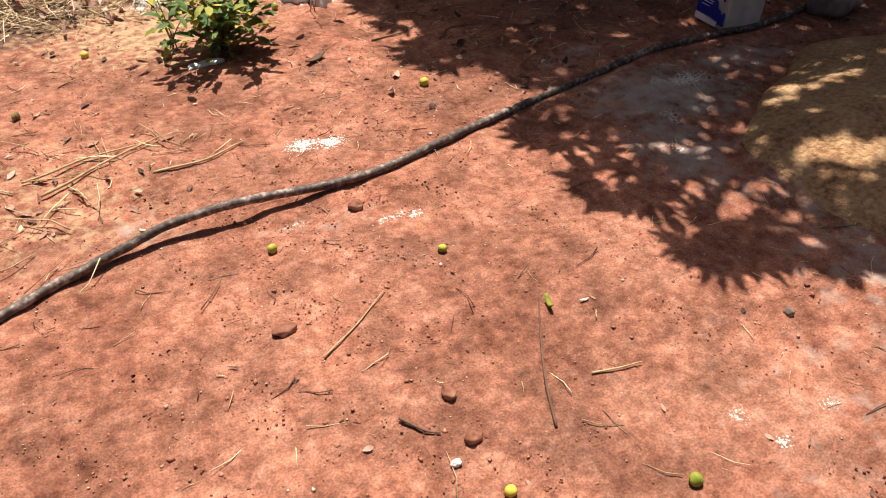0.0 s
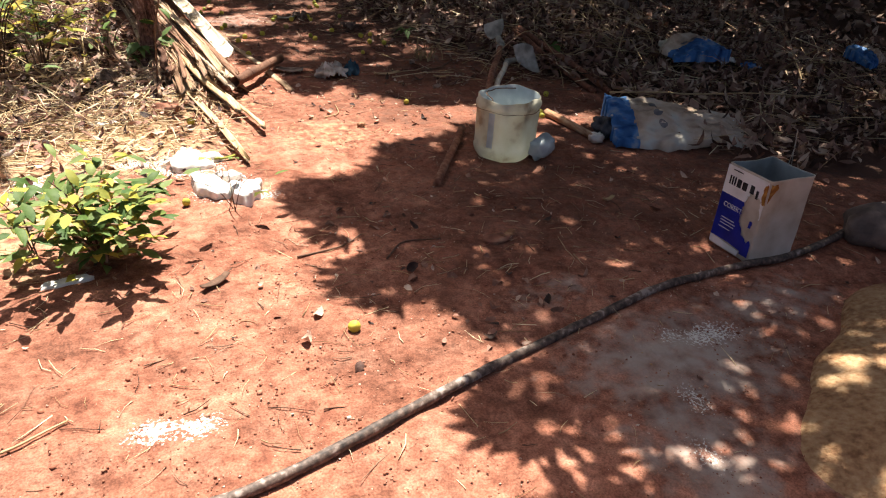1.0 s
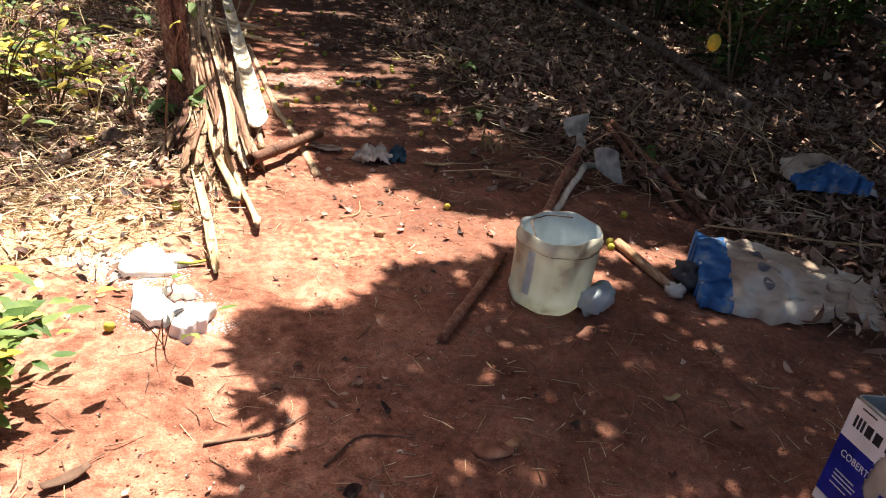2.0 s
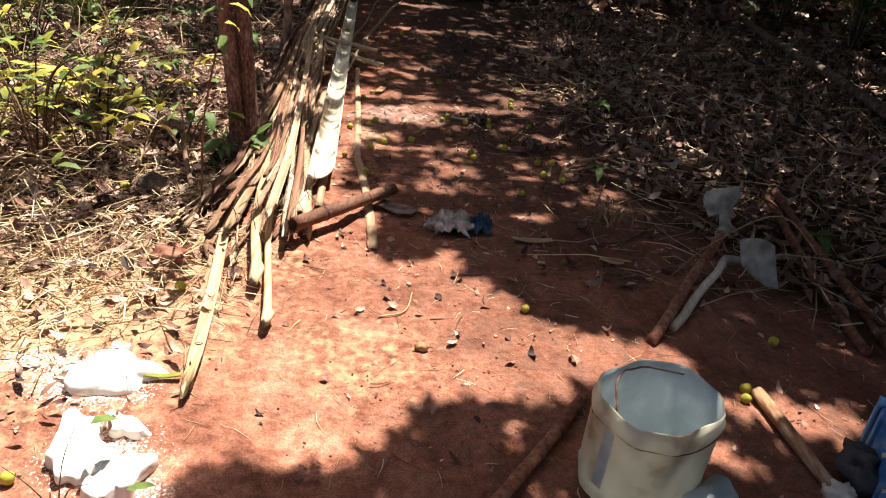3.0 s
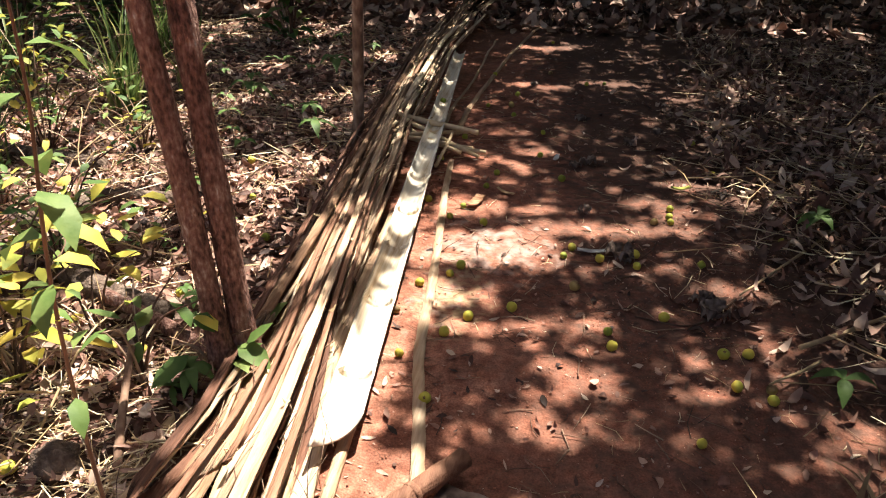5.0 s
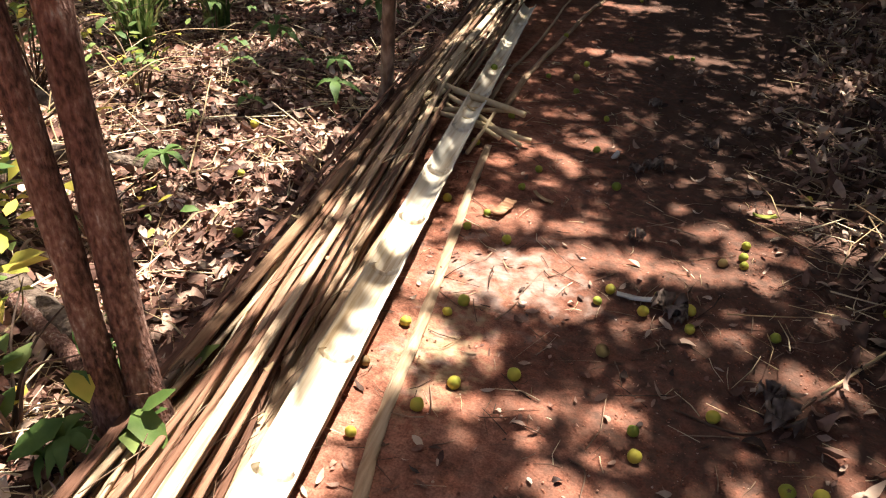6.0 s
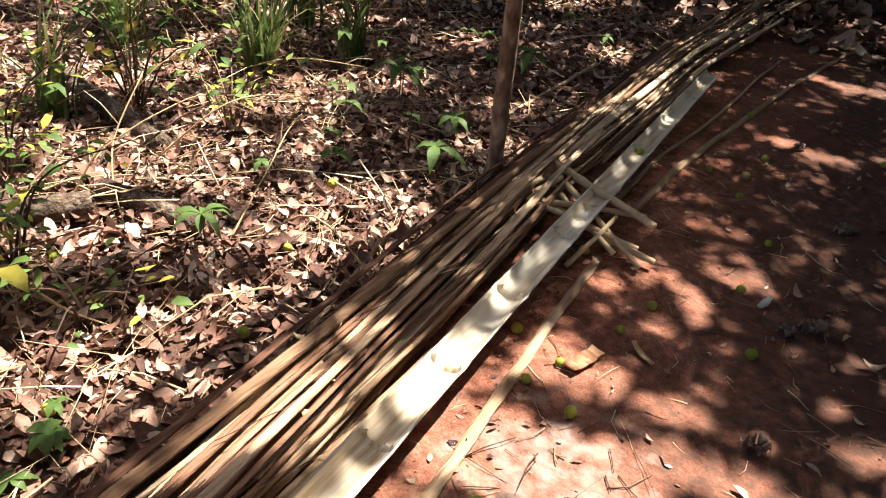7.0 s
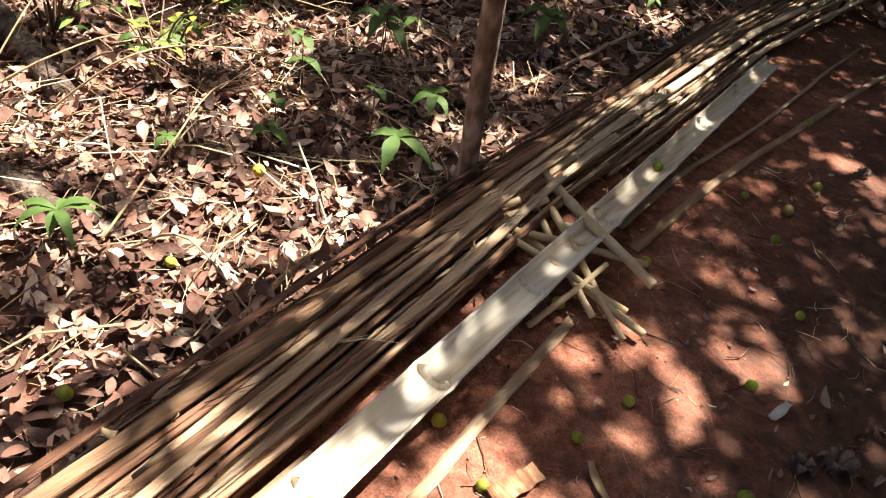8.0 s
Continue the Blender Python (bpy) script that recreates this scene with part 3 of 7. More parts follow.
def grow_tree(name, label, x, y, radius, stem_top, limbs, bark, seed, lean=(0, 0)):
    """A tapered trunk with a flared foot, and limbs that rise to given places. Its crown is hung on afterwards."""
    r = random.Random(seed)
    tree = root(name, x, y)
    z0 = tree.matrix_basis.translation.z
    bm = bmesh.new()
    pts, rad = [], []
    steps = 16
    for i in range(steps + 1):
        t = i / steps
        h = stem_top * t - 0.06
        pts.append((lean[0] * t * stem_top + 0.02 * math.sin(5 * t + seed), lean[1] * t * stem_top + 0.02 * math.cos(4 * t + seed), h))
        rad.append(radius * (1.0 - 0.42 * t + 0.55 * math.exp(-h / (radius * 1.8 + 0.02)) * (h > -0.1)) * (1 + 0.06 * math.sin(9 * t * stem_top + seed)))
    tube(bm, pts, rad, 14, wob=0.05)
    part("trunk", bm, bark, tree)
    top = Vector(pts[-1])
    bm = bmesh.new()
    for (lx, ly, lz) in limbs:
        end = Vector((lx - x, ly - y, lz - z0))
        mid = top.lerp(end, 0.45) + Vector((r.uniform(-.3, .3), r.uniform(-.3, .3), 0.25))
        chain = [top - Vector((0, 0, 0.15)), top.lerp(mid, 0.5) + Vector((0, 0, 0.1)), mid, mid.lerp(end, 0.5), end]
        tube(bm, chain, [radius * .5, radius * .42, radius * .33, radius * .2, radius * .08], 7)
    part("limb", bm, bark, tree)
    return tagged(tree, label, "tree")


TREES = [
    (grow_tree("tree", "tall broad-leaved fruit tree shading the yard", 5.0, 2.0, 0.17, 1.9, [(2.6, 3.6, 2.6), (2.9, 4.6, 3.6), (3.6, 6.0, 4.2), (5.5, 4.6, 4.4), (4.6, 3.4, 3.8), (6.6, 3.4, 4.2)], M["greybark"], 1), (3.6, 4.6)),
    (grow_tree("tree", "tall tree with a dense crown at the yard's edge", 8.6, 6.2, 0.2, 2.6, [(5.2, 8.5, 5), (6.5, 10, 5.5), (9, 9, 5.2), (7.6, 6.9, 4.6), (5.2, 7.4, 4.6)], M["greybark"], 2), (6.2, 8.6)),
    (grow_tree("tree", "young tree with smooth grey-brown stem beside the cane heap", 1.335, 8.385, 0.029, 3.4, [(1.6, 9.0, 5.2), (2.2, 9.8, 5.6), (1.0, 9.9, 5.4), (2.4, 8.8, 5.0)], M["greybark"], 3, lean=(0.12, -0.25)), (2.2, 10.0)),
    (grow_tree("tree", "tall tree standing in the dry undergrowth", -3.9, 9.4, 0.16, 2.4, [(-1.6, 10.2, 5), (0.0, 10.6, 5.4), (-2.4, 11.0, 5.5), (-2.2, 9.6, 4.8)], M["bark"], 4), (-0.8, 9.0)),
    (grow_tree("tree", "slender dark tree standing far back on the path", 1.75, 17.2, 0.13, 3.2, [(1.0, 18, 6), (3.5, 17.5, 6), (2, 20, 6.5), (4.2, 16.0, 6)], M["greybark"], 5), (2.5, 17.0)),
    (grow_tree("tree", "dark tree among the far undergrowth", 6.8, 17.5, 0.16, 3.2, [(6, 16, 6), (8, 18, 6), (7, 20, 6.5), (5.4, 14.0, 6)], M["greybark"], 6), (7.5, 16.0)),
    (grow_tree("tree", "dark tree among the far undergrowth", -3.6, 17.0, 0.15, 3.2, [(-4, 16, 6), (-2, 18, 6), (-3, 20, 6.5), (-2.4, 14.0, 6)], M["greybark"], 8), (-4.0, 16.0)),
]


def twin_tree():
    """Two reddish stems rising from one foot."""
    tree = root("tree", 1.535, 6.351)
    for k, (dx, dy, lx, ly, rad) in enumerate(((-0.019, -0.034, -0.111, 0.061, 0.0310), (0.017, 0.034, -0.074, 0.049, 0.0345))):
        bm = bmesh.new()
        pts, rads = [], []
        for i in range(34):
            h = -0.06 + 0.1 * i
            pts.append((dx + lx * h + 0.012 * math.sin(2.3 * h + k), dy + ly * h + 0.012 * math.cos(2.9 * h + 2 * k), h))
            rads.append(rad * (1 - 0.13 * h + 0.5 * math.exp(-h / 0.07)) * (1 + 0.04 * math.sin(13 * h + k)) + 0.004 * noise.noise(Vector((h * 7, k, 0))))
        tube(bm, pts, rads, 16, wob=0.06)
        part("trunk", bm, M["bark"], tree, "reddish flaking stem")
    bm = bmesh.new()
    for ex, ey, ez in ((-0.6, 1.0, 4.6), (0.5, 1.3, 4.8), (0.2, 0.4, 5.0), (-1.2, 1.6, 5.0)):
        s = Vector((-0.28, 0.19, 3.1))
        e = Vector((ex, ey, ez))
        tube(bm, [s, s.lerp(e, 0.4) + Vector((0, 0, 0.2)), s.lerp(e, 0.75), e], [0.026, 0.02, 0.013, 0.005], 7)
    part("limb", bm, M["bark"], tree)
    return tagged(tree, "forked tree with two reddish-brown flaking stems", "tree")


TREES.append((twin_tree(), (1.0, 7.6)))


def build_crowns():
    homes = np.array([h for _, h in TREES])
    PX, PY, HH, LEN, YAW = [], [], [], [], []
    # crowns over the yard and the path
    for x0, x1, y0, y1, per, h0, h1, size, least in (
            (1.4, 5.2, 1.9, 6.2, 1300, 2.3, 5.0, 0.135, 0.62), (1.7, 5.2, 2.0, 6.0, 120, 3.0, 5.0, 0.28, 1.28), (-2.5, 5.2, 5.0, 12.5, 1150, 3.4, 6.0, 0.13, 0.62), (-2.5, 5.2, 5.6, 12.5, 85, 4.0, 6.3, 0.30, 1.2),
            (5.2, 11, 2.0, 13, 150, 3.6, 6.5, 0.42, 0.62), (11, 19, 0, 16, 50, 3.6, 6.5, 0.6, 0.62), (-8, 12, 12.5, 24, 90, 4, 7, 0.5, 0.62), (-8, -2.5, 3, 12.5, 90, 4, 7, 0.42, 0.62)):
        n = int((x1 - x0) * (y1 - y0) * per)
        x, y = rng.uniform(x0, x1, n), rng.uniform(y0, y1, n)
        c = cover(x, y)
        keep = c > least
        x, y = x[keep], y[keep]
        low = np.exp(-(((x - 2.15) / 0.4) ** 2 + ((y - 2.5) / 0.5) ** 2))
        h = rng.uniform(h0, h1, len(x)) * (1 - low) + rng.uniform(1.75, 2.1, len(x)) * low
        thin = (low > 0.35) & (rng.uniform(0, 1, len(x)) < 0.25)
        x, y, h = x[~thin], y[~thin], h[~thin]
        PX.append(x), PY.append(y), HH.append(h), LEN.append(np.full(len(x), size) * rng.uniform(0.7, 1.2, len(x))), YAW.append(rng.uniform(0, 6.28, len(x)))
    # a low twig whose leaves stand out singly along the shade's edge
    for cx, cy, ang in ((2.07, 3.12, 2.6), (2.04, 3.04, 3.5), (2.10, 2.98, 4.2), (2.06, 2.72, 2.6), (2.08, 2.66, 3.5), (2.14, 2.60, 4.3), (2.22, 2.72, 3.4), (2.14, 2.36, 2.8), (2.18, 2.30, 3.7), (2.26, 2.26, 4.4), (2.38, 2.24, 4.2),
                        (2.30, 2.40, 3.3), (2.50, 2.14, 4.0), (1.95, 3.66, 3.2), (1.92, 4.35, 2.8), (1.94, 4.1, 3.1), (1.90, 3.78, 3.3)):
        m = 11
        a = ang + np.linspace(-1.5, 1.5, m) + rng.uniform(-.15, .15, m)
        ll = rng.uniform(0.11, 0.17, m)
        d = ll * 0.5 + 0.01
        PX.append(cx + d * np.cos(a)), PY.append(cy + d * np.sin(a)), HH.append(rng.uniform(1.75, 1.9, m)), LEN.append(ll), YAW.append(a)
    yaw = np.concatenate(YAW)
    x, y, h, ln = map(np.concatenate, (PX, PY, HH, LEN))
    P = np.stack([x - SX * h, y - SY * h, h], 1)
    owner = np.argmin(np.hypot(P[:, None, 0] - homes[None, :, 0], P[:, None, 1] - homes[None, :, 1]), 1)
    for i, (tree, _) in enumerate(TREES):
        s = owner == i
        n = int(s.sum())
        if not n:
            continue
        V, f = leaf_shapes(P[s], yaw[s], rng.uniform(-0.6, 0.4, n), rng.uniform(-.5, .5, n), ln[s], ln[s] * 0.3, rng.uniform(-.8, .1, n), rng.uniform(0, .4, n))
        V = V - np.array(tree.matrix_basis.translation)[None, None]
        link("crown", swarm_mesh("crown", V, f, M["canopy"]), tree)


build_crowns()

# ---- what lies strewn ----
def strew_leaves(name, label, category, x, y, size, material, zlift=0.012, tilt=0.35, aspect=(0.28, 0.72), curl=(-1.8, 2.2), fold=(-.3, .9)):
    n = len(x)
    ln = rng.uniform(*size, n)
    P = np.stack([x, y, gz(x, y) + zlift * rng.uniform(0.4, 1.6, n)], 1)
    V, f = leaf_shapes(P, rng.uniform(0, 6.28, n), rng.normal(0, tilt, n), rng.normal(0, tilt, n), ln, ln * rng.uniform(*aspect, n), rng.uniform(*curl, n), rng.uniform(*fold, n), True)
    return tagged(new(name, swarm_mesh(name, V, f, material)), label, category, kind="stuff")


def strew_twigs(name, label, category, x, y, size, rad, material, zlift=0.008, tilt=0.12):
    n = len(x)
    ln = rng.uniform(*size, n)
    P = np.stack([x, y, gz(x, y) + zlift * rng.uniform(0.5, 1.8, n)], 1)
    V, f = twig_shapes(P, rng.uniform(0, 6.28, n), rng.normal(0, tilt, n), ln, rng.uniform(*rad, n), rng.normal(0, 0.08, n))
    return tagged(new(name, swarm_mesh(name, V, f, material)), label, category, kind="stuff")


x, y = scatter(-2.6, 1.7, 4.6, 11.5, 620, lambda x, y: left_woods(x, y) * (0.20 + 0.80 * smoothstep(5.8, 6.6, y)))
strew_leaves("leaf_litter", "thick brown and tan dry leaf litter under the trees", "leaf litter", x, y, (0.03, 0.095), M["litter"], 0.022, tilt=0.40, aspect=(0.24, 0.55), curl=(-1.5, 1.5), fold=(-.2, .8))
x, y = scatter(-0.8, 1.7, 5.6, 9.2, 1500, left_woods)
strew_leaves("leaf_litter", "broken shreds of dead leaf between the larger ones", "leaf litter", x, y, (0.008, 0.032), M["litter"], 0.018, tilt=0.5, aspect=(0.12, 0.7), curl=(-1, 1))
x, y = scatter(-0.8, 1.6, 5.6, 9.2, 420, left_woods)
strew_leaves("leaf_litter", "dark rotting leaves under the dry ones", "leaf litter", x, y, (0.03, 0.08), M["dark_litter"], 0.03, tilt=0.3, aspect=(0.2, 0.5))
x, y = scatter(-0.8, 1.6, 5.6, 9.2, 170, left_woods)
strew_twigs("straw", "fine stalks and leaf ribs in the litter", "straw", x, y, (0.03, 0.16), (0.0006, 0.0018), M["straw"], 0.03, 0.18)
x, y = scatter(-1.6, 1.5, 5.9, 10.5, 22, left_woods)
strew_leaves("leaf_litter", "larger pale curled dead leaves on the litter", "leaf litter", x, y, (0.06, 0.10), M["litter"], 0.03, tilt=0.25, aspect=(0.35, 0.6), curl=(-.6, 1.2))
x, y = scatter(2.3, 3.6, 5.5, 10.5, 240, lambda x, y: np.clip(smoothstep(2.35, 3.1, x) * (0.55 + 0.6 * bumpy(x, y, 4, 61)), 0, 1))
strew_leaves("leaf_litter", "dead leaves thinning out over the path's edge", "leaf litter", x, y, (0.02, 0.085), M["dark_litter"], 0.010, tilt=0.28, aspect=(0.2, 0.5))
x, y = scatter(2.6, 4.2, 5.4, 10.0, 38, lambda x, y: smoothstep(2.7, 3.3, x))
strew_twigs("straw", "long pale stalks over the leaves by the path", "straw", x, y, (0.08, 0.42), (0.001, 0.0032), M["straw"], 0.03, 0.10)
x, y = scatter(2.8, 6.6, 4.0, 11.5, 620, right_woods)
strew_leaves("leaf_litter", "dark heaped dead leaves along the path's edge", "leaf litter", x, y, (0.04, 0.12), M["dark_litter"], 0.045, tilt=0.5, aspect=(0.2, 0.42))
x, y = scatter(6.6, 17, 3.0, 12.5, 90, lambda x, y: np.full_like(x, 0.9))
strew_leaves("leaf_litter", "dead leaves deep in the shaded woods", "leaf litter", x, y, (0.08, 0.18), M["dark_litter"], 0.03)
x, y = scatter(1.7, 3.4, 5.5, 9.5, 90, lambda x, y: np.clip(0.45 + 0.5 * bumpy(x, y, 5, 38), 0.08, 1))
strew_leaves("leaf_litter", "small pale leaf crumbs trodden into the path", "leaf litter", x, y, (0.01, 0.04), M["litter"], 0.005)
x, y = scatter(0.0, 1.6, 2.8, 4.8, 150, lambda x, y: np.clip(spots(x, y, [(0.5, 3.35, .45, .35, 1), (0.35, 4.2, .4, .5, .7), (0.9, 4.6, .5, .3, .8), (1.45, 3.9, .12, .08, 1)]), 0, 1))
strew_leaves("leaf_litter", "raked dry leaf scraps beside the hose", "leaf litter", x, y, (0.015, 0.05), M["litter"], 0.005, tilt=0.15, aspect=(0.15, 0.5), curl=(-.4, .8), fold=(0, .4))
x, y = scatter(-6, 11, 11.5, 22, 90, lambda x, y: np.full_like(x, 0.9))
strew_leaves("leaf_litter", "dead leaves on the far woodland floor", "leaf litter", x, y, (0.1, 0.22), M["dark_litter"], 0.03)
x, y = scatter(1.5, 3.5, 5.6, 11.5, 110, lambda x, y: 0.5 + 0.4 * bumpy(x, y, 5, 31))
strew_leaves("leaf_litter", "scattered small dead leaves on the trodden path", "leaf litter", x, y, (0.012, 0.045), M["dark_litter"], 0.004, tilt=0.15, aspect=(0.15, 0.5), curl=(-.4, .9), fold=(0, .4))
x, y = scatter(-0.5, 4.2, 1.2, 6.0, 75, lambda x, y: np.clip(0.18 + 0.5 * spots(x, y, STRAW) + 0.35 * bumpy(x, y, 4, 32), 0.04, 1))
strew_leaves("leaf_litter", "crumbs of dry leaf on the red earth", "leaf litter", x, y, (0.008, 0.03), M["litter"], 0.003, tilt=0.15, aspect=(0.15, 0.6), curl=(-.4, .8), fold=(0, .4))

x, y = scatter(1.85, 2.35, 3.9, 4.4, 420, lambda x, y: spots(x, y, [(2.08, 4.17, .14, .10, 1)]))
strew_leaves("leaf_litter", "dark curled leaf scraps swept together on shaded earth", "leaf litter", x, y, (0.015, 0.05), M["dark_litter"], 0.006, tilt=0.3)
x, y = scatter(1.6, 4.2, 3.3, 5.8, 90, lambda x, y: np.clip(0.4 + 0.5 * bumpy(x, y, 4, 37), 0.1, 1))
strew_leaves("leaf_litter", "scattered tan leaf scraps on shaded earth", "leaf litter", x, y, (0.012, 0.05), M["litter"], 0.005)
x, y = scatter(-0.5, 1.8, 4.5, 6.5, 1100, lambda x, y: np.clip(spots(x, y, [(1.15, 5.4, .7, .6, 1), (0.4, 5.3, .8, .7, 1), (1.55, 5.6, .3, .4, .8)]) + 0.5 * left_woods(x, y), 0, 1) * 0.9)
strew_twigs("straw", "pale dry straw spread at the undergrowth's edge", "straw", x, y, (0.05, 0.22), (0.0012, 0.003), M["straw"], 0.02, 0.22)
x, y = scatter(-0.6, 1.75, 4.5, 6.2, 420, lambda x, y: np.clip(spots(x, y, [(1.15, 5.3, .75, .7, 1), (0.4, 5.3, .9, .8, 1), (1.55, 5.6, .3, .4, .8)]), 0, 1))
strew_leaves("leaf_litter", "bleached dead leaves mixed into the straw", "leaf litter", x, y, (0.02, 0.075), M["litter"], 0.025, tilt=0.4, aspect=(0.2, 0.55))
x, y = scatter(-2.2, 1.6, 5.2, 11.5, 75, left_woods)
strew_twigs("twigs", "thin dry twigs among the fallen leaves", "twigs", x, y, (0.06, 0.4), (0.0012, 0.004), M["straw"], 0.035, 0.2)
x, y = scatter(2.9, 6.6, 4.1, 11.5, 85, right_woods)
strew_twigs("twigs", "thin dry twigs among the dark leaves", "twigs", x, y, (0.1, 0.5), (0.0015, 0.0045), M["straw"], 0.04, 0.2)
x, y = scatter(-0.5, 4.0, 1.2, 9.5, 150, lambda x, y: np.clip(0.45 + 0.4 * bumpy(x, y, 3.5, 33) + 0.6 * spots(x, y, STRAW), 0.08, 1) * np.where(y < 3.0, 0.35, 1.0))
strew_twigs("twigs", "bits of straw and stalk on the red earth", "twigs", x, y, (0.015, 0.10), (0.0007, 0.0018), M["straw"], 0.004, 0.06)
x, y = scatter(-0.5, 4.0, 1.2, 9.5, 70, lambda x, y: np.clip(0.5 + 0.5 * bumpy(x, y, 3, 34), 0.05, 1) * np.where(y < 3.0, 0.5, 1.0))
strew_twigs("twigs", "dark broken twigs on the red earth", "twigs", x, y, (0.02, 0.13), (0.0009, 0.0022), M["twig"], 0.004, 0.06)
x, y = scatter(1.9, 3.3, 5.8, 8.8, 130, lambda x, y: np.clip(0.5 + 0.5 * bumpy(x, y, 5, 41), 0.1, 1))
strew_twigs("twigs", "dark thin twigs and rootlets on the path", "twigs", x, y, (0.03, 0.17), (0.0008, 0.0024), M["twig"], 0.005, 0.08)
x, y = scatter(1.85, 2.35, 5.9, 7.5, 500, lambda x, y: np.clip(0.4 + 0.6 * bumpy(x, y, 6, 42), 0.05, 1))
strew_leaves("leaf_litter", "pale leaf crumbs along the split bamboo", "leaf litter", x, y, (0.008, 0.035), M["litter"], 0.004, tilt=0.15, aspect=(0.15, 0.6), curl=(-.4, .8), fold=(0, .4))
x, y = scatter(0.1, 0.95, 2.85, 3.9, 220, lambda x, y: spots(x, y, [(0.72, 3.48, .25, .1, 1), (0.42, 3.25, .2, .35, 1), (0.55, 2.87, .06, .04, 1)]))
strew_twigs("straw", "raked straw and stalks on the earth", "straw", x, y, (0.05, 0.2), (0.0015, 0.0035), M["straw"], 0.012, 0.15)


def strew_pebbles(name, label, category, x, y, size, material):
    n = len(x)
    k = np.array([(1, 0, 0), (-1, 0, 0), (0, 1, 0), (0, -1, 0), (0, 0, 1), (0, 0, -1)], float)
    s = rng.uniform(0, 1, n) ** 3 * (size[1] - size[0]) + size[0]
    V = k[None] * (s[:, None, None] * rng.uniform(0.55, 1.2, (n, 6, 1)))
    V[:, :, 2] *= 0.6
    V = np.einsum("nij,nkj->nki", turns(rng.uniform(0, 6.28, n), rng.normal(0, .3, n), rng.normal(0, .3, n)), V)
    V = V + np.stack([x, y, gz(x, y) + s * 0.15], 1)[:, None]
    f = [(0, 2, 4), (2, 1, 4), (1, 3, 4), (3, 0, 4), (2, 0, 5), (1, 2, 5), (3, 1, 5), (0, 3, 5)]
    return tagged(new(name, swarm_mesh(name, V, f, material)), label, category, kind="stuff")


x, y = scatter(-0.4, 3.6, 1.3, 8.5, 3200, lambda x, y: np.clip(0.42 + 0.55 * bumpy(x, y, 4.2, 35), 0.08, 1))
strew_pebbles("gravel", "crumbs of red earth and grit", "grit", x, y, (0.0012, 0.006), M["pebble"])
x, y = scatter(-0.2, 3.0, 1.4, 4.2, 3600, lambda x, y: np.clip(0.4 + 0.55 * bumpy(x, y, 6, 36), 0.1, 1))
strew_pebbles("gravel", "fine crumbs of red earth", "grit", x, y, (0.0012, 0.0045), M["pebble"])
x, y = scatter(-0.3, 3.2, 1.4, 3.6, 160, lambda x, y: np.clip(0.35 + 0.6 * bumpy(x, y, 5, 51), 0.05, 1))
strew_pebbles("gravel", "small clods of red earth", "grit", x, y, (0.004, 0.012), M["pebble"])
x, y = scatter(0.8, 3.0, 1.6, 5.1, 1400, lambda x, y: spots(x, y, LIME) ** 3 * np.where(y > 4.2, 0.12, 1.0))
strew_pebbles("lime_crumbs", "white lime crumbs spilled on the earth", "lime", x, y, (0.0012, 0.0055), M["lime"])
x, y = scatter(2.5, 4.4, 1.4, 3.2, 420, lambda x, y: np.where(np.hypot((x - 3.52) / .86, (y - 2.42) / .74) < 1, 0.0, 0.25))
strew_pebbles("gravel", "sand grit trailing off the heap", "grit", x, y, (0.0015, 0.007), M["sand"])

# ---- things in the yard ----
def curve_through(pts, n):
    """A smooth line through pts."""
    P = [Vector(p) for p in pts]
    P = [P[0] * 2 - P[1]] + P + [P[-1] * 2 - P[-2]]
    out = []
    for i in range(1, len(P) - 2):
        a, b, c, d = P[i - 1:i + 3]
        for j in range(n):
            t = j / n
            out.append(0.5 * (2 * b + (c - a) * t + (2 * a - 5 * b + 4 * c - d) * t * t + (3 * b - a - 3 * c + d) * t ** 3))
    return out + [P[-2]]


def build_hose():
    plan = [(-0.9, 1.9, 0), (-0.3, 2.40, 0), (0.15, 2.72, 0), (0.34, 2.83, 0), (0.48, 2.90, 0.003), (0.63, 2.955, 0.012), (0.78, 2.985, 0.034), (0.96, 2.995, 0.045), (1.16, 3.01, 0.022), (1.38, 3.025, 0), (1.64, 3.08, 0),
            (1.95, 3.19, 0), (2.16, 3.255, -.004), (2.40, 3.32, -.012), (2.61, 3.375, -.014), (2.88, 3.43, -.014), (3.14, 3.455, -.008), (3.4, 3.455, -.004), (3.65, 3.49, 0), (4.2, 3.62, 0), (5.2, 3.7, 0)]
    pts = curve_through(plan, 8)
    pts = [Vector((p.x, p.y, p.z + float(gz(p.x, p.y)) + 0.013)) for p in pts]
    bm = bmesh.new()
    tube(bm, pts, [0.0138 + 0.0008 * math.sin(i * 1.7) for i in range(len(pts))], 12)
    return tagged(part("garden_hose", bm, M["hose"]), "thick black rubber hose dusted with lime, lying on red earth", "hose")


build_hose()


def text_mesh(body, size, m, material, name, parent, shear=0.0):
    cu = bpy.data.curves.new(name, "FONT")
    cu.body, cu.size, cu.extrude, cu.shear = body, size, 0.0004, shear
    tmp = bpy.data.objects.new(name, cu)
    me = bpy.data.meshes.new_from_object(tmp)
    bpy.data.objects.remove(tmp)
    me.transform(m)
    me.materials.clear()
    me.materials.append(material)
    return link(name, me, parent)


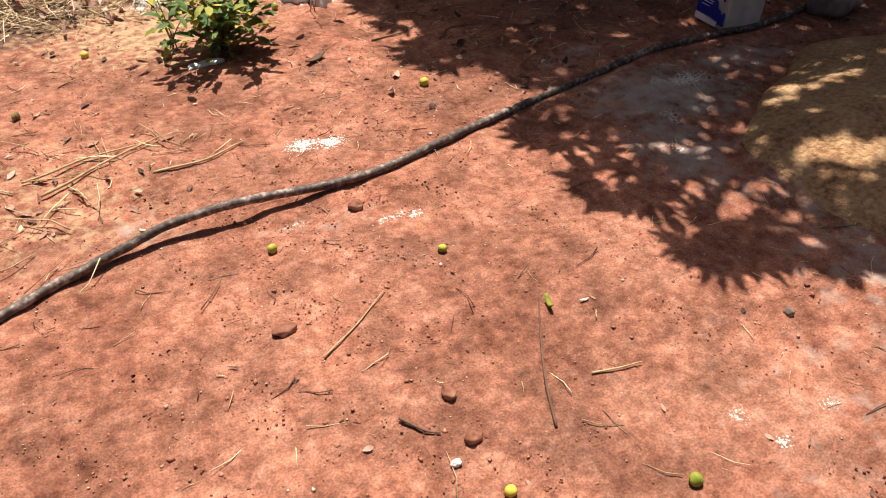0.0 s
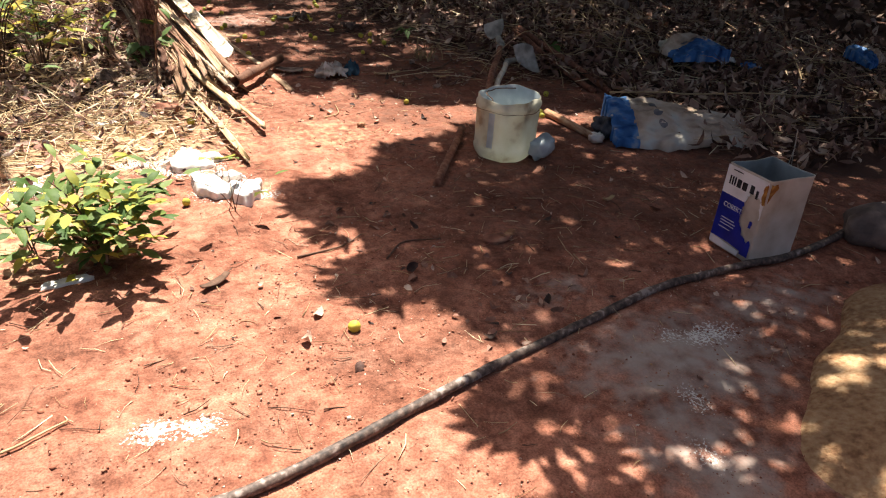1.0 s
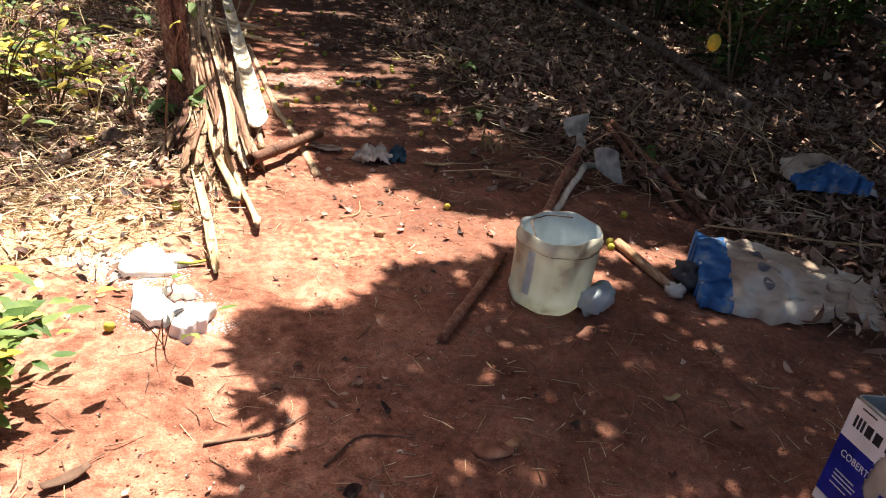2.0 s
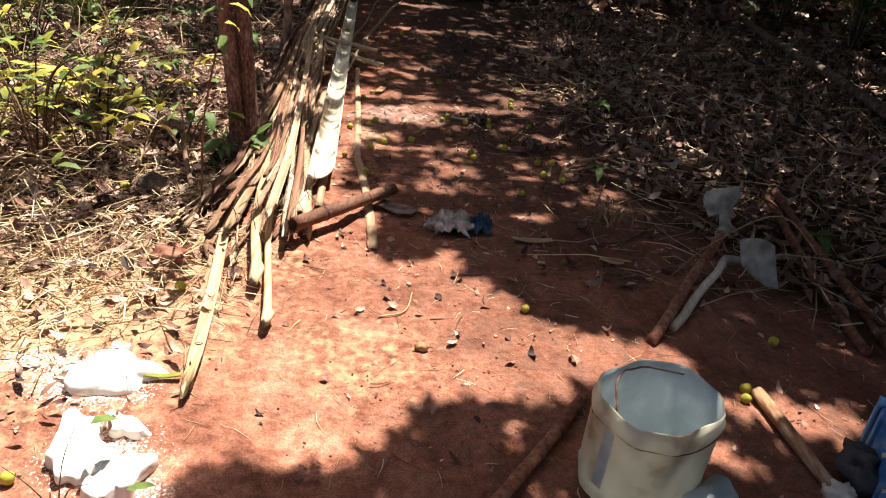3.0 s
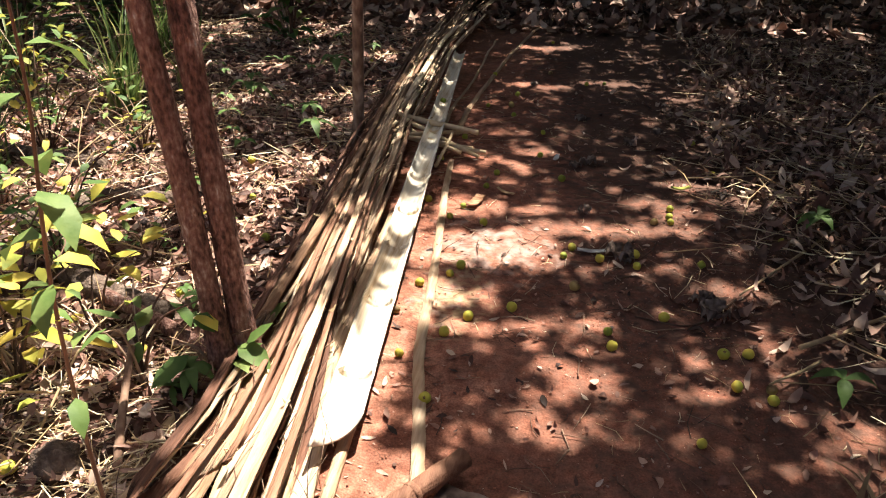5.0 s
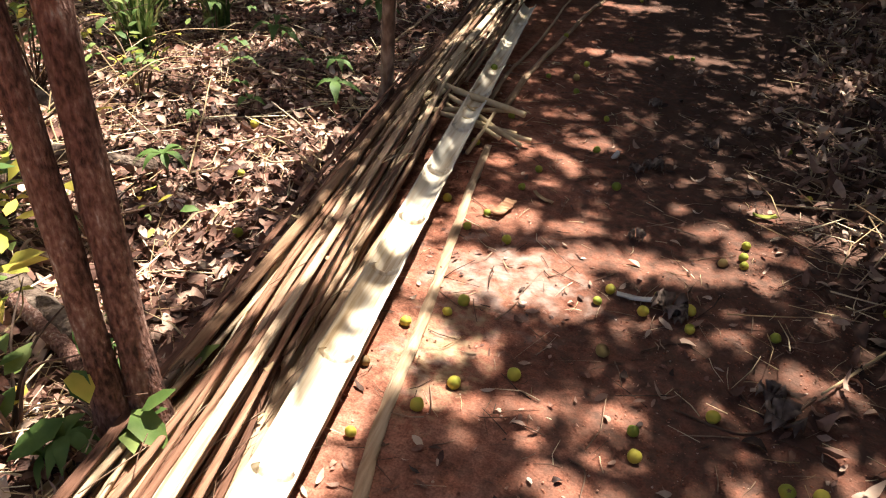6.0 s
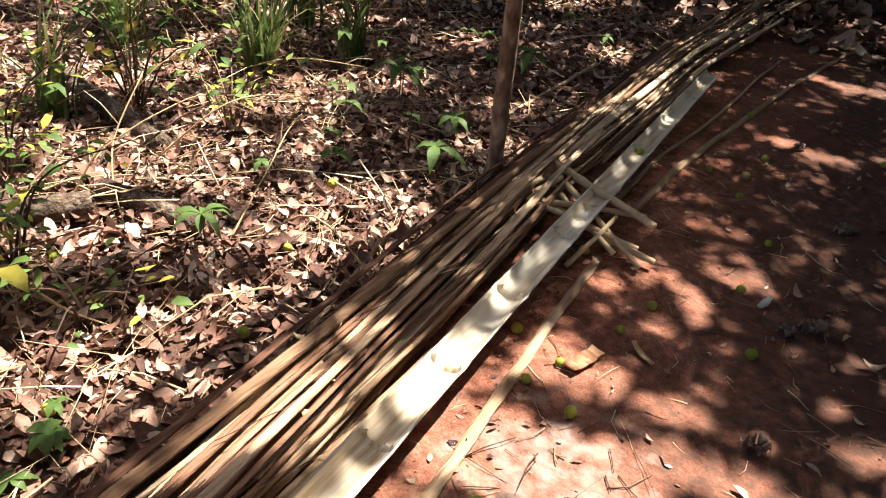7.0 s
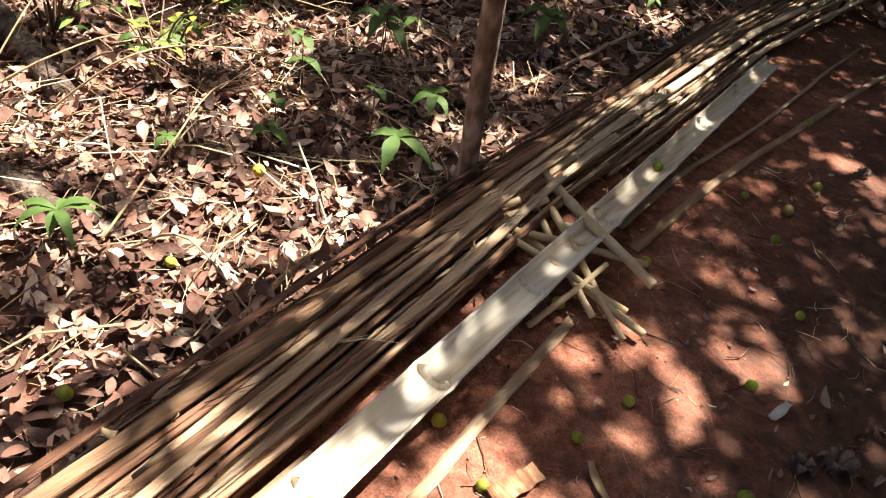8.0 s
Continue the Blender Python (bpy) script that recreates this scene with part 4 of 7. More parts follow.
def build_tin():
    """An open square paint tin, one side printed."""
    W, H, T = 0.222, 0.315, 0.003
    tin = new("paint_tin")
    tin.matrix_basis = pose(3.314, 3.556, float(gz(3.31, 3.55)) + 0.002, -1, 1, 1) @ Matrix.Diagonal((0.95, 0.85, 0.98, 1))
    h = W / 2
    bm = bmesh.new()
    n = 5
    ring_o, ring_i = [], []
    corners = [(-h, -h), (h, -h), (h, h), (-h, h)]
    levels = [0, 0.012, 0.03, 0.09, 0.16, 0.23, 0.29, H - 0.006, H]
    for lv in levels:
        for rings, off in ((ring_o, 0.0), (ring_i, T)):
            r = []
            for k in range(4):
                (ax, ay), (bx, by) = corners[k], corners[(k + 1) % 4]
                for j in range(n):
                    t = (j + 0.25) / (n - 0.5) if j else 0.03
                    x, y = ax + (bx - ax) * t, ay + (by - ay) * t
                    s = 1 - off / h + (0.012 if lv in (levels[0], levels[-1]) and off == 0 else 0)
                    dent = 0.006 * noise.noise(Vector((x * 14, y * 14, lv * 12))) * min(1, lv / 0.1)
                    if k == 1 or k == 2:
                        dent -= 0.016 * (lv / H) ** 3 * math.sin(math.pi * t)
                    x2, y2 = x * s, y * s
                    d = Vector((x2, y2, 0)).normalized()
                    r.append(bm.verts.new((x2 + d.x * dent, y2 + d.y * dent, lv if off == 0 else max(lv, T))))
            rings.append(r)
    m = 4 * n
    for rings in (ring_o, ring_i):
        for a, b in zip(rings, rings[1:]):
            for j in range(m):
                f = bm.faces.new((a[j], a[(j + 1) % m], b[(j + 1) % m], b[j]))
                f.material_index = 0 if rings is ring_o else 1
    for j in range(m):
        bm.faces.new((ring_o[-1][j], ring_o[-1][(j + 1) % m], ring_i[-1][(j + 1) % m], ring_i[-1][j]))
    bm.faces.new(ring_o[0])
    f = bm.faces.new(ring_i[0])
    f.material_index = 1
    part("body", bm, [M["tin"], M["tin_in"]], tin)
    # print on the face towards -x: u runs along -y, v up
    face = Matrix(((0, 0, -1, -h - 0.0022), (-1, 0, 0, h), (0, 1, 0, 0), (0, 0, 0, 1)))

    def patch(name, pts, material, lift=0.0):
        bm = bmesh.new()
        vs = [bm.verts.new(face @ Vector((u, v, lift + 0.006 * 0))) for u, v in pts]
        ws = [bm.verts.new(face @ Vector((u, v, lift - 0.0015))) for u, v in pts]
        bm.faces.new(vs)
        for i in range(len(vs)):
            bm.faces.new((vs[i], ws[i], ws[(i + 1) % len(vs)], vs[(i + 1) % len(vs)]))
        return part(name, bm, material, tin, flat=True)
    r = random.Random(5)

    def ragged(pts, amp=0.006, n=7):
        out = []
        for (a, b), (c, d) in zip(pts, pts[1:]):
            for i in range(n):
                t = i / n
                out.append((a + (c - a) * t + r.uniform(-amp, amp), b + (d - b) * t + r.uniform(-amp, amp)))
        return out + [pts[-1]]
    patch("white_band", [(0.004, 0.205), (0.13, 0.205)] + ragged([(0.13, 0.21), (0.145, 0.25), (0.2, 0.24), (0.212, 0.17)]) + [(0.218, 0.17), (0.218, 0.309), (0.004, 0.309)], M["white"], 0.0030)
    patch("blue_band", [(0.004, 0.036), (0.10, 0.036), (0.17, 0.03)] + ragged([(0.19, 0.075), (0.15, 0.09), (0.125, 0.15), (0.13, 0.205)]) + [(0.004, 0.2045)], M["blue"], 0.0030)
    patch("blue_flake", [(0.17, 0.02), (0.212, 0.02)] + ragged([(0.215, 0.06), (0.20, 0.085), (0.185, 0.06), (0.175, 0.065)], 0.004, 3), M["blue"], 0.0038)
    patch("blue_flake", ragged([(0.176, 0.125), (0.19, 0.125), (0.19, 0.15), (0.178, 0.152)], 0.002, 3), M["blue"], 0.0030)
    patch("white_band", [(0.004, 0.006), (0.16, 0.006), (0.165, 0.026), (0.004, 0.034)], M["white"], 0.0030)
    patch("rust_stain", ragged([(0.212, 0.225), (0.2195, 0.225), (0.2195, 0.30), (0.205, 0.295), (0.2, 0.25)], 0.004, 3), M["rust"], 0.0040)
    # the maker's mark as plain black shapes
    for u, w, v0, v1 in ((0.027, 0.008, 0.243, 0.275), (0.040, 0.008, 0.243, 0.275), (0.053, 0.008, 0.243, 0.275), (0.068, 0.022, 0.243, 0.273), (0.097, 0.024, 0.243, 0.272)):
        patch("maker_mark", [(u, v0), (u + w, v0), (u + w, v1), (u, v1)], M["black"], 0.0036)
    lay = face @ Matrix.Translation((0.030, 0.158, 0.0036))
    text_mesh("COBERT", 0.026, lay, M["white"], "lettering", tin)
    for i, (u, v, w) in enumerate(((0.035, 0.262 + 0.034, 0.05), (0.138, 0.245, 0.02), (0.17, 0.235, 0.012))):
        patch("small_print", [(u, v), (u + w, v), (u + w, v + (0.004 if i == 0 else 0.03)), (u, v + (0.004 if i == 0 else 0.03))], M["black"], 0.0036)
    for v, w in ((0.115, 0.07), (0.104, 0.08), (0.093, 0.075), (0.078, 0.06)):
        patch("small_print", [(0.035, v), (0.035 + w, v), (0.035 + w, v + 0.003), (0.035, v + 0.003)], M["white"], 0.0036)
    # rust on the bare side beside the corner
    bm = bmesh.new()
    vs = [bm.verts.new((-h + a, -h - 0.0034, b)) for a, b in ((0.004, 0.235), (0.018, 0.262), (0.04, 0.288), (0.032, 0.303), (0.012, 0.298), (0.004, 0.305))]
    ws = [bm.verts.new(v.co + Vector((0, 0.0025, 0))) for v in vs]
    bm.faces.new(vs)
    for i in range(len(vs)):
        bm.faces.new((vs[i], ws[i], ws[(i + 1) % len(vs)], vs[(i + 1) % len(vs)]))
    part("rust_stain", bm, M["rust"], tin, flat=True)
    # wire bail hanging over the rear corner
    bm = bmesh.new()
    tube(bm, curve_through([(h, h * 0.3, H - 0.02), (h + 0.02, h * 0.4, H + 0.06), (h + 0.012, h * 0.45, H + 0.12), (h + 0.03, h * 0.5, H + 0.06), (h + 0.045, h * 0.45, H - 0.05)], 5), 0.0014, 5)
    part("wire_handle", bm, M["blade"], tin, "thin bent wire handle")
    return tagged(tin, "square blue and white paint tin, open and half bare", "paint tin")


build_tin()


def build_bucket():
    """A cut-off plastic canister with chamfered corners, used as a bucket."""
    bucket = root("plastic_bucket", 2.85, 4.59, None, 34)
    bucket.scale = (1.09, 1.09, 1.05)
    bm = bmesh.new()
    A, B = 0.128, 0.112
    levels = [(0.0, 0.90), (0.012, 0.96), (0.032, 1.0), (0.046, 1.0), (0.050, 0.975), (0.10, 0.985), (0.16, 0.99), (0.205, 0.995), (0.212, 1.03), (0.228, 1.03), (0.233, 0.99), (0.252, 0.985)]
    n = 48

    def outline(a, s):
        k = 3.2
        c, d = math.cos(a), math.sin(a)
        r = (abs(c / A) ** k + abs(d / B) ** k) ** (-1 / k)
        cut = (abs(c) + abs(d)) / (0.755 * (A + B))
        r = min(r, 1 / cut)
        return r * s * c, r * s * d
    outer, inner = [], []
    for z, s in levels:
        ro = []
        for j in range(n):
            a = 2 * math.pi * j / n
            x, y = outline(a, s)
            zz = z + (0.004 * math.sin(3 * a + 1) + 0.002 * math.sin(7 * a) if z > 0.24 else 0)
            dent = 0.003 * noise.noise(Vector((x * 20, y * 20, z * 20)))
            ro.append(bm.verts.new((x * (1 + dent * 6), y * (1 + dent * 6), zz)))
        outer.append(ro)
    for z, s in [(0.252, 0.955), (0.2, 0.96), (0.1, 0.955), (0.03, 0.95), (0.012, 0.90)]:
        ri = []
        for j in range(n):
            a = 2 * math.pi * j / n
            x, y = outline(a, s)
            ri.append(bm.verts.new((x, y, z + (0.004 * math.sin(3 * a + 1) + 0.002 * math.sin(7 * a) if z > 0.24 else 0))))
        inner.append(ri)
    chain = outer + inner
    for i, (a, b) in enumerate(zip(chain, chain[1:])):
        for j in range(n):
            bm.faces.new((a[j], a[(j + 1) % n], b[(j + 1) % n], b[j])).material_index = 1 if i >= len(outer) else 0
    bm.faces.new(outer[0])
    bm.faces.new(inner[-1]).material_index = 1
    part("body", bm, [M["plastic"], M["pet"]], bucket)
    # the faded stripe where a label was, and the wire
    bm = bmesh.new()
    a0, rows = math.radians(178), []
    for i in range(9):
        z = 0.055 + i * 0.0185
        row = []
        for da in (-0.10, -0.03, 0.04, 0.10):
            x, y = outline(a0 + da, 1.012)
            row.append(bm.verts.new((x, y, z)))
        rows.append(row)
    for a, b in zip(rows, rows[1:]):
        for j in range(3):
            bm.faces.new((a[j], a[j + 1], b[j + 1], b[j]))
    part("label_strip", bm, M["pet"], bucket, "bluish worn strip down the side")
    bm = bmesh.new()
    tube(bm, curve_through([(-0.118, 0.01, 0.235), (-0.11, 0.02, 0.254), (-0.05, 0.075, 0.246), (0.0, 0.10, 0.242), (0.03, 0.10, 0.238), (0.06, 0.085, 0.244), (0.112, 0.03, 0.245)], 6), 0.0022, 6)
    part("wire_handle", bm, M["twig"], bucket, "rusty bent wire handle")
    bm = bmesh.new()
    loop = []
    for i in range(41):
        a = 2 * math.pi * i / 40
        x, y = outline(a, 1.018)
        loop.append((x, y, 0.205 + 0.006 * math.sin(2 * a + 1) + 0.003 * math.sin(5 * a)))
    tube(bm, loop, 0.0014, 5)
    part("wire_band", bm, M["twig"], bucket, "thin rusty wire tied round the rim")
    return tagged(bucket, "cut-off yellowed plastic canister used as a bucket", "bucket")


build_bucket()


def build_bottle():
    ob = new("plastic_bottle")
    ob.matrix_basis = pose(2.985, 4.495, float(gz(2.98, 4.49)) + 0.045, 0, 86, 32)
    bm = bmesh.new()
    prof = [(-0.062, 0.012), (-0.066, 0.030), (-0.058, 0.042), (-0.04, 0.047), (-0.01, 0.047), (0.0, 0.045), (0.03, 0.047), (0.055, 0.047), (0.060, 0.043), (0.02, 0.0425), (-0.05, 0.040)]
    rings = []
    for i, (z, r) in enumerate(prof):
        ring = []
        for j in range(24):
            a = 2 * math.pi * j / 24
            petal = 1 + (0.22 * math.cos(5 * a) * (1 if i < 3 else 0.35 if i == 3 else 0))
            crush = 1 + 0.28 * noise.noise(Vector((math.cos(a) * 1.8, math.sin(a) * 1.8, z * 34)))
            ring.append(bm.verts.new((r * petal * crush * math.cos(a), r * petal * crush * math.sin(a) * 0.9, z + 0.01 * math.sin(a) * (i > 6))))
        rings.append(ring)
    for a, b in zip(rings, rings[1:]):
        for j in range(24):
            bm.faces.new((a[j], a[(j + 1) % 24], b[(j + 1) % 24], b[j]))
    bm.faces.new(rings[0])
    bm.faces.new(rings[-1])
    me = mesh_of("plastic_bottle", bm, M["pet"])
    ob2 = link("plastic_bottle", me)
    ob2.matrix_basis = ob.matrix_basis
    bpy.data.objects.remove(ob)
    return tagged(ob2, "cut cloudy plastic bottle base beside the bucket", "bottle")


build_bottle()


def build_sack(name, label, origin, along, across, band, seed, lift, rise=0.0):
    """A flattened paper bag, crumpled, with a blue printed band. Corners by two edge vectors."""
    sack = root(name, *origin)
    U, W = Vector((*along, 0)), Vector((*across, 0))
    nu, nv = 64, 34
    top = []
    bm = bmesh.new()

    def at(i, j):
        u, v = i / nu, j / nv
        wid = 1 - 0.42 * max(0, u - 0.35) - 0.1 * math.sin(9 * u + seed)
        p = U * u + W * ((v - 0.5) * wid + 0.5)
        fall = min(1, 5 * u, 5 * (1 - u)) * 0.7 + 0.3
        edge = math.sin(math.pi * v) ** 0.6
        z = lift * edge * fall * (0.75 + 0.5 * noise.noise(Vector((u * 4, v * 3, seed))))
        z += rise * v * (1 - 0.65 * u) + 0.014 * noise.noise(Vector((u * 7, v * 5, seed + 4))) - 0.016 * abs(noise.noise(Vector((u * 7 + v * 3, v * 5, seed + 9)))) - 0.008 * abs(noise.noise(Vector((u * 19 - v * 5, v * 14, seed + 12)))) + 0.014
        jit = 0.03 * noise.noise(Vector((u * 12, v * 12, seed + 2)))
        return Vector((p.x + jit, p.y + jit, max(z, 0.0) + 0.012))
    for i in range(nu + 1):
        top.append([bm.verts.new(at(i, j)) for j in range(nv + 1)])
    for i in range(nu):
        for j in range(nv):
            u = (i + 0.5) / nu
            f = bm.faces.new((top[i][j], top[i + 1][j], top[i + 1][j + 1], top[i][j + 1]))
            f.material_index = 1 if band[0] < u + 0.008 * math.sin(j * 0.7) < band[1] else 0
    rim = [(i, 0) for i in range(nu + 1)] + [(nu, j) for j in range(1, nv + 1)] + [(i, nv) for i in range(nu - 1, -1, -1)] + [(0, j) for j in range(nv - 1, 0, -1)]
    under = [bm.verts.new(Vector((top[i][j].co.x, top[i][j].co.y, -0.004))) for i, j in rim]
    for k in range(len(rim)):
        i, j = rim[k]
        i2, j2 = rim[(k + 1) % len(rim)]
        f = bm.faces.new((top[i][j], top[i2][j2], under[(k + 1) % len(rim)], under[k]))
        f.material_index = 1 if band[0] <= i / nu < band[1] else 0
    part("bag", bm, [M["paper"], M["bagblue"]], sack)
    for cu, cv, r in ((0.33, 0.68, 0.030), (0.34, 0.45, 0.022), (0.36, 0.30, 0.022)) if band[1] < 0.4 else ((0.55, 0.5, 0.03),):
        bm = bmesh.new()
        ring = []
        for k in range(14):
            a = 2 * math.pi * k / 14
            q = at(round((cu + r / U.length * math.cos(a)) * nu * 4) / 4, round((cv + r / W.length * math.sin(a)) * nv * 4) / 4)
            ring.append(bm.verts.new(q + Vector((0, 0, 0.005))))
        c = bm.verts.new(at(cu * nu, cv * nv) + Vector((0, 0, 0.006)))
        for k in range(14):
            bm.faces.new((c, ring[k], ring[(k + 1) % 14]))
        part("printed_mark", bm, M["bagink"], sack)
    return tagged(sack, label, "paper sack")


build_sack("cement_bag", "crumpled empty paper cement bag with faded blue end", (3.38, 4.47, 0.012), (0.64, -0.20), (0.15, 0.36), (0.0, 0.17), 1, 0.045, 0.12)
build_sack("cement_bag", "torn paper cement bag half buried in leaves", (4.48, 5.42, 0.10), (0.12, 0.40), (0.38, -0.06), (0.0, 0.30), 6, 0.07, 0.05)
build_sack("cement_bag", "faded blue bag scrap lying among dead leaves", (5.85, 5.10, 0.07), (0.3, 0.1), (0.1, 0.3), (0.0, 0.45), 9, 0.05, 0.04)


def rod(name, label, category, a, b, r0, r1, material, sides=10, sag=0.0, wob=0.03, group=""):
    """A loose stick from a to b."""
    a, b = Vector(a), Vector(b)
    o = root(name, a.x, a.y, 0)
    bm = bmesh.new()
    k = 12
    s = sum(ord(c) for c in label) + a.x * 31
    pts = []
    for i in range(k + 1):
        t = i / k
        p = a.lerp(b, t) - Vector((a.x, a.y, 0))
        d = (b - a).length
        p += Vector((0.006 * d * math.sin(5 * t + s), 0.006 * d * math.cos(4 * t + s), sag * math.sin(math.pi * t) + 0.004 * d * math.sin(7 * t + s)))
        pts.append(p)
    tube(bm, pts, [r0 + (r1 - r0) * i / k + 0.06 * r0 * math.sin(3.1 * i + s) for i in range(k + 1)], sides, wob=wob)
    me = mesh_of(name, bm, material)
    bpy.data.objects.remove(o)
    ob = link(name, me)
    ob.matrix_basis = pose(a.x, a.y, 0)
    return tagged(ob, label, category, group)


rod("wooden_stick", "reddish worn wooden stick lying beside the bucket", "stick", (2.415, 4.335, 0.018), (2.775, 4.87, 0.03), 0.017, 0.016, M["handle"])
rod("wooden_stick", "dark wooden stick leaning on the leaf heap", "stick", (3.87, 6.38, 0.09), (3.755, 5.205, 0.02), 0.017, 0.017, M["handle"], group="paired sticks on the leaves")
rod("wooden_stick", "dark wooden stick leaning on the leaf heap", "stick", (3.94, 6.42, 0.10), (3.845, 5.155, 0.02), 0.019, 0.018, M["handle"], group="paired sticks on the leaves")
rod("fallen_pole", "long thin grey pole lying over the leaves", "pole", (5.80, 11.8, 0.17), (5.18, 6.9, 0.13), 0.03, 0.038, M["greybark"])
rod("fallen_pole", "thin brown pole lying along the leaf heap", "pole", (4.0, 10.2, 0.06), (4.02, 7.4, 0.05), 0.016, 0.019, M["bark"], group="poles on the right of the path")
rod("fallen_pole", "thin brown pole lying along the leaf heap", "pole", (4.05, 10.7, 0.06), (4.16, 7.6, 0.05), 0.016, 0.019, M["bark"], group="poles on the right of the path")


def build_hoe(label, a, b, r, blade_at, spread, seed, green):
    """A wooden handle with a broad dusty blade on its end."""
    hoe = root("hoe", a[0], a[1], 0)
    A, B = Vector((0, 0, a[2])), Vector((b[0] - a[0], b[1] - a[1], b[2]))
    bm = bmesh.new()
    k = 10
    tube(bm, [A.lerp(B, i / k) + Vector((0.004 * math.sin(i), 0, 0.003 * math.cos(2 * i))) for i in range(k + 1)], [r * (1.05 - 0.1 * i / k) for i in range(k + 1)], 12)
    part("handle", bm, M["handle"] if not green else M["cane_in"], hoe)
    bm = bmesh.new()
    C = Vector((blade_at[0] - a[0], blade_at[1] - a[1], blade_at[2]))
    e1, e2 = Vector(spread[0]), Vector(spread[1])
    nrm = e1.cross(e2).normalized()
    n = 10
    grids = []
    for side in (0, 1):
        g = []
        for i in range(n + 1):
            row = []
            for j in range(n + 1):
                u, v = i / n - 0.5, j / n - 0.5
                wdt = 0.55 + 0.9 * (i / n) - 0.55 * (i / n) ** 3
                p = C + e1 * u + e2 * (v * wdt) + nrm * (0.10 * (u * u + v * v) * e1.length + 0.004 * noise.noise(Vector((u * 6, v * 6, seed))) + (0.003 if side else 0))
                row.append(bm.verts.new(p))
            g.append(row)
        grids.append(g)
    for g in grids:
        for i in range(n):
            for j in range(n):
                bm.faces.new((g[i][j], g[i + 1][j], g[i + 1][j + 1], g[i][j + 1]))
    t, l = grids
    for i in range(n):
        for j in (0, n):
            bm.faces.new((t[i][j], t[i + 1][j], l[i + 1][j], l[i][j]))
            bm.faces.new((t[j][i], t[j][i + 1], l[j][i + 1], l[j][i]))
    part("blade", bm, M["blade"], hoe, "dusty grey steel blade")
    bm = bmesh.new()
    tube(bm, [B.lerp(A, 0.08), B, B.lerp(C, 0.5)], [r * 1.25, r * 1.35, r * 0.9], 10)
    part("socket", bm, M["blade"], hoe)
    return tagged(hoe, label, "hoe")


build_hoe("old hoe with pale handle and broad grey blade", (3.14, 5.27, 0.02), (3.445, 5.68, 0.08), 0.015, (3.525, 5.61, 0.125), ((0.13, -0.03, -0.03), (-0.03, 0.08, 0.15)), 2, True)
build_hoe("old hoe with reddish handle resting on dead leaves", (3.045, 5.18, 0.02), (3.486, 5.845, 0.14), 0.018, (3.475, 5.92, 0.215), ((0.02, 0.08, 0.08), (0.15, 0.03, 0.03)), 3, False)


def build_mallet():
    """A short stick with a rag knotted to its end."""
    tool = root("wooden_stick", 3.29, 4.955, 0)
    bm = bmesh.new()
    tube(bm, [(0, 0, 0.03), (0.015, -0.12, 0.03), (0.03, -0.24, 0.028), (0.046, -0.36, 0.026)], [0.019, 0.019, 0.018, 0.016], 12, wob=0.03)
    part("stick", bm, M["chip"], tool)
    bm = bmesh.new()
    blob(bm, 0.034, 0.034, 0.026, 3, 0.5, 3, 2.4, m=Matrix.Translation((0.05, -0.37, 0.025)))
    blob(bm, 0.05, 0.02, 0.012, 8, 0.6, 3, 2.4, m=pose(0.08, -0.36, 0.02, 0, -10, 30))
    part("knotted_rag", bm, M["cloth"], tool, "grey knotted rag")
    bm = bmesh.new()
    blob(bm, 0.05, 0.075, 0.05, 5, 0.6, 3, 2.0, m=pose(0.14, -0.29, 0.045, 0, 0, -20))
    part("dark_rag", bm, M["darkcloth"], tool, "dark rag tied to the stick")
    return tagged(tool, "short stick with a rag knotted round its end", "stick")


build_mallet()


def build_cloth():
    """A crumpled dirty cloth with a blue end."""
    cloth = root("crumpled_cloth", 2.455, 5.875)
    r = random.Random(3)
    for name, material, cx, cy, w, d, seed, label in (("cloth", M["cloth"], -0.02, 0, 0.10, 0.075, 1, ""), ("blue_end", M["bluecloth"], 0.10, 0.01, 0.05, 0.045, 7, "dark blue end of the cloth")):
        bm = bmesh.new()
        n = 40
        g = []
        for i in range(n + 1):
            row = []
            for j in range(n + 1):
                u, v = i / n * 2 - 1, j / n * 2 - 1
                f = max(0, 1 - (u * u + v * v) * 0.55)
                z = f * (0.045 + 0.085 * noise.noise(Vector((u * 2.7, v * 2.7, seed)))) + 0.11 * (0.22 - abs(noise.noise(Vector((u * 3.4 + v, v * 3.4, seed))))) * f + 0.006
                k = 0.92 + 0.4 * noise.noise(Vector((u * 2.6, v * 2.6, seed + 3))) - 0.12 * (u * u + v * v)
                row.append(bm.verts.new((cx + u * w * k, cy + v * d * k, max(z, 0.004))))
            g.append(row)
        for i in range(n):
            for j in range(n):
                bm.faces.new((g[i][j], g[i + 1][j], g[i + 1][j + 1], g[i][j + 1]))
        ob = part(name, bm, material, cloth, label)
        md = ob.modifiers.new("thick", "SOLIDIFY")
        md.thickness = 0.003
    return tagged(cloth, "crumpled dirty white cloth on the path", "cloth")


build_cloth()


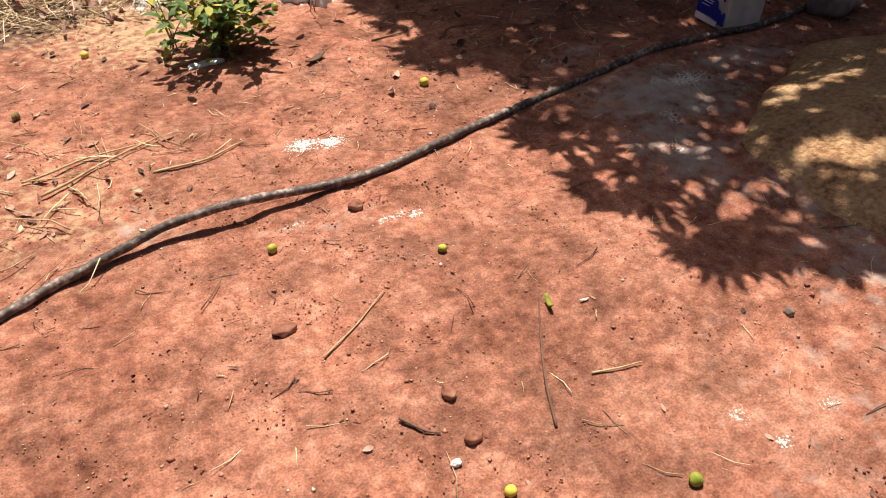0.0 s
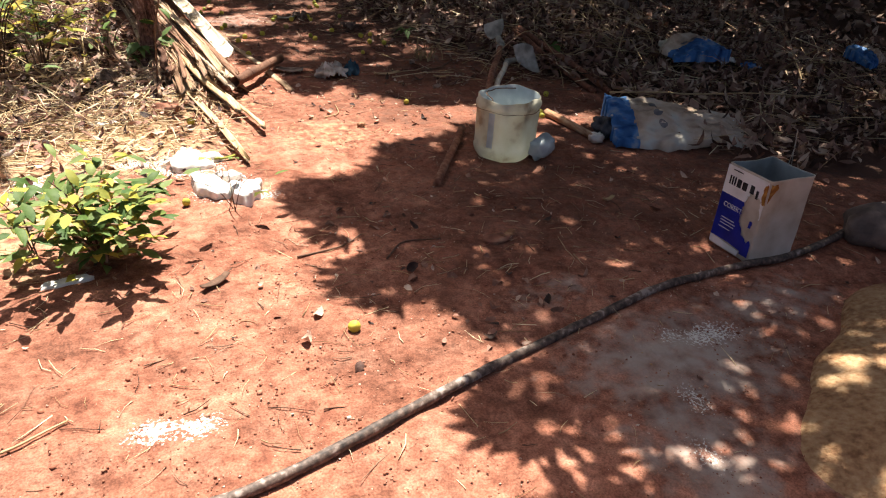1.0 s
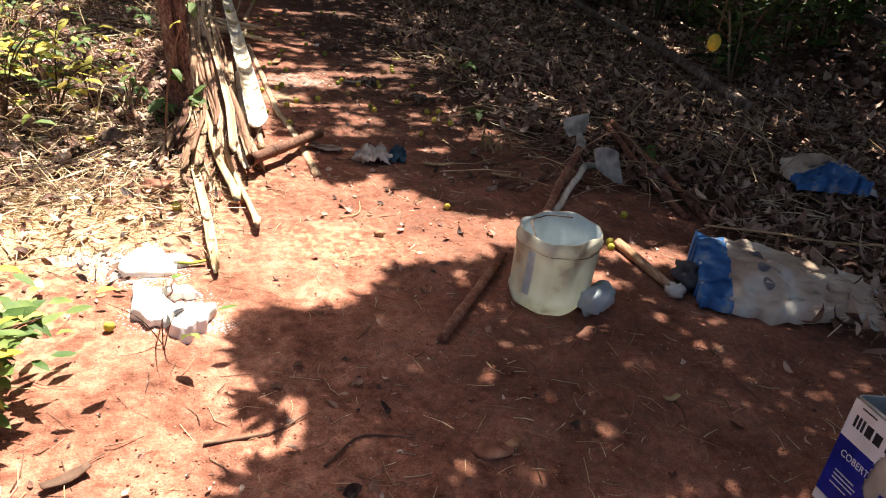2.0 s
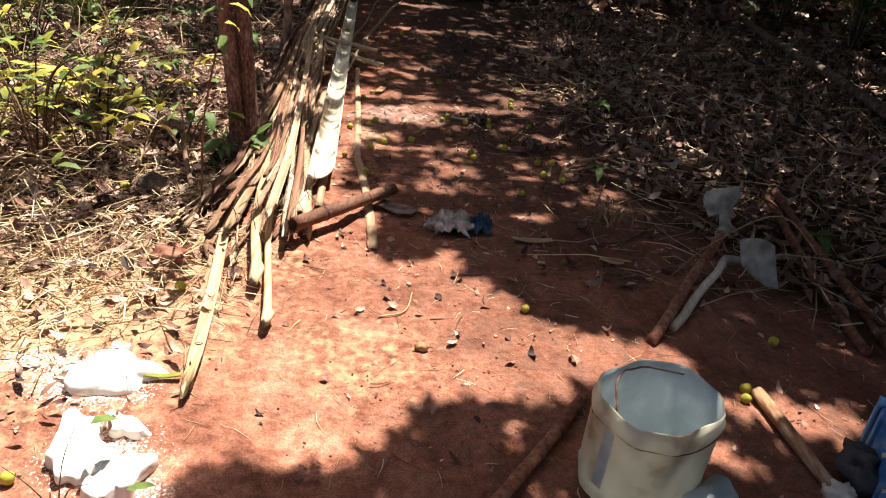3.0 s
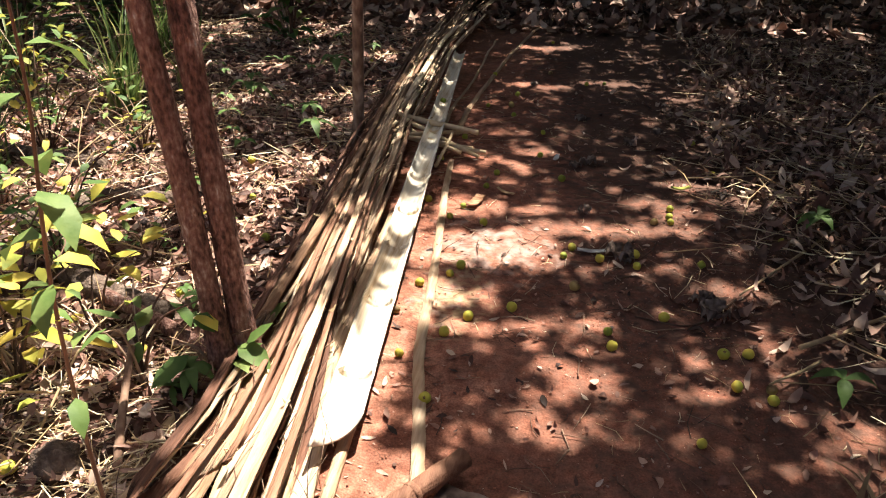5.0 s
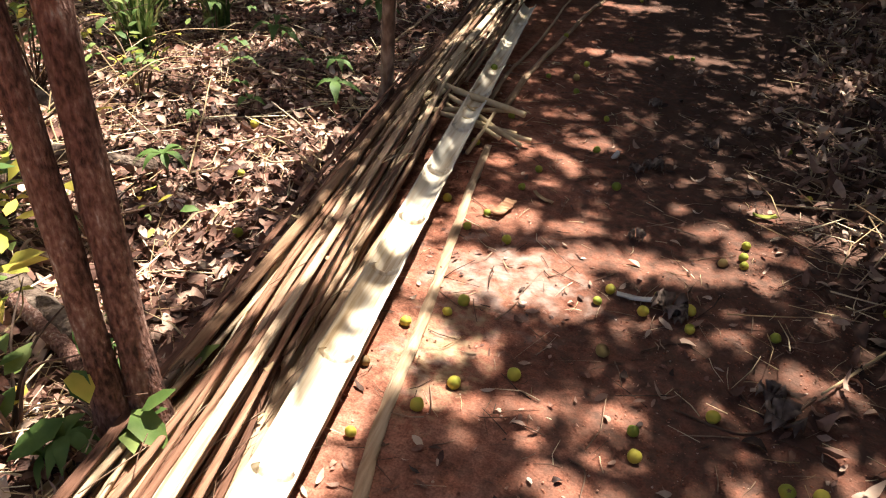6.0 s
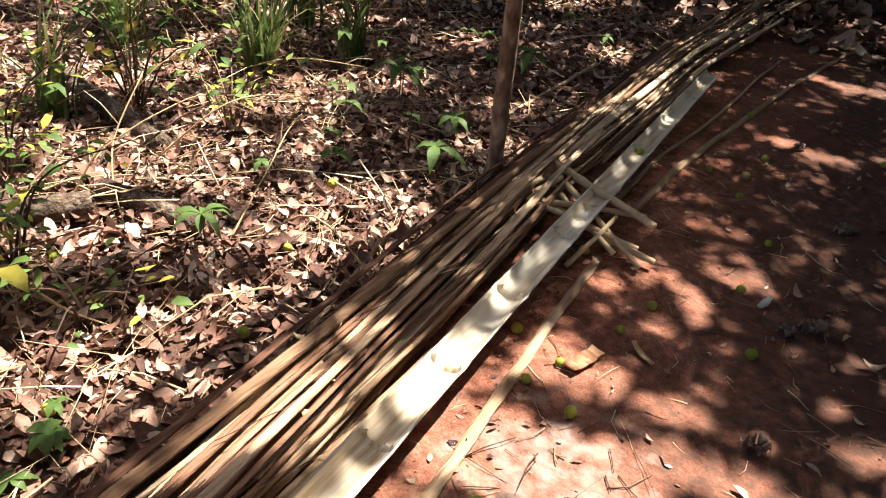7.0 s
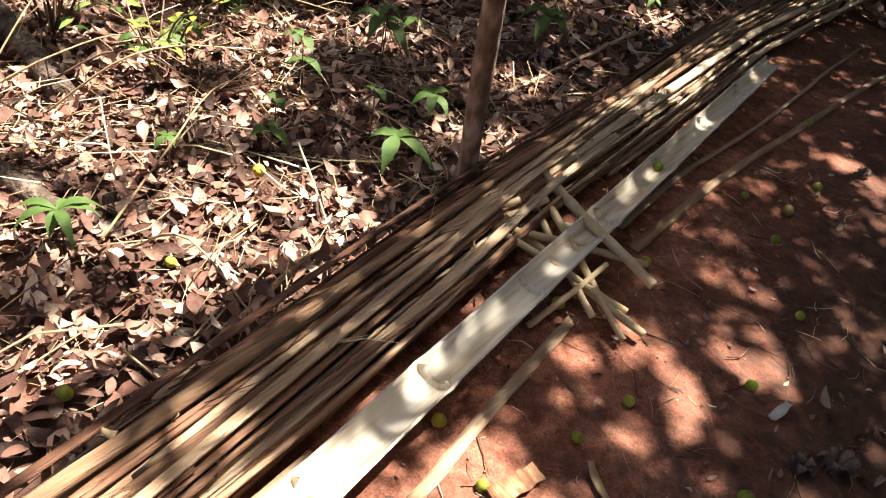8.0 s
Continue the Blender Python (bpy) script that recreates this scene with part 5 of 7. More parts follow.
def crumpled_scrap(name, label, x, y, z, w, d, material, seed):
    """A torn sheet crushed into ridges."""
    bm = bmesh.new()
    n = 26
    g = []
    for i in range(n + 1):
        row = []
        for j in range(n + 1):
            u, v = i / n * 2 - 1, j / n * 2 - 1
            f = max(0.0, 1 - 0.5 * (u * u + v * v))
            k = 0.9 + 0.5 * noise.noise(Vector((u * 2.0, v * 2.0, seed)))
            h = 0.6 * min(w, d) * f * (0.6 + noise.noise(Vector((u * 2.4, v * 2.4, seed + 2)))) + 0.6 * min(w, d) * (0.25 - abs(noise.noise(Vector((u * 4, v * 4, seed + 5))))) * f
            row.append(bm.verts.new((u * w * k, v * d * k, max(h, 0.002))))
        g.append(row)
    for i in range(n):
        for j in range(n):
            bm.faces.new((g[i][j], g[i + 1][j], g[i + 1][j + 1], g[i][j + 1]))
    ob = part(name, bm, material)
    ob.matrix_basis = pose(x, y, float(gz(x, y)) + z)
    md = ob.modifiers.new("thick", "SOLIDIFY")
    md.thickness = 0.002
    return tagged(ob, label, "plastic scrap")


crumpled_scrap("plastic_scrap", "torn white plastic crumpled beside the paper bag", 4.96, 5.50, 0.06, 0.07, 0.09, M["white"], 2)
crumpled_scrap("plastic_scrap", "crushed blue plastic scrap among dead leaves", 5.04, 5.36, 0.06, 0.07, 0.05, M["bagblue"], 5)
crumpled_scrap("plastic_scrap", "small pale plastic scrap behind the cement bag", 4.10, 4.52, 0.05, 0.05, 0.04, M["pet"], 8)


def stone(name, label, category, x, y, sx, sy, sz, seed, material, rz=0, rough=0.35, group="", sink=0.35):
    bm = bmesh.new()
    blob(bm, sx, sy, sz, seed, rough, 3, 1.7)
    ob = part(name, bm, material)
    ob.matrix_basis = pose(x, y, float(gz(x, y)) + sz * (1 - sink), 0, 0, rz)
    return tagged(ob, label, category, group)


def slab_stone(name, label, x, y, pts, thick, rz, seed, tilt=(0, 0)):
    """A broken flat lump with sharp edges."""
    xs, ys = [p[0] for p in pts], [p[1] for p in pts]
    hx, hy = (max(xs) - min(xs)) / 2, (max(ys) - min(ys)) / 2
    bm = bmesh.new()
    blob(bm, 1.0, 1.0, 1.0, seed, 0.3, 4, 1.5)
    for v in bm.verts:
        c = v.co
        # flat broken top, steep uneven sides
        ang = math.atan2(c.y, c.x)
        rim = 1.0 + 0.5 * noise.noise(Vector((math.cos(ang) * 1.6, math.sin(ang) * 1.6, seed * 2.3)))
        top = 0.75 + 0.35 * noise.noise(Vector((c.x * 1.4, c.y * 1.4, seed)))
        z = max(-0.2, min(c.z * 1.6, top)) + 0.16 * noise.noise(c * 3.2) + 0.05 * noise.noise(c * 9)
        v.co = Vector((c.x * hx * rim, c.y * hy * rim, z * thick * 1.25))
    ob = part(name, bm, M["lime"])
    ob.matrix_basis = pose(x, y, float(gz(x, y)) - 0.004, tilt[0], tilt[1], rz)
    return tagged(ob, label, "plaster lump", "white lumps by the canes")


slab_stone("plaster_lump", "chalk-white flat triangular lump on the earth", 1.55, 4.84, [(-.10, -.05), (.10, -.06), (.03, .06), (-.04, .08)], 0.035, 0, 1)
slab_stone("plaster_lump", "chalk-white large broken lump on the earth", 1.565, 4.555, [(-.055, -.10), (.04, -.12), (.055, .03), (.03, .09), (-.04, .08), (-.07, 0)], 0.045, 8, 2)
slab_stone("plaster_lump", "chalk-white rounded broken lump on the earth", 1.69, 4.485, [(-.05, -.03), (.0, -.11), (.045, -.08), (.06, .02), (.02, .06), (-.04, .04)], 0.045, -5, 3)
slab_stone("plaster_lump", "chalk-white small lump behind the larger ones", 1.65, 4.64, [(-.05, -.015), (.045, -.025), (.055, .01), (-.03, .035)], 0.03, -15, 4)
slab_stone("plaster_lump", "chalk-white sliver on the earth by the shrub", 1.07, 4.03, [(-.07, -.015), (.06, .0), (.07, .025), (-.05, .01)], 0.012, 12, 5)
slab_stone("plaster_lump", "chalk-white thin flake in the straw", 1.22, 5.36, [(-.08, -.02), (.08, -.02), (.09, .02), (-.06, .035)], 0.015, 10, 6)
slab_stone("plaster_lump", "chalk-white small stub on the earth", 1.53, 4.93, [(-.025, -.015), (.025, -.015), (.02, .02), (-.02, .02)], 0.03, 0, 7)

stone("stone", "small reddish stone by the hose", "stone", 1.31, 2.90, .022, .02, .016, 1, M["redstone"])
stone("stone", "small pinkish stone on bare earth", "stone", 1.27, 2.15, .016, .022, .015, 2, M["redstone"])
stone("stone", "small brown stone on bare earth", "stone", 2.19, 2.03, .012, .014, .012, 3, M["stone"])
stone("stone", "dark clod of earth beside the straw", "clod", 1.27, 2.02, .02, .016, .014, 4, M["redstone"])
stone("stone", "pale chip of stone beside the clod", "stone", 1.21, 1.98, .012, .009, .008, 5, M["lime"])
stone("stone", "grey rounded boulder in the shade", "stone", 3.84, 3.46, .12, .10, .085, 6, M["stone"])
stone("stone", "small tan stone in the sunlit patch", "stone", 2.335, 5.06, .022, .015, .012, 7, M["chip"])
stone("stone", "brown clod in the straw", "clod", 1.50, 5.42, .06, .045, .035, 8, M["redstone"], rough=0.6, sink=0.55)
stone("stone", "flat red clod on bare earth", "clod", 0.98, 2.49, .03, .02, .012, 9, M["redstone"])
stone("stone", "flat tan crumb of earth in the shade", "clod", 2.43, 3.86, .05, .03, .012, 10, M["redstone"])
stone("stone", "brown weathered clod in dead leaves", "clod", 1.27, 5.95, .06, .05, .045, 11, M["log"])

# ---- the heap of canes ----
HEAP_Y = [4.7, 5.6, 6.1, 7.2, 8.4, 10.3, 12.0, 13.4]
HEAP_L = [1.60, 1.47, 1.53, 1.47, 1.37, 1.25, 1.24, 1.34]
HEAP_R = [1.92, 1.92, 1.86, 1.74, 1.62, 1.54, 1.60, 1.72]
CANES = "canes in the heap"


def heap_x(s, y):
    return float(np.interp(y, HEAP_Y, HEAP_L)) * (1 - s) + float(np.interp(y, HEAP_Y, HEAP_R)) * s


def flake_mesh(seed):
    """A thin torn scrap of fibre, curling up."""
    r = random.Random(seed)
    bm = bmesh.new()
    rows = []
    for i in range(4):
        t = i / 3
        w = 0.008 * (1 - 0.7 * t) * r.uniform(0.7, 1.2)
        rows.append([bm.verts.new((s * w + r.uniform(-.001, .001), 0.017 * t, 0.012 * t * t + h)) for s, h in ((-1, 0), (1, 0.001), (1, -0.0012), (-1, -0.0012))])
    for a, b in zip(rows, rows[1:]):
        for j in range(4):
            bm.faces.new((a[j], a[(j + 1) % 4], b[(j + 1) % 4], b[j]))
    bm.faces.new(rows[0]), bm.faces.new(rows[-1])
    return mesh_of("node_scrap", bm, M["straw"])


FLAKES = [flake_mesh(q) for q in range(3)]


def cane(y0, y1, s0, s1, z0, z1, width, thick, seed, x0=None, label="", kinked=0.0, split=False):
    """One weathered strip or stick, lying along the heap."""
    r = random.Random(seed)
    bm = bmesh.new()
    k = 44
    rings = []
    base_x = x0 if x0 is not None else heap_x(s0, y0)
    p1, p2 = r.uniform(0, 6), r.uniform(0, 6)
    roll = r.uniform(-0.6, 0.6) if split else r.uniform(-0.95, 0.95)
    arc, wall = r.uniform(48, 85), r.uniform(0.0035, 0.0055)
    for i in range(k + 1):
        t = i / k
        yy = y0 + (y1 - y0) * t
        s = s0 + (s1 - s0) * t
        hx = heap_x(s, yy)
        if x0 is not None:
            w = min(1, (yy - y0) / 1.5)
            w = w * (2 - w)
            hx = base_x * (1 - w) + hx * w
        xx = hx + 0.010 * math.sin(3 * t * (y1 - y0) * 0.5 + p1) + kinked * math.sin(9 * t + p2)
        zz = z0 + (z1 - z0) * t + 0.010 * math.sin(2.2 * t * (y1 - y0) * 0.5 + p2)
        knot = 0.22 * math.exp(-(((yy + p1) % 0.42 - 0.2) / 0.03) ** 2)
        wd = width * (1 - 0.35 * t) * (1 + 0.10 * math.sin(11 * t + p1) + knot * 0.5) * 0.5
        th = thick * (1 - 0.25 * t) * (1 + knot * 2) * 0.5
        a = roll + 0.5 * math.sin(2 * t + p2)
        ca, sa = math.cos(a), math.sin(a)
        ring = []
        if split:
            # a curved shell with thickness, hollow side up or down
            flip = -1 if seed % 2 else 1
            shape = []
            for q in range(6):
                g = math.radians(-arc + 2 * arc * q / 5)
                shape.append((math.sin(g) * wd, flip * (math.cos(g) - 0.6) * wd * 0.8))
            for q in range(5, -1, -1):
                g = math.radians(-arc + 2 * arc * q / 5)
                shape.append((math.sin(g) * (wd - wall), flip * ((math.cos(g) - 0.6) * wd * 0.8 - wall)))
        else:
            shape = [(math.cos(q * 0.7854) * wd, math.sin(q * 0.7854) * th) for q in range(8)]
        for px, pz in shape:
            ring.append(bm.verts.new((xx - base_x + px * ca - pz * sa, yy - y0, max(zz + px * sa + pz * ca, 0.004))))
        rings.append(ring)
    m = len(rings[0])
    for a, b in zip(rings, rings[1:]):
        for j in range(m):
            bm.faces.new((a[j], a[(j + 1) % m], b[(j + 1) % m], b[j]))
    # a slanting, splintered near end
    for j, v in enumerate(rings[0]):
        v.co.y += 0.06 * math.sin(j * 0.55 + p1) * width / 0.04 + r.uniform(-0.006, 0.006)
    bm.faces.new(rings[0])
    bm.faces.new(rings[-1])
    # torn flakes left standing at the nodes
    torn = []
    if split:
        for q in range(1, k // 7):
            if r.random() < 0.5:
                side = rings[min(k - 1, q * 7)][r.choice((0, 2, 3, 5))]
                torn.append((side.co.copy(), r.uniform(0.7, 1.5), r.uniform(0, 360), r.uniform(-30, 30)))
    ob = part("cane", bm, M["pole_red"] if (seed * 7) % 5 < 2 and seed > 10 else M["pole"])
    ob.matrix_basis = pose(base_x, y0, 0)
    for c, s, rz, rx in torn:
        flake = link("node_scrap", FLAKES[r.randrange(3)], ob)
        flake.matrix_basis = pose(c.x, c.y, c.z + 0.001, rx, rx * 0.5, rz) @ Matrix.Diagonal((s, s, s, 1))
    return tagged(ob, label or "weathered tan split cane lying lengthwise in the heap", "cane", CANES)


cr = random.Random(11)
# the long ones whose ends reach out onto the bare earth
cane(4.80, 10.6, 0.25, 0.45, 0.030, 0.12, 0.042, 0.022, 1, x0=1.735, label="long pale cane reaching out over the red earth", split=True).data.materials[0] = M["cane_tan"]
cane(5.20, 10.2, 0.12, 0.30, 0.018, 0.09, 0.040, 0.020, 2, x0=1.675, label="long tan cane with a cut end on the straw", split=True)
cane(5.10, 7.6, 0.50, 0.55, 0.035, 0.10, 0.026, 0.016, 3, x0=1.875, label="short slim pale cane reaching past the heap").data.materials[0] = M["cane_tan"]
cane(5.30, 9.2, 0.30, 0.35, 0.05, 0.10, 0.032, 0.018, 4, x0=1.80, label="slim pale cane reaching past the heap").data.materials[0] = M["cane_tan"]
cane(5.85, 9.5, 0.02, 0.10, 0.015, 0.06, 0.036, 0.018, 5, x0=1.455, split=True)
cane(5.78, 8.4, 0.0, 0.05, 0.012, 0.05, 0.03, 0.016, 6, x0=1.40, label="pale splintered cane fanning out from the heap").data.materials[0] = M["cane_tan"]
for i, (ex, ey, l) in enumerate(((1.50, 5.62, 3.2), (1.60, 5.48, 3.6), (1.66, 5.62, 2.8), (1.78, 5.50, 3.0), (1.83, 5.62, 2.4), (1.54, 5.80, 3.0), (1.90, 5.70, 1.6))):
    cane(ey, ey + l, 0.12 * i + 0.05, 0.12 * i + 0.1, 0.03 + 0.02 * (i % 3), 0.08 + 0.015 * (i % 2), 0.036 + 0.006 * (i % 4), 0.018, 300 + i, x0=ex, label="split cane fanning out at the heap's near end", split=True)
# loose ones crossing over the near end
for i, (ex, ey, far, a, b, z, w) in enumerate(((1.40, 5.60, 8.4, 0.35, 0.55, 0.05, 0.040), (1.455, 5.64, 8.0, 0.55, 0.35, 0.07, 0.036), (1.66, 5.42, 7.9, 0.70, 0.60, 0.06, 0.042), (1.71, 5.44, 7.7, 0.12, 0.25, 0.08, 0.036),
                                               (1.81, 5.46, 7.4, 0.35, 0.20, 0.07, 0.044), (1.53, 5.92, 8.8, 0.75, 0.90, 0.12, 0.046), (1.90, 5.75, 7.2, 0.55, 0.70, 0.10, 0.030))):
    cane(ey, far, a, b, 0.02, z + 0.06, w, 0.018, 401 + 2 * i, x0=ex, label="pale split cane crossing over the heap's near end", kinked=0.008, split=True)
# wide split strips, in layers
for i in range(19):
    y0 = cr.uniform(5.5, 6.5) if i < 12 else cr.uniform(6.6, 8.2)
    s0 = (i * 0.618) % 1.0 * 0.86 + 0.03
    layer = i % 3
    z0 = 0.02 + 0.05 * layer + cr.uniform(-0.01, 0.016)
    cane(y0, min(13.0, y0 + cr.uniform(2.6, 5.0)), s0, min(0.95, max(0.03, s0 + cr.uniform(-0.2, 0.2))), z0, z0 + cr.uniform(-0.005, 0.03), cr.uniform(0.032, 0.054), cr.uniform(0.012, 0.02), 20 + i,
         label=("wide flat split cane, tan and brown, in the heap", "split cane with a dark hollow side in the heap", "greyish weathered split cane in the heap")[layer], kinked=cr.uniform(0, 0.01), split=True)
# narrow splits wedged between the wide ones
for i in range(18):
    y0 = cr.uniform(5.6, 7.6)
    s0 = (i * 0.618 + 0.3) % 1.0 * 0.92 + 0.03
    z0 = cr.uniform(0.05, 0.135) - 0.06 * abs(s0 - 0.5)
    cane(y0, min(13.0, y0 + cr.uniform(1.8, 4.2)), s0, min(0.97, max(0.02, s0 + cr.uniform(-0.16, 0.16))), z0, z0 + cr.uniform(-0.02, 0.03), cr.uniform(0.016, 0.03), 0.012, 160 + i, label="narrow split of dry cane wedged in the heap", kinked=cr.uniform(0, 0.012), split=i % 2 == 0)
# thin stems lying between and over them
for i in range(24):
    y0 = cr.uniform(5.6, 8.2)
    s0 = cr.uniform(0.1, 0.98)
    z0 = cr.uniform(0.06, 0.13) - 0.05 * abs(s0 - 0.5)
    cane(y0, min(13.0, y0 + cr.uniform(1.6, 4.0)), s0, min(1.0, max(0.0, s0 + cr.uniform(-0.35, 0.35))), z0, z0 + cr.uniform(-0.03, 0.03), cr.uniform(0.010, 0.022), cr.uniform(0.009, 0.016), 120 + i, label="thin dry brown stem lying over the heap", kinked=cr.uniform(0.004, 0.02))
for i in range(34):
    y0 = cr.uniform(8.6, 11.2)
    s0 = cr.uniform(0.0, 1.0)
    z0 = 0.03 + 0.09 * math.sin(math.pi * s0) * cr.uniform(0.3, 1.0)
    cane(y0, min(14.2, y0 + cr.uniform(1.8, 3.4)), s0, min(1.0, max(0.0, s0 + cr.uniform(-0.2, 0.25))), z0, z0 + cr.uniform(0, .07), cr.uniform(0.012, 0.026), 0.013, 80 + i, label="thin greyish dry stem in the far end of the heap", kinked=0.01)


n = 260
fy = rng.uniform(5.6, 11.0, n)
fs = rng.uniform(0.0, 1.0, n)
fx = np.interp(fy, HEAP_Y, HEAP_L) * (1 - fs) + np.interp(fy, HEAP_Y, HEAP_R) * fs
V, tf = twig_shapes(np.stack([fx, fy, rng.uniform(0.05, 0.14, n)], 1), rng.normal(1.63, 0.22, n), rng.normal(0, 0.1, n), rng.uniform(0.05, 0.4, n), rng.uniform(0.0007, 0.0022, n), rng.normal(0, 0.05, n))
tagged(new("cane_fibres", swarm_mesh("cane_fibres", V, tf, M["twig"])), "loose dry fibres torn from the split canes", "fibres", kind="stuff")


def half_cane():
    """A giant bamboo split in half, hollow side up, with the broken walls at its nodes."""
    A, B = Vector((1.905, 6.02, 0.10)), Vector((1.62, 10.15, 0.105))
    ob = root("split_bamboo", A.x, A.y, 0)
    d = (B - A)
    ln = d.length
    d.normalize()
    side = Vector((d.y, -d.x, 0)).normalized()
    up = side.cross(d)
    nodes = [0.07, 0.155, 0.245, 0.315, 0.40, 0.495, 0.592, 0.69, 0.79, 0.89]
    bm = bmesh.new()
    bi = bmesh.new()
    n, k = 14, 120
    out, inn = [], []
    for i in range(k + 1):
        t = i / k
        R = 0.052 - 0.011 * t
        for q in nodes:
            R += 0.0035 * math.exp(-((t - q) / 0.004) ** 2)
        c = Vector((0, 0, A.z)) + d * (ln * t) + up * (0.012 * math.sin(3 * t) - 0.02)
        ro, ri = [], []
        for j in range(n + 1):
            a = math.pi * (1 + j / n) + 0.18 * math.sin(j / n * math.pi * 2) * 0
            a = math.radians(188 + 158 * j / n)
            wv = 0.003 * noise.noise(Vector((t * 30, j * 0.4, 2))) if j in (0, n) else 0
            o = side * math.cos(a) * R + up * (math.sin(a) * R * 0.86 + wv + 0.035)
            q = side * math.cos(a) * (R - 0.006) + up * (math.sin(a) * (R - 0.006) * 0.86 + wv + 0.035)
            shift = d * (0.13 * (j / n) * (1 - min(1, t * 20)) + (0.03 * noise.noise(Vector((j * .9, 1, 1))) if i == k else 0))
            ro.append(bm.verts.new(c + o + shift))
            ri.append(bm.verts.new(c + q + shift))
        out.append(ro), inn.append(ri)
    for i in range(k):
        for j in range(n):
            bm.faces.new((out[i][j], out[i + 1][j], out[i + 1][j + 1], out[i][j + 1])).material_index = 1
            bm.faces.new((inn[i][j], inn[i][j + 1], inn[i + 1][j + 1], inn[i + 1][j]))
        for j in (0, n):
            bm.faces.new((out[i][j], inn[i][j], inn[i + 1][j], out[i + 1][j]))
    for i in (0, k):
        for j in range(n):
            bm.faces.new((out[i][j], out[i][j + 1], inn[i][j + 1], inn[i][j]))
    part("culm", bm, [M["cane_in"], M["cane_out"]], ob)
    # torn rims where the walls across the hollow were knocked out
    for w, q in enumerate(nodes):
        bm = bmesh.new()
        R = 0.0465 - 0.011 * q
        c = Vector((0, 0, A.z)) + d * (ln * q) + up * (0.012 * math.sin(3 * q) - 0.02)
        rows = []
        for j in range(n + 1):
            a = math.radians(190 + 154 * j / n)
            depth = 0.006 + 0.014 * abs(noise.noise(Vector((j * 0.5, w * 3.1, 0)))) + (0.010 if j == 0 else 0)
            rr = [R + 0.001, R - depth * 0.5, R - depth]
            rows.append([bm.verts.new(c + side * math.cos(a) * r + up * (math.sin(a) * r * 0.86 + 0.035) + d * (0.004 * m - 0.006 * (m == 2) * noise.noise(Vector((j, w, m))))) for m, r in enumerate(rr)] +
                        [bm.verts.new(c + side * math.cos(a) * r + up * (math.sin(a) * r * 0.86 + 0.035) + d * (0.004 * m - 0.003)) for m, r in enumerate(rr)])
        for x, y in zip(rows, rows[1:]):
            for p, q2 in ((0, 1), (1, 2), (2, 5), (5, 4), (4, 3)):
                bm.faces.new((x[p], y[p], y[q2], x[q2]))
        part("node_rim", bm, M["cane_in"], ob)
    return tagged(ob, "long pale split bamboo lying hollow side up", "bamboo")


half_cane()


def tube_log(label, a, b, r0, r1, hollow, material, group=""):
    a, b = Vector(a), Vector(b)
    ob_b = bmesh.new()
    k = 14
    pts = [a.lerp(b, i / k) - Vector((a.x, a.y, 0)) for i in range(k + 1)]
    rr = [r0 + (r1 - r0) * i / k + 0.05 * r0 * math.sin(2.3 * i) * (0.5 if i % 2 else 1) for i in range(k + 1)]
    outer = tube(ob_b, pts, rr, 16, caps=False, wob=0.02)
    dvec = (b - a).normalized()
    for e, ring in ((0, outer[0]), (k, outer[-1])):
        c = pts[e]
        inner = [ob_b.verts.new(c + (v.co - c) * hollow) for v in ring]
        deep = [ob_b.verts.new(v.co + dvec * (0.10 if e == 0 else -0.10)) for v in inner]
        for j in range(16):
            ob_b.faces.new((ring[j], ring[(j + 1) % 16], inner[(j + 1) % 16], inner[j]))
            ob_b.faces.new((inner[j], inner[(j + 1) % 16], deep[(j + 1) % 16], deep[j]))
        ob_b.faces.new(deep)
    ob = part("bamboo_tube", ob_b, material)
    ob.matrix_basis = pose(a.x, a.y, 0)
    # swollen rings at the nodes
    for q in (4, 10):
        bm = bmesh.new()
        step = (pts[q + 1] - pts[q]).normalized()
        tube(bm, [pts[q] + step * e for e in (-0.009, -0.004, 0.0, 0.004, 0.009)], [rr[q] * k for k in (1.01, 1.09, 1.13, 1.08, 1.01)], 16)
        part("node_ring", bm, material, ob)
    return tagged(ob, label, "bamboo", group)


tube_log("short brown hollow bamboo length lying across the heap's foot", (1.863, 5.64, 0.072), (2.195, 6.105, 0.050), 0.027, 0.024, 0.72, M["pole_red"])
tube_log("slim hollow bamboo tube showing its open end", (1.80, 5.86, 0.03), (1.74, 7.4, 0.05), 0.022, 0.018, 0.65, M["pole"], "slim tubes in the heap")
tube_log("slim hollow bamboo tube showing its open end", (1.86, 5.82, 0.026), (1.79, 7.2, 0.04), 0.021, 0.017, 0.65, M["pole"], "slim tubes in the heap")
tube_log("slim hollow bamboo tube showing its open end", (1.915, 5.90, 0.024), (1.86, 6.9, 0.03), 0.016, 0.014, 0.65, M["pole"], "slim tubes in the heap")


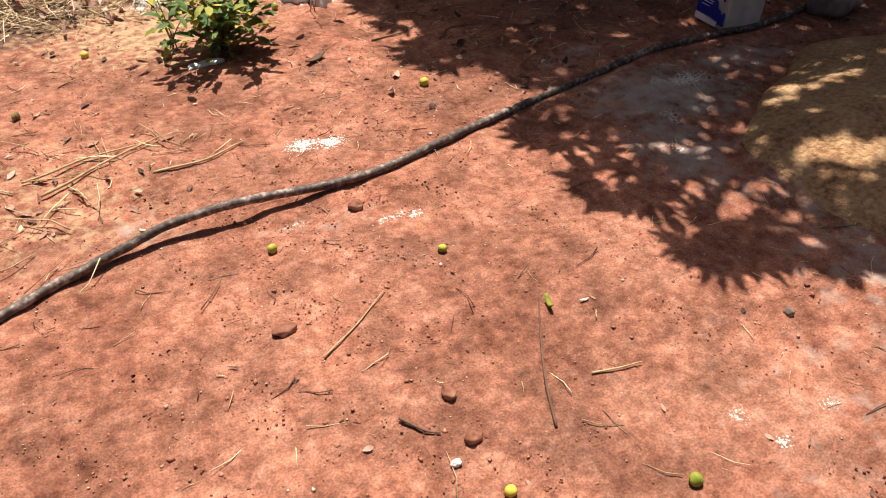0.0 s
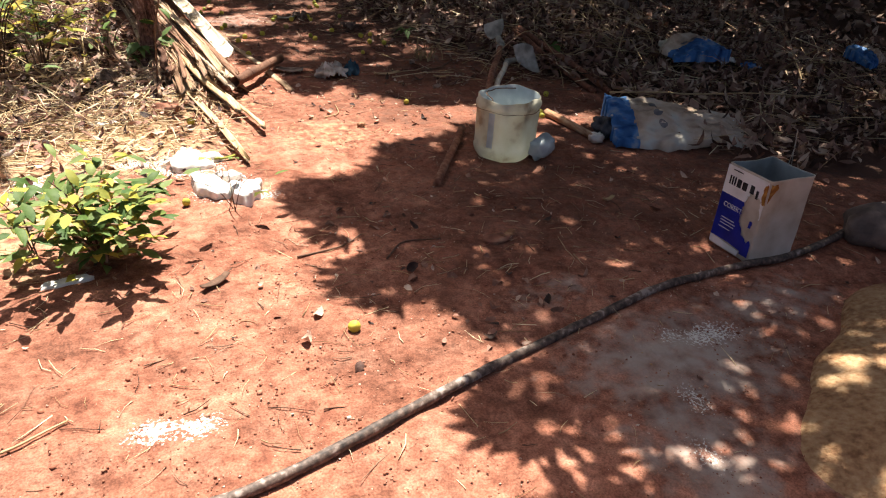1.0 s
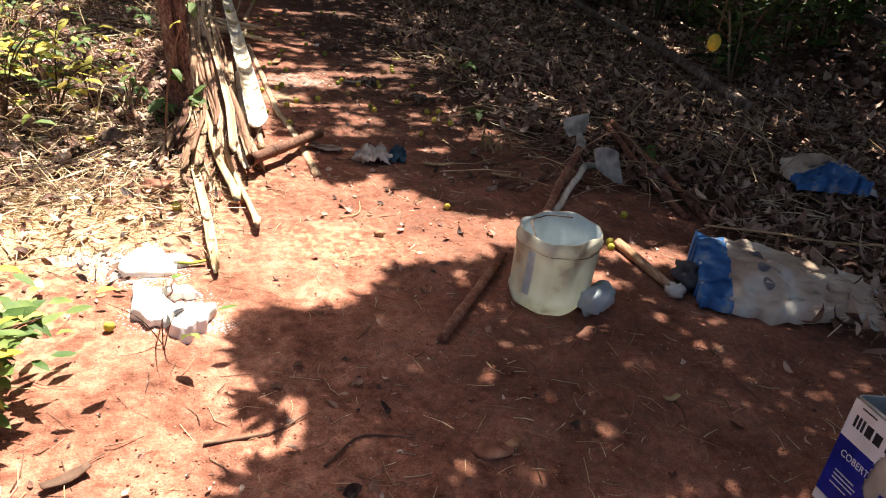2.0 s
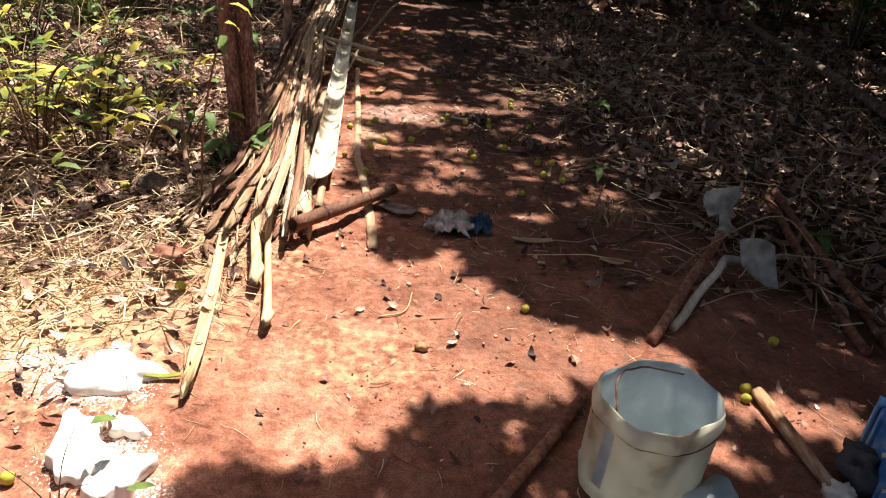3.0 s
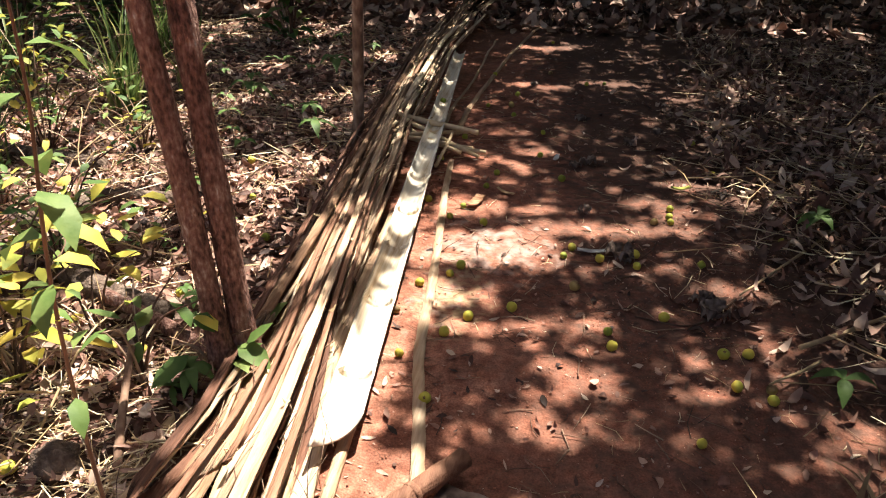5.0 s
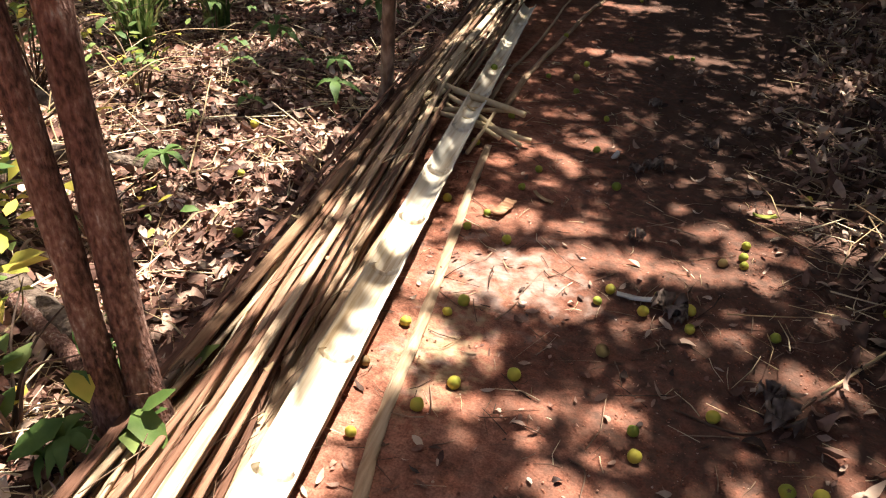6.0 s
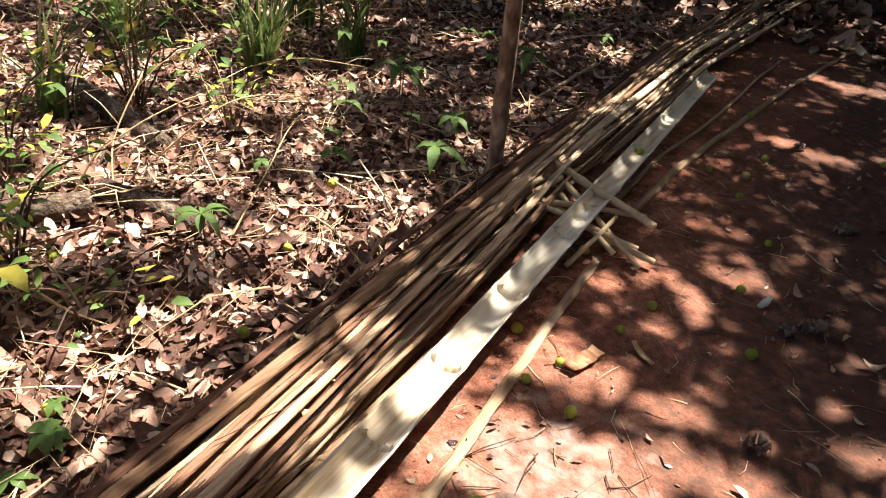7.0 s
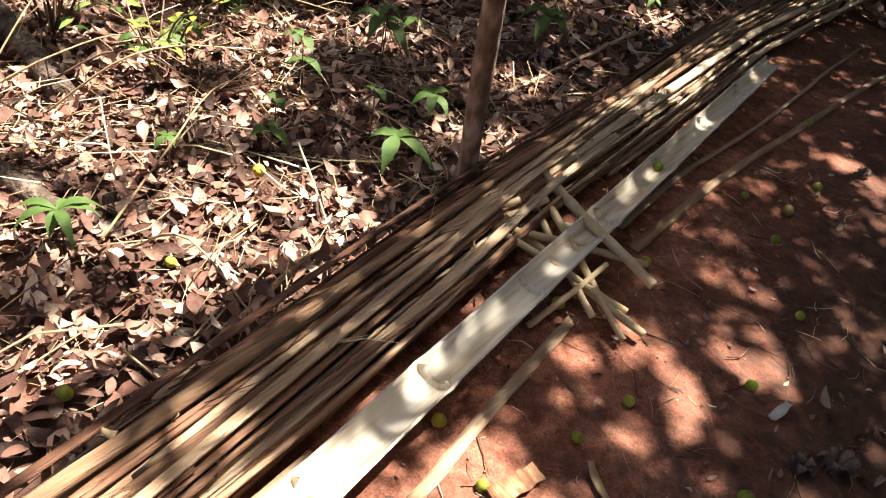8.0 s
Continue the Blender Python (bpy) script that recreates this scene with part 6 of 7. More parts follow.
def strip(label, plan, w0, w1, thick=0.005, lift=0.006):
    """A flat strip lying on the earth."""
    pts = curve_through([(x, y, 0) for x, y in plan], 8)
    bm = bmesh.new()
    o = pts[0].copy()
    rows = []
    for i, p in enumerate(pts):
        t = i / (len(pts) - 1)
        d = (pts[min(i + 1, len(pts) - 1)] - pts[max(0, i - 1)]).normalized()
        s = Vector((d.y, -d.x, 0))
        w = (w0 + (w1 - w0) * t) * 0.5 * (1 + 0.08 * math.sin(i * 1.9))
        z = float(gz(p.x, p.y)) + lift + 0.004 * math.sin(i * 0.7)
        rows.append([bm.verts.new(p - o + s * k * w + Vector((0, 0, z + h))) for k, h in ((-1, 0), (0, thick * 0.5), (1, 0), (1, thick), (0, thick * 1.6), (-1, thick))])
    for a, b in zip(rows, rows[1:]):
        for j in range(6):
            bm.faces.new((a[j], a[(j + 1) % 6], b[(j + 1) % 6], b[j]))
    bm.faces.new(rows[0])
    bm.faces.new(rows[-1])
    ob = part("bamboo_strip", bm, M["pole"])
    ob.matrix_basis = pose(o.x, o.y, 0)
    return tagged(ob, label, "bamboo strip")


strip("long flat tan bamboo strip on the red earth", [(2.15, 5.65), (2.115, 5.93), (2.06, 6.26), (2.005, 6.55), (1.975, 6.91), (1.925, 7.42), (1.885, 7.80), (1.855, 8.17)], 0.036, 0.028)
strip("flat brown bamboo strip lying past the heap", [(1.82, 8.55), (1.83, 9.06), (1.88, 9.77), (1.99, 10.86), (2.16, 12.0)], 0.034, 0.022)
strip("thin pale bamboo strip lying past the heap", [(1.74, 8.61), (1.735, 9.04), (1.77, 9.75), (1.79, 11.1)], 0.022, 0.012, 0.004, 0.012)
strip("thin grey strip on the dead leaves", [(1.42, 7.28), (1.33, 7.62), (1.24, 8.0)], 0.018, 0.014, 0.006, 0.03)
strip("short thin pale strip on the dead leaves", [(1.07, 8.85), (1.05, 9.6), (1.02, 10.6)], 0.02, 0.014, 0.006, 0.03)

# cut sticks jammed under the split bamboo
for i, (ax, ay, az, bx, by, bz, r) in enumerate(((1.43, 8.20, .10, 2.02, 8.17, .035, .013), (1.50, 8.42, .13, 1.96, 8.27, .10, .016), (1.47, 8.36, .12, 1.90, 8.10, .05, .011), (1.56, 8.12, .11, 1.90, 8.38, .07, .012),
                                               (1.53, 8.07, .09, 1.60, 8.30, .14, .011), (1.60, 8.10, .12, 1.95, 8.20, .045, .010), (1.80, 7.98, .02, 1.84, 8.25, .10, .009), (1.50, 8.10, .10, 1.56, 8.22, .15, .012), (1.62, 8.30, .12, 1.99, 8.12, .03, .011))):
    rod("cut_stick", "short pale peeled stick jammed under the split bamboo", "stick", (ax, ay + 0.06, az), (bx, by + 0.06, bz), r, r * 0.8, M["straw"], 9, 0.0, 0.06, "peeled sticks")

# ---- logs in the undergrowth ----
rod("fallen_log", "rotten grey log among the dead leaves", "log", (0.45, 7.36, 0.04), (0.82, 7.43, 0.03), 0.036, 0.03, M["log"], 12)
rod("fallen_log", "rotten brown log among the dead leaves", "log", (-0.45, 7.82, 0.05), (0.30, 7.70, 0.035), 0.045, 0.038, M["log"], 12)
rod("fallen_log", "fallen grey branch behind the forked tree", "log", (0.80, 6.72, 0.05), (1.22, 6.55, 0.05), 0.045, 0.04, M["log"], 12)
rod("fallen_log", "fallen reddish branch against the forked tree", "log", (1.0, 6.60, 0.07), (1.47, 6.40, 0.04), 0.022, 0.024, M["bark"], 10)
rod("fallen_log", "short stump of grey log in the leaves", "log", (0.38, 7.05, 0.04), (0.50, 7.28, 0.04), 0.045, 0.04, M["log"], 12)
rod("fallen_branch", "long thin dry branch lying in the straw", "branch", (0.1, 5.95, 0.06), (1.0, 6.05, 0.05), 0.016, 0.012, M["twig"], 8)
rod("fallen_branch", "long bent dry branch over the dead leaves", "branch", (1.42, 5.95, 0.03), (1.29, 6.27, 0.13), 0.012, 0.009, M["twig"], 8)

# ---- fallen fruit ----
def fruit_mesh(seed, material):
    bm = bmesh.new()
    blob(bm, 0.0172, 0.0165, 0.0158, seed, 0.12, 3, 1.2)
    return mesh_of("fruit", bm, material)


def calyx_mesh():
    bm = bmesh.new()
    c = bm.verts.new((0, 0, 0.0168))
    ring = []
    for j in range(10):
        a = 2 * math.pi * j / 10
        r = 0.0055 if j % 2 else 0.003
        ring.append(bm.verts.new((r * math.cos(a), r * math.sin(a), 0.0164 - 0.0015 * (j % 2))))
    for j in range(10):
        bm.faces.new((c, ring[j], ring[(j + 1) % 10]))
    return mesh_of("calyx", bm, M["fruit_brown"])


FM = [fruit_mesh(1, M["fruit"]), fruit_mesh(4, M["fruit"]), fruit_mesh(9, M["fruit"])]
FB = fruit_mesh(12, M["fruit_brown"])
CX = calyx_mesh()
YARD_FRUIT = [(1.03, 2.805), (1.46, 2.60), (1.65, 1.74), (1.28, 1.87), (1.80, 3.51), (0.647, 4.25), (0.394, 3.83), (2.668, 5.32), (3.46, 5.24), (3.27, 4.98), (3.25, 4.93), (3.63, 4.79), (1.59, 5.25), (1.471, 4.465)]
PATH_FRUIT = [(1.95, 6.53), (1.89, 6.76), (1.93, 6.95), (2.02, 7.04), (2.12, 6.765), (2.25, 6.855), (2.05, 7.10), (2.09, 7.47), (2.41, 7.255), (2.44, 7.325), (2.45, 7.03), (2.55, 6.765), (2.56, 6.69), (2.73, 6.88), (2.58, 7.35), (2.67, 7.21), (2.67, 7.30),
              (2.54, 7.25), (2.895, 7.245), (2.765, 7.60), (2.84, 7.73), (2.83, 7.66), (2.83, 7.61), (3.085, 8.19), (3.06, 8.65), (2.39, 7.99), (2.09, 8.035), (2.28, 8.32), (2.07, 9.18), (2.53, 9.85), (2.65, 9.89)]
FAR_FRUIT = [(1.95, 7.50), (1.99, 7.615), (2.06, 7.855), (2.95, 6.71), (2.88, 6.70), (2.975, 6.505), (2.98, 6.55), (2.89, 6.55), (2.76, 6.30), (2.06, 6.66), (3.23, 7.50), (2.10, 8.97), (2.28, 8.68), (1.935, 9.125), (1.90, 9.93),
             (2.28, 10.05), (2.27, 11.07), (1.83, 7.67), (1.875, 8.52), (1.80, 8.18), (2.09, 9.44), (2.06, 6.34)]
WOOD_FRUIT = [(1.30, 7.165), (0.935, 7.92), (0.685, 8.295), (0.99, 10.02), (0.67, 7.05), (1.10, 7.53), (1.18, 5.91), (1.19, 6.71)]


def drop_fruit(x, y, k, where, lift):
    r = random.Random(k * 13 + 5)
    old = k % 9 == 7
    f = new("fruit", FB if old else FM[k % 3])
    s = r.uniform(0.8, 1.12)
    f.matrix_basis = pose(x, y, float(gz(x, y)) + lift + 0.0135 * s, r.uniform(0, 180), r.uniform(0, 360), r.uniform(0, 360)) @ Matrix.Diagonal((s, s, s, 1))
    link("calyx", CX, f)
    return tagged(f, ("bruised brown round fruit " if old else "small round green-yellow fruit ") + where, "fruit", "fallen fruit")


k = 0
for rows, where, lift in ((YARD_FRUIT, "fallen on the bare red earth", 0.0), (PATH_FRUIT, "fallen on the shaded path", 0.0), (FAR_FRUIT, "fallen on the shaded path", 0.0), (WOOD_FRUIT, "fallen among dead leaves", 0.02)):
    for fx, fy in rows:
        k += 1
        drop_fruit(fx, fy, k, where, lift)
f = drop_fruit(1.70, 8.87, 40, "resting in the split bamboo", 0.085)

# ---- dried husks and chips ----
for i, (hx, hy, hs) in enumerate(((2.61, 7.29, 1.5), (2.49, 7.66, .9), (2.73, 8.58, 1), (2.89, 8.79, 1), (2.51, 8.24, 1.2), (2.18, 9.72, .8), (2.48, 9.0, 1.0), (2.63, 7.26, 1.0), (2.45, 8.17, .9), (2.89, 6.93, 1.5), (2.87, 7.02, 1.1))):
    hr = random.Random(i)
    husk = root("seed_husk", hx, hy, None, hr.uniform(0, 360))
    husk.scale = (hs * 0.8, hs * 0.8, hs * 0.62)
    for q in range(8):
        bm = bmesh.new()
        a = q * 0.785 + hr.uniform(-.4, .4)
        rows = []
        for u in range(6):
            t = u / 5
            rad = 0.012 + 0.05 * t - 0.018 * t * t
            z = 0.008 + 0.045 * math.sin(t * 2.9) * hr.uniform(0.5, 1.1)
            w = 0.016 * math.sin(math.pi * min(0.95, t * 0.85 + 0.12))
            c, s = math.cos(a), math.sin(a)
            rows.append([bm.verts.new((c * rad - s * v * w, s * rad + c * v * w, z + 0.006 * abs(v) + e)) for v, e in ((-1, 0), (0, -0.004), (1, 0), (0, 0.002))])
        for x, y in zip(rows, rows[1:]):
            for j in range(4):
                bm.faces.new((x[j], x[(j + 1) % 4], y[(j + 1) % 4], y[j]))
        part("husk_lobe", bm, M["husk"], husk)
    tagged(husk, "dry curled grey-brown seed husk on the path", "husk", "seed husks")


def chip(x, y, l, w, rz, material, label, seed=0):
    bm = bmesh.new()
    n = 6
    rows = []
    cr2 = random.Random(seed + 50)
    for i in range(n + 1):
        u = i / n - 0.5
        ww = w * 0.5 * (1 - 0.5 * abs(u) ** 1.5) * cr2.uniform(0.8, 1.1)
        z = 0.006 + 0.012 * u * u * 4 * cr2.uniform(.4, 1)
        rows.append([bm.verts.new((u * l, v * ww, z + h)) for v, h in ((-1, 0.006), (0, 0), (1, 0.004), (1, 0.008), (0, 0.007), (-1, 0.01))])
    for a, b in zip(rows, rows[1:]):
        for j in range(6):
            bm.faces.new((a[j], a[(j + 1) % 6], b[(j + 1) % 6], b[j]))
    bm.faces.new(rows[0]), bm.faces.new(rows[-1])
    ob = part("wood_chip", bm, material)
    ob.matrix_basis = pose(x, y, float(gz(x, y)), 0, 0, rz)
    return tagged(ob, label, "chip")


chip(2.035, 7.66, 0.12, 0.05, 75, M["chip"], "reddish split wood chip on the path")
chip(2.22, 5.99, 0.15, 0.09, -20, M["husk"], "flat tan scrap of bark by the bamboo", 1)
chip(2.36, 8.29, 0.08, 0.022, 80, M["lime"], "white paper scrap on the path", 2)
chip(2.15, 7.79, 0.09, 0.018, -35, M["straw"], "pale splinter on the path", 3)
chip(2.52, 7.31, 0.12, 0.025, 5, M["lime"], "white dry leaf rib by a husk", 4)
chip(2.48, 3.87, 0.07, 0.03, 30, M["chip"], "tan bark flake on shaded earth", 5)
chip(3.0, 4.0, 0.05, 0.02, 10, M["straw"], "yellowed leaf scrap on shaded earth", 6)
chip(2.75, 5.83, 0.16, 0.035, 5, M["straw"], "pale bark strip on the path", 7)
chip(3.04, 5.72, 0.09, 0.03, -15, M["straw"], "pale curled bark strip by the path's edge", 15)
chip(2.98, 6.02, 0.10, 0.035, 70, M["husk"], "grey dead leaf by the path's edge", 16)
chip(1.67, 4.84, 0.09, 0.018, 10, M["yleaf"], "green pod lying by the white lumps", 8)
chip(1.625, 2.30, 0.045, 0.012, 80, M["yleaf"], "dry yellow pod on the earth", 9)
chip(1.48, 3.86, 0.10, 0.03, 35, M["twig"], "dark curled bark by the shrub", 10)
chip(2.91, 7.96, 0.08, 0.03, 10, M["yleaf"], "yellow fallen leaf on the path", 11)
chip(0.87, 7.55, 0.16, 0.10, -60, M["husk"], "large pale dead leaf in the litter", 12)
chip(0.62, 7.55, 0.12, 0.03, 30, M["husk"], "grey curled dead leaf in the litter", 13)
chip(1.245, 8.055, 0.07, 0.03, 100, M["fruit_brown"], "orange fallen leaf in the litter", 14)


def thin_stick(label, plan, r, material, lift=0.006):
    pts = curve_through([(x, y, 0) for x, y in plan], 6)
    pts = [Vector((p.x, p.y, float(gz(p.x, p.y)) + lift)) for p in pts]
    o = pts[0].copy()
    bm = bmesh.new()
    tube(bm, [p - o for p in pts], [r * (1 - 0.5 * i / len(pts)) for i in range(len(pts))], 6)
    ob = part("twig", bm, material)
    ob.matrix_basis = pose(*o)
    return tagged(ob, label, "twig")


thin_stick("thin dark curved twig on bare earth", [(1.45, 1.97), (1.49, 2.08), (1.55, 2.21), (1.62, 2.34)], 0.0035, M["twig"])
thin_stick("thin straight dry stalk on bare earth", [(1.04, 2.36), (1.15, 2.43), (1.25, 2.51)], 0.0028, M["straw"])
thin_stick("thin crooked twig by the clods", [(1.14, 2.13), (1.18, 2.08), (1.21, 2.06)], 0.004, M["twig"])
thin_stick("thin pale stalk on bare earth", [(1.61, 2.07), (1.68, 2.055), (1.74, 2.05)], 0.003, M["straw"])
thin_stick("long pale dry stem bending over the path's edge", [(3.45, 7.62), (3.22, 7.34), (2.99, 7.05)], 0.007, M["straw"], 0.02)
thin_stick("long pale dry stem lying over the dead leaves", [(3.1, 6.75), (3.45, 7.0), (3.8, 7.3)], 0.008, M["straw"], 0.03)
thin_stick("long thin pale stalk arching over the leaves", [(3.42, 5.50), (3.60, 5.72), (3.85, 5.74), (3.98, 5.66)], 0.003, M["straw"], 0.10)
thin_stick("long straight pale stalk over the dark leaves", [(3.7, 5.0), (4.2, 4.85), (5.0, 4.7)], 0.005, M["straw"], 0.09)
thin_stick("dry stalk in the raked straw", [(0.45, 3.33), (0.62, 3.42), (0.83, 3.52)], 0.005, M["straw"], 0.012)
thin_stick("dry stalk in the raked straw", [(0.40, 3.42), (0.60, 3.48), (0.80, 3.50)], 0.004, M["straw"], 0.012)
thin_stick("pale stalk lying by the hose", [(0.78, 3.32), (0.95, 3.33), (1.08, 3.38)], 0.0045, M["straw"])
thin_stick("dark twig on shaded earth", [(1.75, 3.95), (1.9, 3.98), (2.0, 4.05)], 0.004, M["twig"])
thin_stick("dark crooked twig on shaded earth", [(2.02, 3.85), (2.12, 3.95), (2.25, 3.93)], 0.0035, M["twig"])
thin_stick("pale curved stalk on the sunlit earth", [(2.2, 5.2), (2.28, 5.25), (2.3, 5.36)], 0.003, M["straw"])

thin_stick("long pale cane stalk reaching over the path's edge", [(3.14, 6.69), (3.05, 6.61), (2.97, 6.55)], 0.006, M["straw"], 0.03)
thin_stick("grey curving root on the shaded path", [(2.98, 7.05), (2.90, 6.95), (2.80, 6.86), (2.64, 6.88)], 0.005, M["twig"], 0.005)
thin_stick("dark curved root at the path's edge", [(2.98, 5.86), (3.10, 5.90), (3.22, 6.0), (3.29, 6.12)], 0.006, M["twig"], 0.012)
thin_stick("thin dark rootlet on the shaded path", [(2.55, 7.08), (2.65, 7.15), (2.73, 7.10)], 0.0025, M["twig"], 0.004)
thin_stick("thin dark curved rootlet on the shaded path", [(2.42, 6.63), (2.46, 6.61), (2.46, 6.53)], 0.0025, M["twig"], 0.004)


# ---- living plants ----
def spray(parent, centres, size, aspect, material, droop=(-0.6, 0.4), curl=(-.9, .2), name="foliage"):
    P = np.array([c[:3] for c in centres], float)
    n = len(P)
    yaw = np.array([c[3] for c in centres])
    ln = rng.uniform(*size, n)
    V, f = leaf_shapes(P, yaw, rng.uniform(*droop, n), rng.uniform(-.4, .4, n), ln, ln * rng.uniform(*aspect, n), rng.uniform(*curl, n), rng.uniform(.05, .4, n))
    return link(name, swarm_mesh(name, V, f, material), parent)


def shrub(label, x, y, height, spread, stems, leaves, size, aspect, materials, seed, category="shrub", thick=0.006, per=6, name="shrub", low=0.25):
    """Bending stems with leaves in pairs along them."""
    r = random.Random(seed)
    plant = root(name, x, y)
    bm = bmesh.new()
    spots_ = [[] for _ in materials]
    for s in range(stems):
        a = 2 * math.pi * (s + r.uniform(-.3, .3)) / stems
        reach = spread * r.uniform(0.35, 1.0)
        h = height * r.uniform(0.55, 1.0)
        P0 = Vector((r.uniform(-.02, .02), r.uniform(-.02, .02), -0.01))
        P1 = Vector((reach * 0.35 * math.cos(a), reach * 0.35 * math.sin(a), h * 0.7))
        P2 = Vector((reach * math.cos(a), reach * math.sin(a), h))
        pts = curve_through([P0, P1, P2], 5)
        tube(bm, pts, [thick * (1 - 0.8 * i / len(pts)) for i in range(len(pts))], 6)
        m = int(leaves / stems)
        for q in range(m):
            t = r.uniform(low, 1.0)
            p = pts[min(len(pts) - 1, int(t * (len(pts) - 1) + 0.5))]
            off = Vector((r.gauss(0, 1), r.gauss(0, 1), r.gauss(0, .5))) * size[1] * 0.75
            w = p + off
            spots_[r.randrange(len(materials)) if r.random() < 0.9 else 0].append((w.x, w.y, max(w.z, 0.01), math.atan2(off.y, off.x)))
    part("stem", bm, M["twig"], plant)
    for sp, m in zip(spots_, materials):
        if sp:
            spray(plant, sp, size, aspect, m)
    return tagged(plant, label, category)


shrub("low leafy green shrub growing on the bare earth", 1.17, 4.13, 0.30, 0.26, 16, 330, (0.055, 0.095), (0.38, 0.5), [M["leaf"], M["leaf"], M["yleaf"]], 1, thick=0.005)
shrub("thin yellow-leaved sprig beside the shrub", 0.98, 4.22, 0.26, 0.20, 4, 26, (0.05, 0.08), (0.4, 0.5), [M["yleaf"], M["leaf"]], 2, thick=0.003)
shrub("leggy seedling with few leaves by the white lumps", 1.62, 4.36, 0.22, 0.16, 4, 7, (0.05, 0.07), (0.5, 0.65), [M["leaf"]], 3, thick=0.002, low=0.8, name="seedling", category="seedling")
# leggy sprigs with large drooping yellow leaves
for i, (px, py, ph) in enumerate(((0.72, 6.32, 0.42), (0.95, 6.12, 0.34), (0.50, 6.05, 0.30), (1.12, 6.36, 0.46), (0.30, 6.45, 0.50), (0.62, 5.82, 0.22))):
    shrub("leggy sprig with large drooping yellow leaves", px, py, ph, 0.28, 4, 22, (0.065, 0.11), (0.40, 0.52), [M["yleaf"], M["yleaf"], M["leaf"]], 850 + i, name="sprig", category="sprig", thick=0.004, low=0.55)
# undergrowth beside the forked tree, some yellowing
for i, (px, py, ph, ps, pst, pl, mats, sz, lab) in enumerate((
        (0.98, 6.22, 0.62, 0.36, 8, 70, ["yleaf", "yleaf", "leaf"], (0.045, 0.085), "leggy bush with yellowing leaves in the straw"),
        (0.78, 6.10, 0.80, 0.45, 8, 80, ["yleaf", "yleaf", "leaf"], (0.045, 0.085), "leggy bush with yellow and green leaves"),
        (0.40, 6.30, 0.85, 0.5, 8, 90, ["leaf", "yleaf", "yleaf"], (0.045, 0.085), "thin green bush in the undergrowth"),
        (1.30, 6.28, 0.36, 0.24, 6, 30, ["leaf", "leaf", "yleaf"], (0.045, 0.085), "small green bush at the forked tree's foot"),
        (1.47, 6.34, 0.20, 0.15, 6, 22, ["leaf"], (0.07, 0.11), "small green plant at the forked tree's foot"),
        (0.0, 6.7, 0.9, 0.5, 8, 90, ["leaf", "yleaf"], (0.05, 0.09), "thin green bush in the undergrowth"),
        (0.75, 6.75, 0.45, 0.3, 8, 80, ["leaf", "leaf", "yleaf"], (0.045, 0.085), "low green bush behind the straw"),
        (-0.5, 7.3, 0.9, 0.5, 8, 90, ["leaf", "yleaf"], (0.05, 0.09), "thin green bush in the undergrowth"),
        (0.25, 5.9, 0.55, 0.35, 7, 60, ["yleaf", "leaf"], (0.06, 0.1), "yellowing bush at the straw's edge"),
        (0.62, 6.95, 0.50, 0.40, 10, 150, ["leaf", "leaf", "yleaf"], (0.025, 0.055), "low small-leaved green bush in the litter"),
        (0.15, 7.2, 0.60, 0.45, 10, 170, ["leaf", "yleaf"], (0.025, 0.06), "low small-leaved green bush in the litter"),
        (0.55, 6.45, 0.45, 0.40, 10, 150, ["leaf", "leaf", "yleaf"], (0.025, 0.055), "low small-leaved yellowing bush in the straw"),
        (-0.25, 6.3, 0.60, 0.45, 10, 170, ["leaf", "yleaf"], (0.025, 0.06), "low small-leaved green bush in the straw"),
        (-0.1, 7.9, 0.75, 0.50, 10, 180, ["leaf", "leaf", "yleaf"], (0.03, 0.07), "light green bush in the woods"),
        (0.35, 8.0, 0.45, 0.35, 8, 90, ["leaf", "yleaf"], (0.03, 0.06), "light green low bush in the woods"),
        (-0.7, 8.6, 0.9, 0.6, 10, 200, ["leaf", "yleaf"], (0.04, 0.08), "light green bush in the woods"),
        (0.95, 6.95, 0.25, 0.25, 8, 60, ["leaf", "leaf", "yleaf"], (0.025, 0.05), "low green weed behind the forked tree"))):
    shrub(lab, px, py, ph * 0.85, ps * 1.15, pst, pl * 0.62, (sz[0] * 1.2, sz[1] * 1.2), (0.42, 0.58), [M[q] for q in mats], 30 + i, name="bush", category="bush", thick=0.005, low=0.25)


